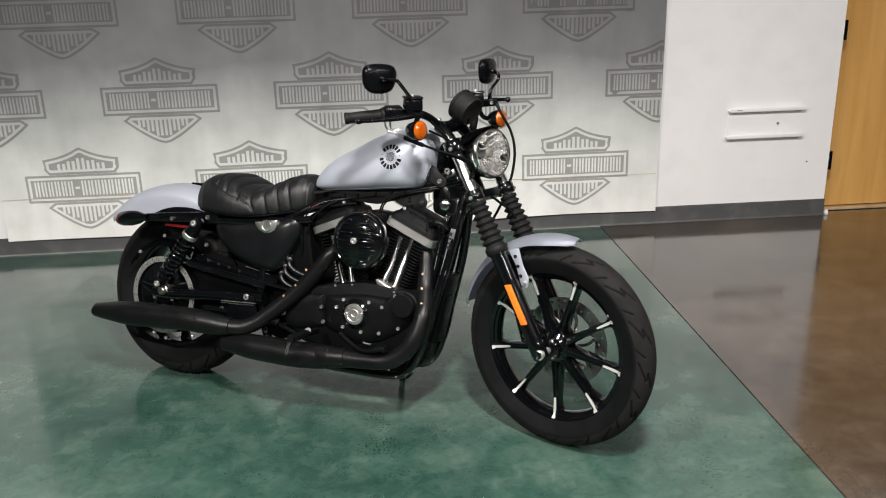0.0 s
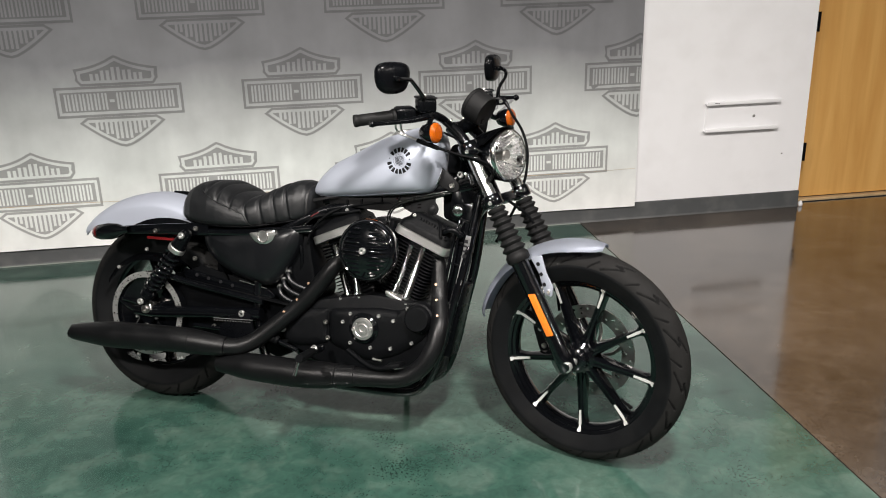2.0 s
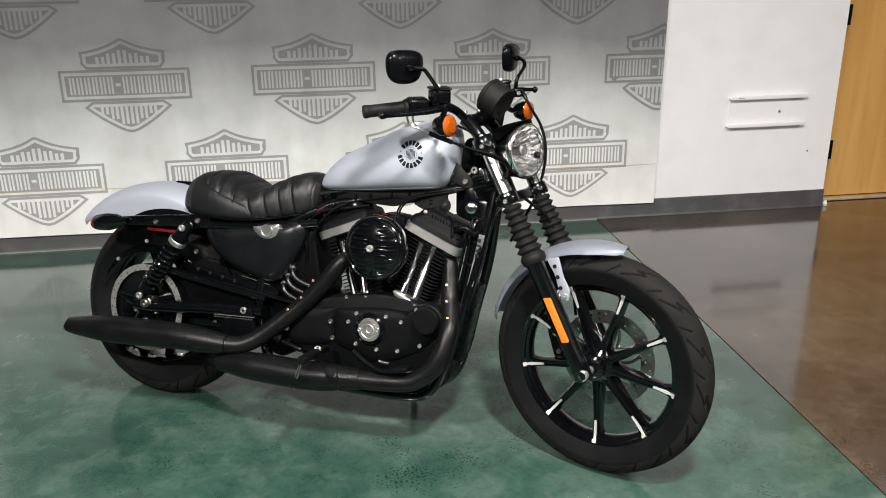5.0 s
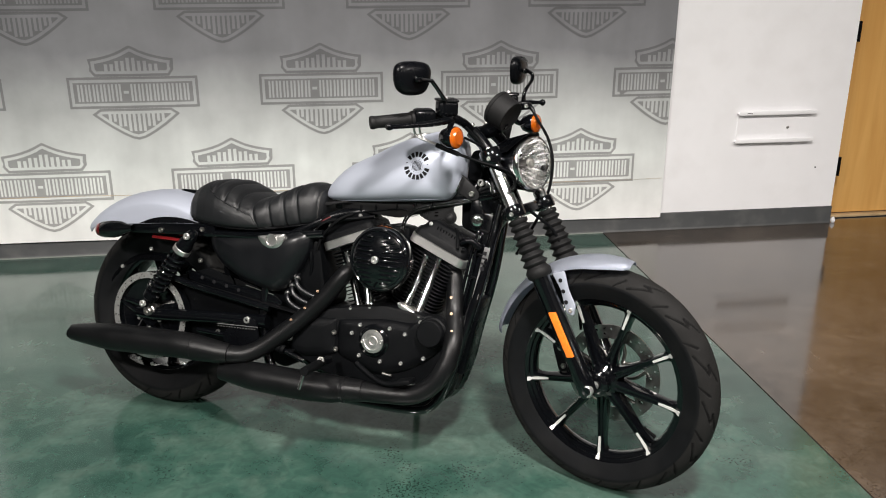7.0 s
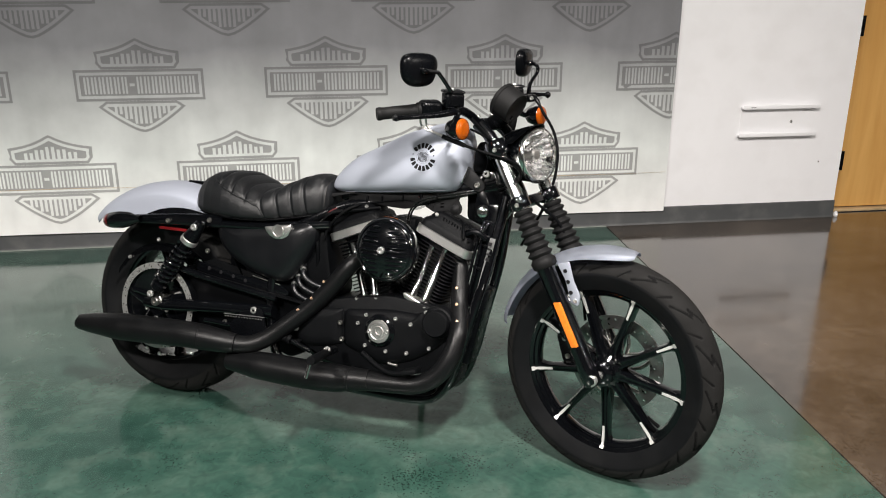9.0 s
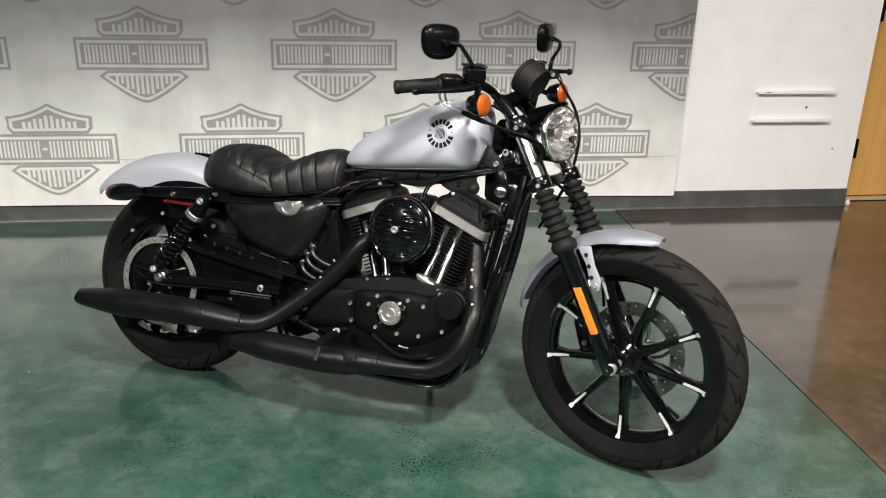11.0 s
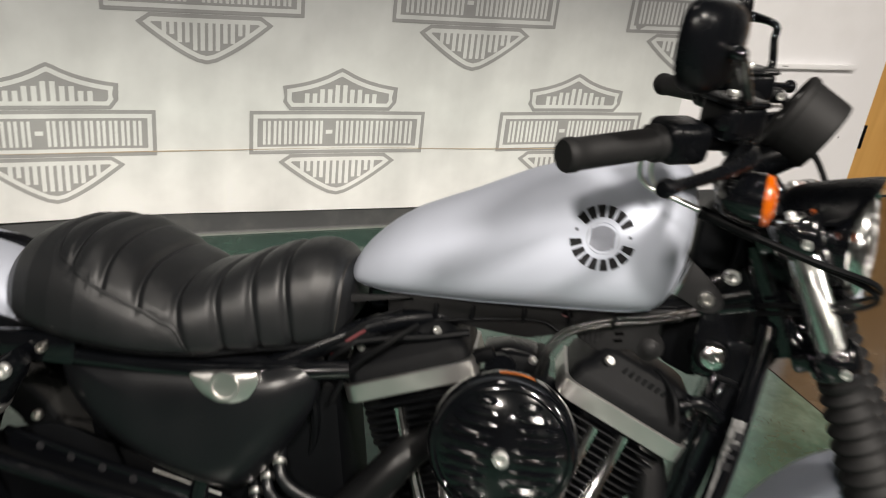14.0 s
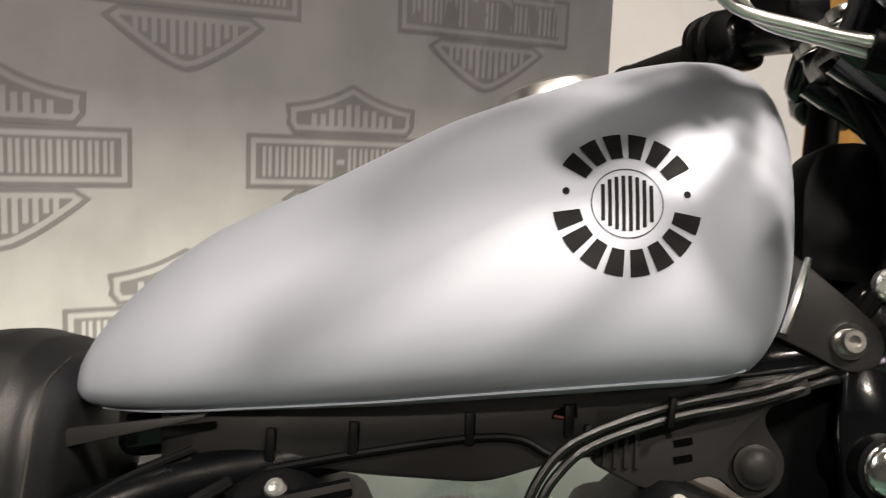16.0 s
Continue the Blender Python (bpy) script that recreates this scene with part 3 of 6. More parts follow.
def block_layers(blk):
    """Two plain light bars side by side."""
    (a, lo), (b, _), (_, hi), _ = blk
    w = b - a
    if hi - lo < 0.02:
        return [(blk, 1, 0.0026)]
    return [([(x0, lo), (x1, lo), (x1, hi), (x0, hi)], 1, 0.0026) for x0, x1 in ((a, a + 0.37 * w), (b - 0.37 * w, b))]


def banner_emblem(cx, cz):
    """One printed shield: ink, cloth-coloured line, ink field and plain blocks where the writing stands."""
    base = cloth_print(shape_layers(BAR), cx, cz, "emblem", banner_ob)
    if not base:
        return
    base["label"] = "grey printed bar and shield emblem"
    cloth_print(shape_layers(TOP_SHIELD), cx, cz, "upper_shield", base)
    cloth_print(shape_layers(FOOT_SHIELD), cx, cz, "lower_shield", base)
    for blk in BLOCKS:
        cloth_print(block_layers(blk), cx, cz, "block", base)


STEP_X, STEP_Z = 0.924, 0.468
for row in range(3):
    for col in range(-3, 4):
        x = -0.31 + STEP_X * col - (STEP_X / 2 if row % 2 else 0) + 0.0
        z = 0.377 + STEP_Z * row
        if BAN_X0 - 0.28 < x < BAN_X1 + 0.28:
            banner_emblem(x + 0.012 * (row % 2), z)
crease = bmesh.new()
cl = [(BAN_X0 + 0.01 + (BAN_X1 - BAN_X0 - 0.02) * k / 60, 0.322 - 0.012 * k / 60 + 0.005 * math.sin(k * 0.21)) for k in range(61)]
va = [crease.verts.new((x, banner_y(x, z) - 0.0045, z)) for x, z in cl]
vb = [crease.verts.new((x, banner_y(x, z) - 0.0045, z + 0.0024 + 0.0012 * math.sin(x * 5))) for x, z in cl]
for k in range(60):
    crease.faces.new((va[k], va[k + 1], vb[k + 1], vb[k]))
part("fold_crease", crease, BANNER_SEAM, banner_ob, "thin tan fold crease across the cloth")

# ---- motorcycle ----
moto = tagged(new("motorcycle"), "silver-blue and black cruiser motorcycle leaning on its side stand", "motorcycle")
moto.matrix_world = pose(-1.3349, 0.7191, 0.0, -13.0, 0.0, -28.9)
RAKE = radians(30)
STEER_FOOT, STEER_AXIS = Vector((1.632, 0, 0)), Vector((-math.sin(RAKE), 0, math.cos(RAKE)))
FRONT = Matrix.Translation(STEER_FOOT) @ Matrix.Rotation(radians(-16.5), 4, STEER_AXIS) @ Matrix.Translation(-STEER_FOOT)
FA, RA = (1.513, 0.0, 0.3355), (0.0, 0.0, 0.318)
WHEEL = FRONT @ Matrix.Translation((0, 0.007, 0))


def bolt_mesh(name, r, h, mat, socket=True):
    bm = lathe([(0.0, r), (h * 0.75, r), (h, r * 0.85)] + ([(h, r * 0.5), (h * 0.4, r * 0.45), (h * 0.4, 0)] if socket else [(h * 1.1, 0)]), (0, 0, 0), (0, 0, 1), 14)
    bmesh.ops.recalc_face_normals(bm, faces=bm.faces)
    me = bpy.data.meshes.new(name)
    for f in bm.faces:
        f.smooth = True
    bm.to_mesh(me)
    bm.free()
    me.materials.append(mat)
    me.set_sharp_from_angle(angle=radians(35))
    return me


BOLT = bolt_mesh("bolt", 0.0062, 0.006, BRIGHT_STEEL)
BOLT_BIG = bolt_mesh("bolt", 0.011, 0.009, BRIGHT_STEEL)
BOLT_SMALL = bolt_mesh("bolt", 0.0055, 0.005, SATIN_BLACK)
BOLT_DULL = bolt_mesh("bolt", 0.008, 0.007, DULL_STEEL)
# small heads that draw the coppery glints on the pipe shields
SCREW_COPPER = bolt_mesh("clamp_screw", 0.0048, 0.003, COPPER, False)


def bolt(parent, loc, axis=(0, -1, 0), mesh=None, front=False, name="bolt"):
    m = Matrix.Translation(loc) @ Vector((0, 0, 1)).rotation_difference(Vector(axis)).to_matrix().to_4x4()
    ob = new(name, mesh or BOLT)
    ob.parent = parent
    ob.matrix_basis = FRONT @ m if front else m
    return ob


def tyre(center, big, half, rim_r, pitches, name_parent, m=None):
    """A tyre with a rounded crown, moulded shoulders and zigzag grooves cut into it."""
    nt, ns = 840, 84
    bm = bmesh.new()
    prof = []
    for k in range(ns + 1):
        a = -math.pi * 0.5 * 1.28 + math.pi * 1.28 * k / ns
        y = half * math.sin(a) * (1.0 if abs(a) < 1.57 else 0.99)
        depth = big - rim_r
        r = big - depth * 0.52 * (1 - math.cos(a)) if abs(a) <= math.pi / 2 else big - depth * 0.52 - (abs(a) - math.pi / 2) / (0.28 * math.pi / 2) * depth * 0.48
        prof.append((y * (1 - 0.25 * max(0, (abs(a) - math.pi / 2) / (0.28 * math.pi / 2))), r, a))
    lines = [((0.1, 0.05), (0.36, 0.42)), ((0.36, 0.42), (0.4, 0.22)), ((0.4, 0.22), (0.78, 0.7)), ((0.5, 0.8), (0.86, 1.02))]
    grid, deep = [], []
    for i in range(nt):
        th = 2 * math.pi * i / nt
        ring, marks = [], []
        for y, r, a in prof:
            s = a / (math.pi / 2)
            cut = 0.0
            if abs(s) < 0.95:
                u = (th / (2 * math.pi) * pitches + (0.5 if s < 0 else 0)) % 1.0
                best = 9.0
                for (s0, u0), (s1, u1) in lines:
                    for du in (0, 1, -1):
                        px, py = (abs(s) - s0) * half * 1.3, (u + du - u0) * 2 * math.pi * big / pitches
                        qx, qy = (s1 - s0) * half * 1.3, (u1 - u0) * 2 * math.pi * big / pitches
                        t = max(0, min(1, (px * qx + py * qy) / (qx * qx + qy * qy)))
                        best = min(best, math.hypot(px - t * qx, py - t * qy))
                cut = 0.004 * max(0.0, min(1.0, (0.0032 - best) / 0.0016))
            rr = r - cut
            marks.append(cut)
            if 1.08 < abs(s) < 1.12:
                rr += 0.0008
            ring.append(bm.verts.new((center[0] + rr * math.cos(th), y, center[2] + rr * math.sin(th))))
        grid.append(ring)
        deep.append(marks)
    for i in range(nt):
        a, b = grid[i], grid[(i + 1) % nt]
        for k in range(ns):
            f = bm.faces.new((a[k], b[k], b[k + 1], a[k + 1]))
            low = (deep[i][k] + deep[(i + 1) % nt][k] + deep[i][k + 1] + deep[(i + 1) % nt][k + 1]) / 4
            # slot 2 paints groove shade, slot 1 is tread, slot 0 sidewall
            f.material_index = 2 if low > 0.0017 else 1 if abs(prof[k][2]) < 1.42 else 0
    ob = part("tyre", bm, RUBBER, name_parent, "black rubber tyre with zigzag grooves", m, angle=50)
    ob.data.materials.append(TREAD_RUBBER)
    ob.data.materials.append(GROOVE_RUBBER)
    return ob


def cast_wheel(center, rim_r, half, turn, parent, m=None, hub_half=0.06, tips=True):
    """A nine-spoke cast wheel: rim, hub, ridged spokes with machined tips."""
    c = Vector(center)
    lip = rim_r + 0.011
    prof = [(-half, lip - 0.004), (-half - 0.002, lip), (-half + 0.003, lip + 0.001), (-half + 0.008, rim_r), (half - 0.008, rim_r), (half - 0.003, lip + 0.001), (half + 0.002, lip), (half, lip - 0.004),
            (half - 0.003, rim_r - 0.002), (half - 0.009, rim_r - 0.004), (half - 0.012, rim_r - 0.012), (half * 0.3, rim_r - 0.0165), (-half * 0.3, rim_r - 0.0165), (-half + 0.012, rim_r - 0.012), (-half + 0.009, rim_r - 0.004), (-half + 0.003, rim_r - 0.002)]
    part("rim", lathe(prof, center, (0, 1, 0), 96, closed=True), GLOSS_BLACK, parent, m=m)
    hub = part("hub", lathe([(-hub_half, 0.0), (-hub_half, 0.024), (-hub_half * 0.9, 0.03), (-hub_half * 0.55, 0.036), (-0.022, 0.05), (0.022, 0.05), (hub_half * 0.55, 0.036), (hub_half, 0.03), (hub_half, 0.0)], center, (0, 1, 0), 36), GLOSS_BLACK, parent, m=m)
    for k in range(9):
        a = radians(turn + 40 * k)
        d, s = Vector((math.cos(a), 0, math.sin(a))), Vector((-math.sin(a), 0, math.cos(a)))
        bm = bmesh.new()
        rows = []
        for r, w, y0, y1 in ((0.034, 0.021, -0.026, 0.024), (0.06, 0.0145, -0.025, 0.022), (0.12, 0.0115, -0.021, 0.018), (rim_r - 0.05, 0.0105, -0.018, 0.014), (rim_r - 0.026, 0.012, -0.019, 0.014), (rim_r - 0.0135, 0.018, -0.02, 0.014)):
            ring = []
            for u, y in ((-1, y1), (-1, y0 * 0.6), (-0.62, y0), (-0.3, y0), (-0.16, y0 + 0.005), (0.16, y0 + 0.005), (0.3, y0), (0.62, y0), (1, y0 * 0.6), (1, y1)):
                ring.append(bm.verts.new(c + d * r + s * (w * u) + Vector((0, y, 0))))
            rows.append(ring)
        n = len(rows[0])
        for p, q in zip(rows, rows[1:]):
            for j in range(n):
                bm.faces.new((p[j], p[(j + 1) % n], q[(j + 1) % n], q[j]))
        bm.faces.new(rows[0])
        bm.faces.new(rows[-1][::-1])
        part("spoke", bm, GLOSS_BLACK, parent, m=m, angle=30)
        if tips:
            bm = bmesh.new()
            path = [(rim_r - 0.062, -0.0192, 0.0032), (rim_r - 0.04, -0.0198, 0.0036), (rim_r - 0.02, -0.0212, 0.0042), (rim_r - 0.012, -0.0222, 0.0032), (rim_r - 0.006, -half + 0.004, 0.0034), (rim_r - 0.0045, -half + 0.002, 0.0058), (rim_r + 0.003, -half - 0.002, 0.006)]
            prev = None
            for r, yy, w in path:
                cur = [bm.verts.new(c + d * r + s * u + Vector((0, yy + dy, 0))) for u, dy in ((-w, 0.002), (-w, -0.001), (w, -0.001), (w, 0.002))]
                if prev:
                    for j in range(4):
                        bm.faces.new((prev[j], prev[(j + 1) % 4], cur[(j + 1) % 4], cur[j]))
                else:
                    bm.faces.new(cur)
                prev = cur
            bm.faces.new(prev[::-1])
            part("machined_tip", bm, TIP_METAL, parent, "bare machined spoke tip", m=m, angle=25)
    return hub


front_wheel = new("front_wheel")
front_wheel.parent = moto
front_wheel["label"] = "black nine-spoke cast wheel with machined tips"
tyre(FA, 0.332, 0.05, 0.243, 15, front_wheel, WHEEL)
cast_wheel(FA, 0.2355, 0.03, -88, front_wheel, WHEEL, 0.055)
rear_wheel = new("rear_wheel")
rear_wheel.parent = moto
tyre(RA, 0.322, 0.075, 0.205, 13, rear_wheel)
cast_wheel(RA, 0.205, 0.052, -88, rear_wheel, None, 0.09, tips=False)


def interp(x, xs, ys):
    return float(np.interp(x, xs, ys))


def pillow(poly, y0, h, rings=6, depth=0.02, power=3.0, bm=None):
    """A domed plate: the outline at y0, bulging to y0 - h in the middle, with a straight rim behind it."""
    bm = bm or bmesh.new()
    c = np.mean(np.array(poly), axis=0)
    rows = [[bm.verts.new((x, y0 + depth, z)) for x, z in poly]]
    for k in range(rings + 1):
        f = math.cos(math.pi / 2 * k / (rings + 0.35))
        y = y0 - h * (1 - f ** power) if k else y0
        rows.append([bm.verts.new((c[0] + (x - c[0]) * f, y, c[1] + (z - c[1]) * f)) for x, z in poly])
    n = len(poly)
    for a, b in zip(rows, rows[1:]):
        for k in range(n):
            bm.faces.new((a[k], a[(k + 1) % n], b[(k + 1) % n], b[k]))
    bm.faces.new(rows[-1])
    bm.faces.new(rows[0][::-1])
    return bm


def disc_ring(center, r0, r1, y0, y1, holes, hole_r, parent, mat, name, m=None, label=""):
    """A flat ring with real round holes through it, laid out in cells."""
    bm = bmesh.new()
    c = Vector(center)
    for side, y in enumerate((y0, y1)):
        for k in range(holes):
            a0, a1 = 2 * math.pi * k / holes, 2 * math.pi * (k + 1) / holes
            am, rm = (a0 + a1) / 2, (r0 + r1) / 2 + (r1 - r0) * (0.18 if k % 2 else -0.18)
            outer = []
            for t in range(5):
                outer.append((r1, a0 + (a1 - a0) * t / 4))
            for t in range(5):
                outer.append((r0, a1 - (a1 - a0) * t / 4))
            inner = [bm.verts.new(c + Vector((rm * math.cos(am) + hole_r * math.cos(q), y, rm * math.sin(am) + hole_r * math.sin(q)))) for q in (2 * math.pi * j / 10 for j in range(10))]
            ov = [bm.verts.new(c + Vector((r * math.cos(a), y, r * math.sin(a)))) for r, a in outer]
            # match each inner vertex to the outer loop by angle about the hole
            def ang(v):
                d = v.co - c
                return math.atan2(d.z - rm * math.sin(am), d.x - rm * math.cos(am)) % (2 * math.pi)
            ov.sort(key=ang)
            inner.sort(key=ang)
            for j in range(10):
                bm.faces.new((inner[j], inner[(j + 1) % 10], ov[(j + 1) % 10], ov[j]))
    for r in (r0, r1):
        ra = [bm.verts.new(c + Vector((r * math.cos(2 * math.pi * k / 96), y0, r * math.sin(2 * math.pi * k / 96)))) for k in range(96)]
        rb = [bm.verts.new(c + Vector((r * math.cos(2 * math.pi * k / 96), y1, r * math.sin(2 * math.pi * k / 96)))) for k in range(96)]
        for k in range(96):
            bm.faces.new((ra[k], ra[(k + 1) % 96], rb[(k + 1) % 96], rb[k]))
    return part(name, bm, mat, parent, label, m, smooth=False)


# brake disc, front
front_disc = disc_ring((FA[0], 0.0, FA[2]), 0.105, 0.146, 0.052, 0.057, 36, 0.0042, front_wheel, DISC_STEEL, "brake_disc", WHEEL, "drilled steel brake disc")
for k in range(6):
    a = 2 * math.pi * (k + 0.3) / 6
    d = Vector((math.cos(a), 0, math.sin(a)))
    s = Vector((-math.sin(a), 0, math.cos(a)))
    for side in (-1, 1):
        p = Vector((FA[0], 0.0545, FA[2]))
        part("carrier_arm", tube([p + d * 0.04 + s * 0.022 * side, p + d * 0.075 + s * 0.02 * side, p + d * 0.108 + s * 0.004 * side], 0.0055, 8, 3), DULL_STEEL, front_disc, m=WHEEL)
part("valve_stem", tube([(FA[0] + 0.17, -0.02, FA[2] - 0.125), (FA[0] + 0.15, -0.032, FA[2] - 0.105), (FA[0] + 0.142, -0.034, FA[2] - 0.097)], [0.006, 0.004, 0.0045], 8, 3), RUBBER_PART, front_wheel, m=WHEEL)
part("axle", lathe([(0.09, 0.012), (-0.102, 0.012), (-0.104, 0.0165), (-0.116, 0.0165), (-0.118, 0.0125), (-0.11, 0.0105), (-0.108, 0)], (FA[0], 0, FA[2]), (0, 1, 0), 24), BRIGHT_STEEL, front_wheel, "bright hollow axle end", m=WHEEL)
part("hub_collar", lathe([(-0.045, 0.036), (-0.056, 0.036), (-0.06, 0.03), (-0.062, 0.02), (-0.064, 0.0)], (FA[0], 0, FA[2]), (0, 1, 0), 28), GLOSS_BLACK, front_wheel, "", m=WHEEL)

# caliper on the far fork leg
caliper = part("brake_caliper", box((0.072, 0.055, 0.1), (FA[0] - 0.15, 0.074, FA[2] + 0.018), 0.014, rot=(0, -18, 0)), WRINKLE_BLACK, moto, m=FRONT)
bolt(caliper, (FA[0] - 0.15, 0.046, FA[2] - 0.01), mesh=BOLT_DULL, front=True)
bolt(caliper, (FA[0] - 0.163, 0.046, FA[2] + 0.045), mesh=BOLT_DULL, front=True)

# ---- fork ----
FORK_RAKE = 28.2
FD = Vector((math.sin(radians(FORK_RAKE)), 0, -math.cos(radians(FORK_RAKE))))
FORK_LOW = Vector((1.497, 0, 0.345))
FY = 0.086


def fork_at(up, y):
    p = FORK_LOW - FD * up
    return Vector((p.x, y, p.z))


for side in (-1, 1):
    y = FY * side
    leg = part("fork_leg", lathe([(-0.035, 0.0), (-0.035, 0.02), (-0.028, 0.026), (0.02, 0.0275), (0.06, 0.0255), (0.315, 0.0265), (0.33, 0.029), (0.35, 0.029), (0.353, 0.02)], fork_at(0, y), -FD, 28), GLOSS_BLACK, moto, m=FRONT)
    part("chrome_tube", lathe([(0.37, 0.0195), (0.71, 0.0195), (0.714, 0.017), (0.714, 0)], fork_at(0, y), -FD, 28), FORK_CHROME, leg, "polished chrome fork tube", m=FRONT)
    prof = [(0.323, 0.03), (0.329, 0.0355), (0.345, 0.0365), (0.351, 0.032)]
    for k in range(6):
        z = 0.357 + 0.0215 * k
        w = 0.037 - 0.0013 * k
        prof += [(z, w - 0.009), (z + 0.0075, w - 0.0006), (z + 0.0095, w + 0.0003), (z + 0.0115, w - 0.0006), (z + 0.019, w - 0.009)]
    prof += [(0.488, 0.028), (0.497, 0.028), (0.5, 0.021)]
    part("gaiter", lathe(prof, fork_at(0, y), -FD, 28), MATTE_BLACK, leg, "ribbed black rubber gaiter", m=FRONT, angle=60)
    if side < 0:
        bm = bmesh.new()
        refl = prism(round_poly([(-0.0098, -0.067), (0.0098, -0.071), (0.0098, 0.063), (-0.0098, 0.069)], 0.003), -0.006, 0.004, 0.002)
        bmesh.ops.transform(refl, matrix=Matrix.Translation(fork_at(0.157, y - 0.024) + Vector((0.005, 0, 0.002))) @ pose(0, 0, 0, 0, -FORK_RAKE, 0), verts=refl.verts)
        part("reflector", refl, REFLECT_AMBER, leg, "amber fork reflector", m=FRONT)
# clamp at the axle foot, yokes and neck
for up, h, r, nm in ((0.522, 0.036, 0.031, "lower_yoke"), (0.69, 0.046, 0.032, "upper_yoke")):
    yoke = bmesh.new()
    for side in (-1, 1):
        lathe([(up - h / 2, 0.021), (up - h / 2, r - 0.003), (up - h / 2 + 0.004, r), (up + h / 2 - 0.004, r), (up + h / 2, r - 0.003), (up + h / 2, 0.021)], fork_at(0, FY * side), -FD, 24, yoke)
    b = box((0.062, 0.16, h * 0.82), (0, 0, 0), 0.008)
    bmesh.ops.transform(b, matrix=Matrix.Translation(fork_at(up, 0) + Vector((-0.018, 0, -0.01))) @ pose(0, 0, 0, 0, -FORK_RAKE, 0), verts=b.verts)
    me = bpy.data.meshes.new("tmp")
    b.to_mesh(me)
    b.free()
    yoke.from_mesh(me)
    bpy.data.meshes.remove(me)
    yk = part(nm, yoke, GLOSS_BLACK, moto, m=FRONT)
    for side in (-1, 1):
        if nm == "upper_yoke":
            bolt(yk, fork_at(0.714, FY * side), -FD, BOLT, True, "fork_cap")
        bolt(yk, fork_at(up, FY * side) + Vector((0.012, -0.034 if side < 0 else 0.034, 0)), (0, side, 0), BOLT, True)

# front fender
bm = bmesh.new()
grid = []
for i in range(41):
    a = radians(79.0 + 86.5 * i / 40)
    tip = min(1, i / 7) ** 0.5
    tail = min(1, (40 - i) / 4) ** 0.5
    w = 0.06 * (0.35 + 0.65 * tip) * (0.7 + 0.3 * tail)
    row = []
    for j in range(17):
        q = radians(-88 + 176 * j / 16)
        r = 0.3655 - 0.011 * max(0, (i - 26) / 14) - 0.03 * (1 - math.cos(q)) * (0.55 + 0.45 * tip)
        row.append(bm.verts.new((FA[0] + r * math.cos(a), w * math.sin(q), FA[2] + r * math.sin(a))))
    grid.append(row)
for p, q in zip(grid, grid[1:]):
    for j in range(16):
        bm.faces.new((p[j], p[j + 1], q[j + 1], q[j]))
bmesh.ops.solidify(bm, geom=list(bm.faces), thickness=0.003)
front_fender = part("front_fender", bm, SILVER_PAINT, moto, "silver-blue front fender", m=FRONT, angle=60)
for side in (-1, 1):
    bm = prism(round_poly([(1.37, 0.642), (1.406, 0.654), (1.423, 0.6), (1.446, 0.56), (1.442, 0.53), (1.42, 0.535), (1.398, 0.6)], 0.006), 0.066 * side - 0.003, 0.066 * side + 0.003, 0.0015)
    br = part("fender_bracket", bm, SILVER_PAINT, front_fender, m=FRONT)
    for k in range(3):
        part("hole", lathe([(-0.0045, 0), (-0.0045, 0.006), (0.0045, 0.006), (0.0045, 0)], (1.397 + 0.0105 * k, 0.066 * side, 0.626 - 0.03 * k), (0, 1, 0), 14), DECAL_BLACK, br, m=FRONT)
    bolt(br, (1.433, 0.068 * side, 0.545), (0, side, 0), BOLT, True)

# ---- rear fender, struts, signals ----
bm = bmesh.new()
grid = []
for i in range(45):
    a = radians(58 + 83 * i / 44)
    end = min(1, (44 - i) / 5) ** 0.5
    R = 0.4215 + 0.013 * max(0, (i - 24) / 20)
    w = 0.1 * (0.72 + 0.28 * end)
    row = []
    for j in range(25):
        q = radians(-86 + 172 * j / 24)
        r = R - 0.055 * (1 - math.cos(q)) * (0.75 + 0.25 * end)
        row.append((r * math.cos(a), w * math.sin(q), RA[2] + r * math.sin(a)))
    skirt = []
    for k in range(1, 5):
        x, y, z = row[0]
        low = min(z, 0.601 + 0.118 * (x + 0.15))
        skirt.append((x + (0.02 if x < -0.2 else 0) * k / 4 * 0, y - 0.002 * k / 4, z + (low - z) * k / 4))
    full = skirt[::-1] + row + [(x, -y, z) for x, y, z in skirt]
    grid.append([bm.verts.new(p) for p in full])
for p, q in zip(grid, grid[1:]):
    for j in range(len(p) - 1):
        bm.faces.new((p[j], p[j + 1], q[j + 1], q[j]))
bmesh.ops.remove_doubles(bm, verts=bm.verts, dist=1e-5)
bmesh.ops.solidify(bm, geom=list(bm.faces), thickness=0.003)
rear_fender = part("rear_fender", bm, SILVER_PAINT, moto, "silver-blue bobbed rear fender", angle=60)
part("fender_tab", tube([(0.02, -0.005, 0.738), (0.09, -0.005, 0.736), (0.13, -0.005, 0.725)], [0.006, 0.009, 0.009], 8, 3), SATIN_BLACK, rear_fender, "black seat tab")
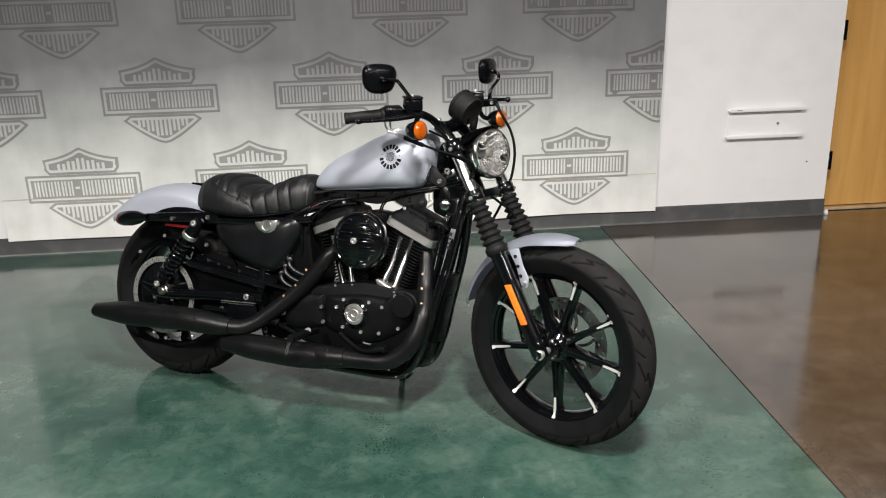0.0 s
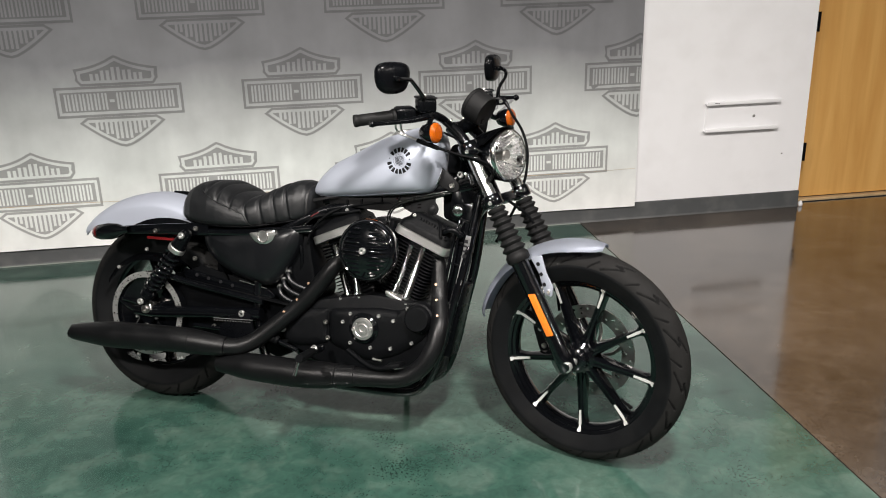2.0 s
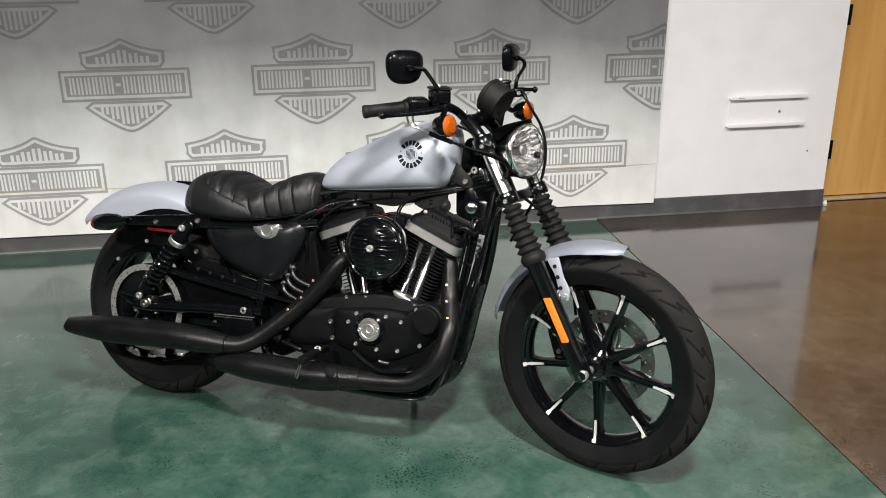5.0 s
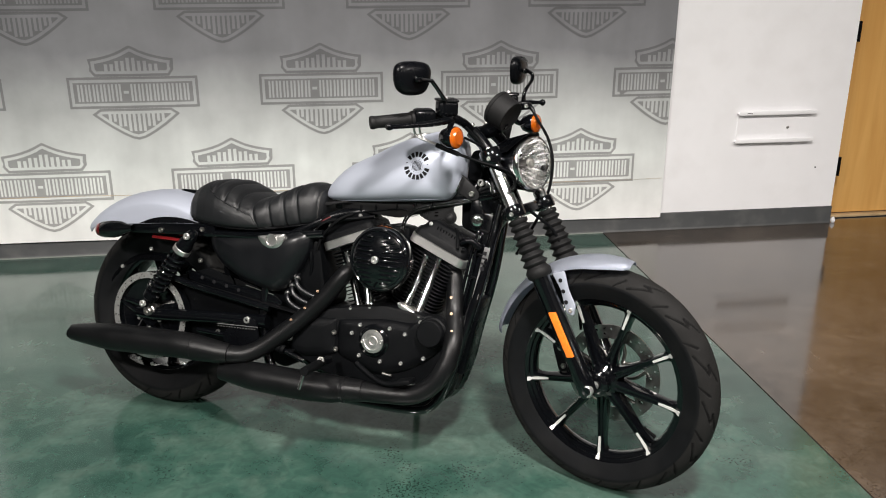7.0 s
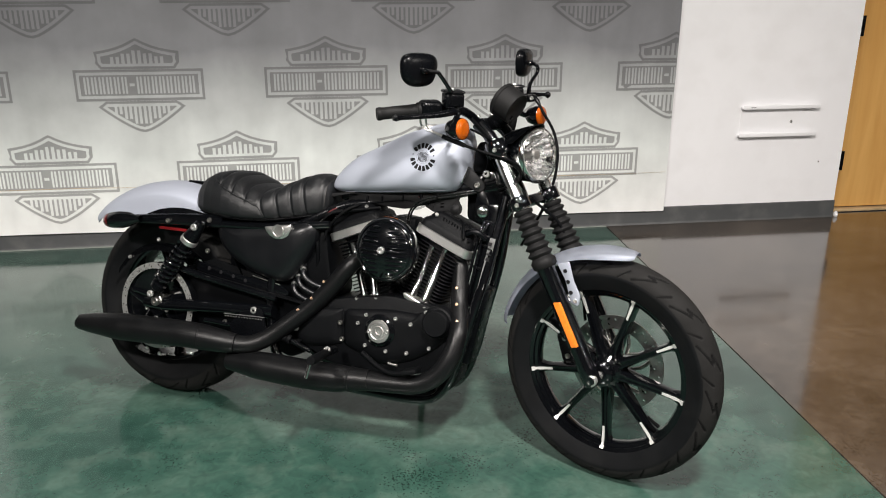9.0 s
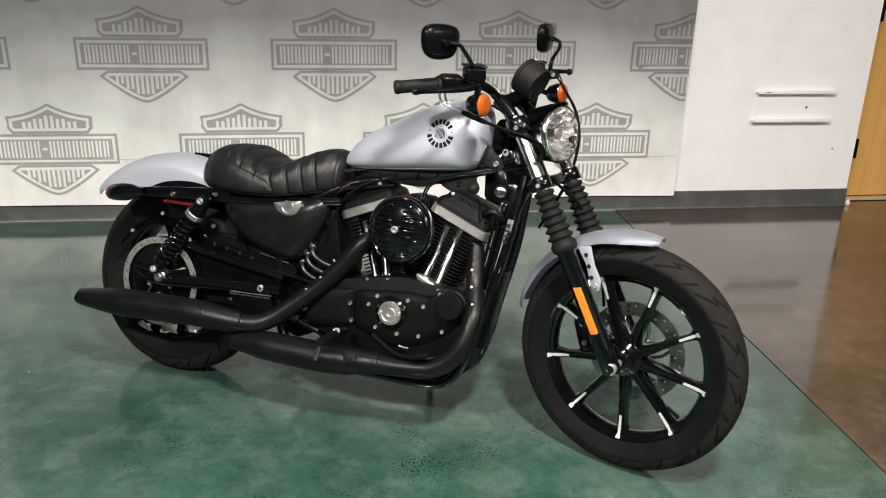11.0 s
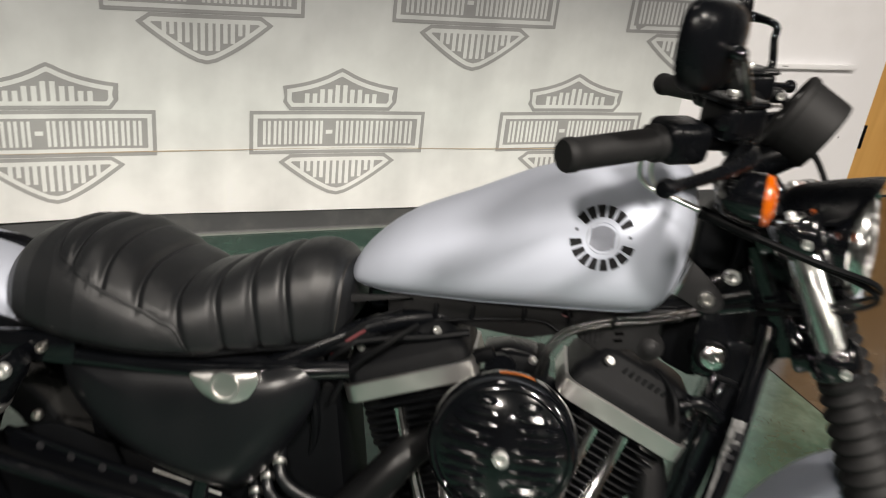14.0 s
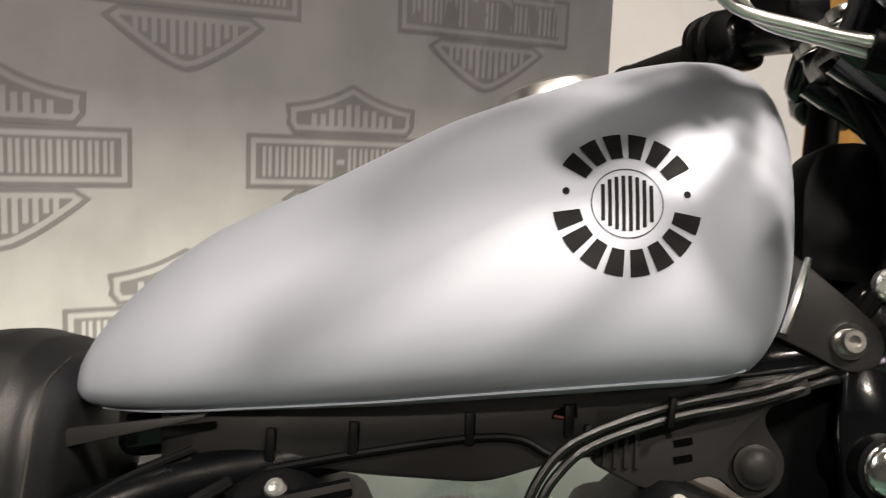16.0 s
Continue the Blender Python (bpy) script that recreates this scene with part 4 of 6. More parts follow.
for side in (-1, 1):
    lens = smooth_poly([(-0.085, 0.604), (-0.045, 0.634), (0.02, 0.652), (0.09, 0.656), (0.15, 0.648), (0.175, 0.636)], 4)
    part("strut_arch", prism(lens, 0.103 * side - 0.004, 0.103 * side + 0.004, 0.002), SATIN_BLACK, rear_fender)
    strut = part("fender_strut", prism(round_poly([(-0.15, 0.585), (-0.15, 0.612), (0.06, 0.638), (0.25, 0.655), (0.25, 0.612), (0.1, 0.604)], 0.008), 0.125 * side - 0.01, 0.125 * side + 0.01, 0.004, back=True), GLOSS_BLACK, moto)
    for bx, bz in ((0.042, 0.612), (0.205, 0.632)):
        bolt(strut, (bx, (0.136) * side, bz), (0, side, 0), BOLT_DULL)
    lamp = part("rear_signal", lathe([(-0.035, 0.0), (-0.032, 0.018), (-0.015, 0.027), (0.02, 0.0285), (0.055, 0.024), (0.08, 0.014), (0.1, 0.011)], (-0.125, 0.19 * side, 0.6), (0.98, 0, 0.14), 24), GLOSS_BLACK, moto, "black bullet signal lamp")
    part("lens", lathe([(-0.046, 0.0), (-0.043, 0.012), (-0.037, 0.021), (-0.026, 0.0245), (-0.02, 0.0255)], (-0.125, 0.19 * side, 0.6), (0.98, 0, 0.14), 24), RED_LENS, lamp, "dark red lens")
    part("lamp_stem", tube([(-0.08, 0.185 * side, 0.606), (-0.075, 0.15 * side, 0.608), (-0.07, 0.13 * side, 0.606)], 0.011, 10, 4), GLOSS_BLACK, lamp)
part("side_reflector", prism(round_poly([(-0.01, 0.5785), (0.105, 0.5795), (0.105, 0.5895), (-0.01, 0.5885)], 0.003), -0.117, -0.11, 0.002), RED_STRIP, moto, "red side reflector strip")

# ---- shocks ----
for side in (-1, 1):
    top, low = Vector((0.18, 0.16 * side, 0.609)), Vector((0.013, 0.16 * side, 0.368))
    ax = (low - top).normalized()
    L = (low - top).length
    shock = part("rear_shock", lathe([(-0.02, 0.0), (-0.018, 0.014), (0.0, 0.02), (0.02, 0.022), (0.03, 0.024), (0.045, 0.026), (0.07, 0.0245), (0.075, 0.016), (L - 0.05, 0.015), (L - 0.045, 0.026), (L - 0.025, 0.024), (L - 0.015, 0.013), (L + 0.01, 0.014), (L + 0.014, 0)], top, ax, 24), SATIN_BLACK, moto)
    u = ax.orthogonal().normalized()
    v = ax.cross(u)
    turns, pts = 8.5, []
    for k in range(int(turns * 14) + 1):
        a = 2 * math.pi * k / 14
        pts.append(top + ax * (0.08 + (L - 0.135) * k / (turns * 14)) + (u * math.cos(a) + v * math.sin(a)) * 0.025)
    part("coil_spring", tube(pts, 0.0052, 8, 1), GLOSS_BLACK, shock)
    part("preload_collar", lathe([(0.05, 0.0265), (0.052, 0.029), (0.066, 0.029), (0.068, 0.0265)], top, ax, 24), BRUSHED, shock, "bare metal preload collar")
    bolt(shock, top + Vector((0, 0.02 * side, 0)), (0, side, 0), BOLT_BIG)
    bolt(shock, low + Vector((0, 0.014 * side, 0)), (0, side, 0), BOLT_BIG)

# ---- rear drive and swingarm ----
part("belt_pulley", lathe([(-0.012, 0.13), (-0.016, 0.142), (-0.016, 0.146), (0.016, 0.146), (0.016, 0.04), (0.006, 0.04), (-0.004, 0.128)], (RA[0], -0.108, RA[2]), (0, 1, 0), 72, closed=True), GLOSS_BLACK, rear_wheel)
disc_ring((RA[0], 0, RA[2]), 0.126, 0.1465, -0.1275, -0.1255, 30, 0.0028, rear_wheel, BRIGHT_STEEL, "pulley_rim", None, "bare metal pulley rim with drilled dots")
bm = bmesh.new()
for k in range(5):
    a = radians(20 + 72 * k)
    d, s = Vector((math.cos(a), 0, math.sin(a))), Vector((-math.sin(a), 0, math.cos(a)))
    p = Vector((0, -0.112, RA[2]))
    for e in (-1, 1):
        part("pulley_arm", tube([p + d * 0.03 + s * 0.016 * e, p + d * 0.08 + s * 0.012 * e, p + d * 0.13 + s * 0.004 * e], 0.008, 8, 3), GLOSS_BLACK, rear_wheel)
lathe([(-0.012, 0.0), (-0.012, 0.036), (0.01, 0.04), (0.01, 0)], (0, -0.112, RA[2]), (0, 1, 0), 24, bm)
part("pulley_hub", bm, GLOSS_BLACK, rear_wheel)
for k in range(5):
    a = radians(56 + 72 * k)
    bolt(rear_wheel, (0.036 * math.cos(a) * 1.2, -0.124, RA[2] + 0.036 * math.sin(a) * 1.2), mesh=BOLT)
part("axle", lathe([(-0.15, 0.0), (-0.15, 0.0075), (-0.162, 0.0075), (-0.162, 0.012), (-0.158, 0.0155), (-0.148, 0.0165), (-0.146, 0.02), (-0.142, 0.021), (-0.13, 0.021), (0.14, 0.012), (0.14, 0)], (0.016, 0, RA[2] + 0.021), (0, 1, 0), 16), DULL_STEEL, rear_wheel, "bare axle nut")
belt = bmesh.new()
for z0, z1 in ((RA[2] + 0.146, 0.405), (RA[2] - 0.146, 0.285)):
    b = box((0.56, 0.026, 0.006), (0, 0, 0), 0)
    ang = math.degrees(math.atan2(z1 - z0, 0.56))
    bmesh.ops.transform(b, matrix=pose(0.28, -0.108, (z0 + z1) / 2, 0, -ang, 0), verts=b.verts)
    me = bpy.data.meshes.new("tmp")
    b.to_mesh(me)
    b.free()
    belt.from_mesh(me)
    bpy.data.meshes.remove(me)
part("drive_belt", belt, RUBBER_PART, moto)
for side in (-1, 1):
    sw = part("swingarm", tube([(-0.04, 0.128 * side, 0.327), (0.05, 0.128 * side, 0.33), (0.25, 0.122 * side, 0.348), (0.45, 0.11 * side, 0.36)], [0.02, 0.023, 0.021, 0.023], 12, 4), GLOSS_BLACK, moto)
    bolt(sw, (0.39, 0.134 * side, 0.361), (0, side, 0), BOLT_BIG)
guard = bmesh.new()
rows = []
for k in range(21):
    a = radians(150 - 95 * k / 20)
    rows.append([guard.verts.new((0.2 * math.cos(a), y, RA[2] + 0.2 * math.sin(a) + dz)) for y, dz in ((-0.116, -0.014), (-0.114, 0.004), (-0.106, 0.01), (-0.085, 0.01))])
for p, q in zip(rows, rows[1:]):
    for j in range(3):
        guard.faces.new((p[j], p[j + 1], q[j + 1], q[j]))
bmesh.ops.solidify(guard, geom=list(guard.faces), thickness=0.003)
belt_guard = part("belt_guard", guard, GLOSS_BLACK, moto)
part("guard_rail", tube([(0.1, -0.135, 0.46), (0.2, -0.13, 0.44), (0.35, -0.125, 0.42), (0.46, -0.12, 0.405)], 0.011, 10, 4), GLOSS_BLACK, belt_guard)
bolt(belt_guard, (-0.125, -0.117, 0.4686), mesh=BOLT)
bolt(belt_guard, (-0.008, -0.117, 0.542), mesh=BOLT)
lower = bmesh.new()
rows = []
for k in range(15):
    a = radians(-118 + 88 * k / 14)
    rows.append([lower.verts.new((0.172 * math.cos(a), y, RA[2] + 0.172 * math.sin(a))) for y in (-0.135, -0.1)])
for p, q in zip(rows, rows[1:]):
    lower.faces.new((p[0], p[1], q[1], q[0]))
bmesh.ops.solidify(lower, geom=list(lower.faces), thickness=0.004)
lg = part("lower_belt_guard", lower, GLOSS_BLACK, moto)
bolt(lg, (0.03, -0.137, 0.1585), mesh=BOLT)

# ---- tank ----
TX = [0.594, 0.598, 0.606, 0.622, 0.645, 0.673, 0.71, 0.747, 0.785, 0.822, 0.86, 0.899, 0.937, 0.9674, 0.9907, 1.0101, 1.0254, 1.0348, 1.0411, 1.044]
TT = [0.788, 0.802, 0.818, 0.839, 0.862, 0.883, 0.902, 0.92, 0.941, 0.961, 0.976, 0.99, 1.001, 1.007, 1.0075, 1.004, 0.994, 0.98, 0.962, 0.941]
TB = [0.781, 0.7715, 0.7665, 0.764, 0.7635, 0.7645, 0.7675, 0.7705, 0.7735, 0.7775, 0.7815, 0.7855, 0.7895, 0.7925, 0.7955, 0.8025, 0.823, 0.849, 0.881, 0.916]
TW = [0.022, 0.04, 0.05, 0.058, 0.066, 0.0725, 0.0795, 0.087, 0.0935, 0.099, 0.1035, 0.1065, 0.107, 0.1045, 0.098, 0.085, 0.067, 0.05, 0.033, 0.014]


def tank_ring(x, m=44):
    zt, zb, w = interp(x, TX, TT), interp(x, TX, TB), interp(x, TX, TW)
    mid = zb + (zt - zb) * 0.36
    out = []
    for k in range(m):
        a = 2 * math.pi * k / m
        c, s = math.cos(a), math.sin(a)
        n = 2.25 if s > 0 else 3.2
        y = w * math.copysign(abs(c) ** (2 / n), c)
        z = mid + (zt - mid if s > 0 else mid - zb) * math.copysign(abs(s) ** (2 / n), s)
        out.append((x, y, z))
    return out


bm = bmesh.new()
t_par = np.linspace(0, 1, 72)
xs = [0.594 + (1.044 - 0.594) * (0.5 - 0.5 * math.cos(math.pi * t)) for t in t_par]
rings = [[bm.verts.new(p) for p in tank_ring(x)] for x in xs]
for a, b in zip(rings, rings[1:]):
    for k in range(44):
        bm.faces.new((a[k], a[(k + 1) % 44], b[(k + 1) % 44], b[k]))
bm.faces.new(rings[0][::-1])
bm.faces.new(rings[-1])
for _ in range(2):
    bmesh.ops.smooth_vert(bm, verts=bm.verts, factor=0.4, use_axis_x=True, use_axis_y=True, use_axis_z=True)
from mathutils.bvhtree import BVHTree
tank_tree = BVHTree.FromBMesh(bm)
tank = part("fuel_tank", bm, SILVER_PAINT, moto, "satin silver-blue peanut fuel tank with a round black emblem", angle=80)


def on_tank(x, z, off=0.0006):
    hit, nrm, _, _ = tank_tree.ray_cast(Vector((x, -0.5, z)), Vector((0, 1, 0)))
    return hit - Vector((0, 0, 0)) + nrm * off if hit else Vector((x, -0.1, z))


EC = (0.9198, 0.8965)


def tank_shape(polys, name, label):
    bm = bmesh.new()
    for poly in polys:
        bm.faces.new([bm.verts.new((EC[0] + x, 0, EC[1] + z)) for x, z in poly])
    bmesh.ops.triangulate(bm, faces=list(bm.faces))
    bmesh.ops.subdivide_edges(bm, edges=list(bm.edges), cuts=1, use_grid_fill=True)
    for v in bm.verts:
        v.co = on_tank(v.co.x, v.co.z)
    for f in bm.faces:
        f.normal_update()
        if f.normal.y > 0:
            f.normal_flip()
    me = bpy.data.meshes.new(name)
    bm.to_mesh(me)
    bm.free()
    me.materials.append(DECAL_BLACK)
    ob = new(name, me)
    ob.parent = tank
    if label:
        ob["label"] = label


def ring_block(a0, a1, r0, r1):
    n = 3
    return [(r1 * math.sin(a0 + (a1 - a0) * k / n), r1 * math.cos(a0 + (a1 - a0) * k / n)) for k in range(n + 1)] + [(r0 * math.sin(a1 + (a0 - a1) * k / n), r0 * math.cos(a1 + (a0 - a1) * k / n)) for k in range(n + 1)]


ER0, ER1 = 0.0262, 0.041
polys = []
for n, span0, span1 in ((6, -62, 62), (8, 96, 264)):
    for k in range(n):
        w = (span1 - span0) / n
        a0, a1 = radians(span0 + k * w + 3.0), radians(span0 + (k + 1) * w - 3.0)
        polys.append(ring_block(a0, a1, ER0, ER1))
for side in (-1, 1):
    polys.append([(0.0338 * side * math.cos(0.18) + 0.0021 * math.cos(q), 0.0338 * math.sin(0.18) + 0.0021 * math.sin(q)) for q in (2 * math.pi * j / 8 for j in range(8))])
for poly in polys:
    tank_shape([poly], "emblem_block", "worn black emblem block")
polys = []
for k in range(28):
    a0, a1 = 2 * math.pi * k / 28, 2 * math.pi * (k + 1) / 28
    polys.append(ring_block(a0, a1, 0.0193, 0.0198))
tank_shape(polys, "emblem_line", "thin dark emblem circle")
polys = []
for k in range(8):
    x = -0.0132 + 0.0264 * k / 7
    h = math.sqrt(max(0, 0.0175 ** 2 - x * x)) * 0.9
    polys.append([(x - 0.0011, -h), (x + 0.0011, -h), (x + 0.0011, h), (x - 0.0011, h)])
for poly in polys:
    tank_shape([poly], "emblem_bar", "")
cap = part("filler_cap", lathe([(-0.006, 0.034), (0.0, 0.037), (0.008, 0.0375), (0.014, 0.035), (0.017, 0.029), (0.0195, 0.012), (0.02, 0)], (0.89, 0.0, 0.973), (-0.26, 0, 0.965), 36), BRUSHED, tank, "polished metal filler cap")
part("cap_gasket", lathe([(-0.016, 0.033), (-0.004, 0.0335), (-0.004, 0.03)], (0.89, 0.0, 0.973), (-0.26, 0, 0.965), 32), RUBBER_PART, cap)
for side in (-1, 1):
    pts = [(p[0], -p[1] * side, p[2]) for p in (tank_ring(x, 44)[37] for x in np.linspace(0.615, 1.0, 14))]
    part("tank_seam", tube(pts, 0.0011, 6, 3), SILVER_PAINT, tank, "folded bottom seam")

# ---- seat ----
SX = [0.112, 0.118, 0.13, 0.15, 0.18, 0.215, 0.255, 0.29, 0.324, 0.37, 0.41, 0.45, 0.485, 0.525, 0.555, 0.576, 0.592, 0.602, 0.608]
ST = [0.697, 0.724, 0.752, 0.774, 0.789, 0.795, 0.794, 0.783, 0.766, 0.748, 0.757, 0.777, 0.794, 0.808, 0.813, 0.81, 0.798, 0.778, 0.756]
SB = [0.675, 0.665, 0.657, 0.651, 0.646, 0.643, 0.641, 0.64, 0.641, 0.644, 0.648, 0.654, 0.66, 0.668, 0.676, 0.684, 0.694, 0.708, 0.722]
SW = [0.05, 0.08, 0.104, 0.124, 0.14, 0.15, 0.156, 0.157, 0.155, 0.148, 0.139, 0.126, 0.116, 0.107, 0.1, 0.094, 0.085, 0.072, 0.055]
QX = [0.11, 0.185, 0.2, 0.215, 0.25, 0.29, 0.345, 0.385, 0.4, 0.418]
QS = [1.2, 1.08, 0.97, 0.79, 0.68, 0.615, 0.59, 0.49, 0.26, -0.05]
GROOVES = [0.232, 0.278, 0.326, 0.376, 0.424, 0.468, 0.51]


def seat_point(x, a):
    zt, zb, w = interp(x, SX, ST), interp(x, SX, SB), interp(x, SX, SW)
    h = zt - zb
    c, s = math.cos(a), math.sin(a)
    n = 2.7 if s > 0 else 4.0
    mid = zb + 0.3 * h
    y = w * math.copysign(abs(c) ** (2 / n), c)
    z = mid + (zt - mid if s > 0 else mid - zb) * math.copysign(abs(s) ** (2 / n), s)
    q = (z - zb) / h
    nrm = Vector((0, c, s)).normalized()
    cut = 0.0
    qs = interp(x, QX, QS)
    if s > -0.6:
        if q > qs + 0.02:
            xs_ = x - 0.03 * (1 - q)
            for g in GROOVES:
                cut += 0.0068 * math.exp(-((xs_ - g) / 0.0048) ** 2)
                cut -= 0.0022 * math.exp(-((xs_ - g - 0.029) / 0.018) ** 2)
        d = (q - qs) * h if qs > 0 else 1.0
        cut += 0.004 * math.exp(-(d / 0.005) ** 2)
        rim = abs(x - 0.588) if q > 0.1 else 1
        cut += 0.002 * math.exp(-(rim / 0.003) ** 2)
    return Vector((x, y, z)) - nrm * cut


bm = bmesh.new()
nx, na = 260, 72
sx = []
for k in range(nx + 1):
    t = k / nx
    sx.append(0.112 + (0.608 - 0.112) * (0.75 * t + 0.25 * (0.5 - 0.5 * math.cos(math.pi * t))))
rings = [[bm.verts.new(seat_point(x, 2 * math.pi * k / na)) for k in range(na)] for x in sx]
for a, b in zip(rings, rings[1:]):
    for k in range(na):
        bm.faces.new((a[k], a[(k + 1) % na], b[(k + 1) % na], b[k]))
bm.faces.new(rings[0][::-1])
bm.faces.new(rings[-1])
bmesh.ops.smooth_vert(bm, verts=bm.verts, factor=0.5, use_axis_x=True, use_axis_y=True, use_axis_z=True)
seat = part("seat", bm, LEATHER, moto, "black tuck-and-roll leather solo seat", angle=80)


def seat_side(x, q, side, off=0.001):
    best = None
    for k in range(121):
        a = radians(-40 + 130 * k / 120)
        p = seat_point(x, a)
        zt, zb = interp(x, SX, ST), interp(x, SX, SB)
        e = abs((p.z - zb) / (zt - zb) - q)
        if best is None or e < best[0]:
            best = (e, p, a)
    p = best[1] + Vector((0, math.cos(best[2]), math.sin(best[2]))) * off
    return Vector((p.x, p.y * side, p.z))


for side in (-1, 1):
    pts = [seat_side(x, interp(x, QX, QS), side) for x in np.linspace(0.199, 0.414, 26)]
    part("piping", tube(pts, 0.0024, 7, 2), LEATHER, seat)
    pts = [seat_side(0.589 + 0.004 * math.sin(q * 3), q, side, 0.0005) for q in np.linspace(0.12, 0.97, 10)]
    part("stitching", tube(pts, 0.0006, 6, 2), STITCH, seat)
    pts = [seat_side(x, 0.03, side, 0.0) for x in np.linspace(0.15, 0.585, 16)]
    part("seat_base_edge", tube(pts, 0.004, 7, 2), PLASTIC_BLACK, seat)

# ---- engine ----
CRANK = Vector((0.845, 0, 0.3))
engine = part("crankcase", prism(round_poly([(0.53, 0.36), (0.6, 0.42), (0.74, 0.45), (0.845, 0.47), (0.96, 0.46), (1.05, 0.43), (1.06, 0.34), (1.0, 0.25), (0.86, 0.215), (0.66, 0.22), (0.55, 0.27)], 0.03), -0.1, 0.1, 0.012, back=True), WRINKLE_BLACK, moto)
cam_poly = round_poly([(0.699, 0.292), (0.695, 0.404), (0.78, 0.417), (0.863, 0.427), (0.95, 0.425), (0.975, 0.452), (1.02, 0.462), (1.052, 0.44), (1.057, 0.395), (1.03, 0.345), (0.985, 0.308), (0.935, 0.277), (0.865, 0.254), (0.81, 0.252), (0.765, 0.272)], 0.02, 3)
part("cam_cover", pillow(cam_poly, -0.1, 0.016, 5, 0.03, 9.0), WRINKLE_BLACK, engine, "wrinkle-black cam cover", angle=60)
spr_poly = round_poly([(0.691, 0.405), (0.6, 0.397), (0.545, 0.378), (0.524, 0.335), (0.53, 0.285), (0.57, 0.268), (0.64, 0.276), (0.695, 0.293)], [0.006, 0.03, 0.03, 0.03, 0.03, 0.02, 0.02, 0.006], 3)
part("sprocket_cover", pillow(spr_poly, -0.1, 0.012, 4, 0.03, 9.0), WRINKLE_BLACK, engine, "wrinkle-black sprocket cover", angle=60)
for x, z in ((0.7794, 0.4007), (0.7531, 0.3713), (0.8777, 0.4038), (0.9283, 0.3937), (0.782, 0.306), (0.8529, 0.2981), (0.9219, 0.3034), (0.975, 0.438), (1.0301, 0.4307), (1.0254, 0.3728), (0.993, 0.3299)):
    bolt(engine, (x, -0.116, z))
for x, z in ((0.691, 0.363), (0.7, 0.312)):
    bolt(engine, (x, -0.112, z), mesh=BOLT_DULL)
derby = part("timer_cover", lathe([(-0.005, 0.052), (0.004, 0.05), (0.007, 0.044), (0.01, 0.042), (0.012, 0.0375), (0.011, 0.034)], (0.828, -0.115, 0.358), (0, -1, 0), 40), GLOSS_BLACK, engine)
part("timer_disc", lathe([(0.008, 0.037), (0.014, 0.0355), (0.0145, 0.027), (0.0125, 0.025), (0.0125, 0.017), (0.0155, 0.016), (0.0155, 0.009), (0.012, 0.0085), (0.012, 0)], (0.828, -0.115, 0.358), (0, -1, 0), 40), BRUSHED, derby, "round machined aluminium timer cover")
for side in (-1, 1):
    bolt(derby, (0.828 + 0.03 * side, -0.129, 0.358 + 0.003 * side))
part("round_cap", lathe([(-0.012, 0.05), (0.006, 0.047), (0.01, 0.042), (0.024, 0.041), (0.029, 0.037), (0.03, 0)], (1.014, -0.115, 0.412), (0, -1, 0), 36), WRINKLE_BLACK, engine)

LEAN = radians(22.5)


def cyl_frame(side):
    """u along the cylinder, v across it; side 1: the front cylinder."""
    u = Vector((math.sin(LEAN) * side, 0, math.cos(LEAN)))
    v = Vector((math.cos(LEAN), 0, -math.sin(LEAN) * side))
    return u, v


def rounded_rect(a, b, r, n=4):
    out = []
    for sx, sy, a0 in ((1, 1, 0), (-1, 1, 90), (-1, -1, 180), (1, -1, 270)):
        for k in range(n + 1):
            q = radians(a0 + 90 * k / n)
            out.append((sx * (a - r) + r * math.cos(q), sy * (b - r) + r * math.sin(q)))
    return out


def stack(sections, m):
    """A body lofted through rounded rectangles: (height, half length, half width, corner)."""
    bm = bmesh.new()
    rings = [[bm.verts.new((x, y, h)) for x, y in rounded_rect(a, b, r)] for h, a, b, r in sections]
    n = len(rings[0])
    for p, q in zip(rings, rings[1:]):
        for k in range(n):
            bm.faces.new((p[k], p[(k + 1) % n], q[(k + 1) % n], q[k]))
    bm.faces.new(rings[0][::-1])
    bm.faces.new(rings[-1])
    bmesh.ops.transform(bm, matrix=m, verts=bm.verts)
    return bm


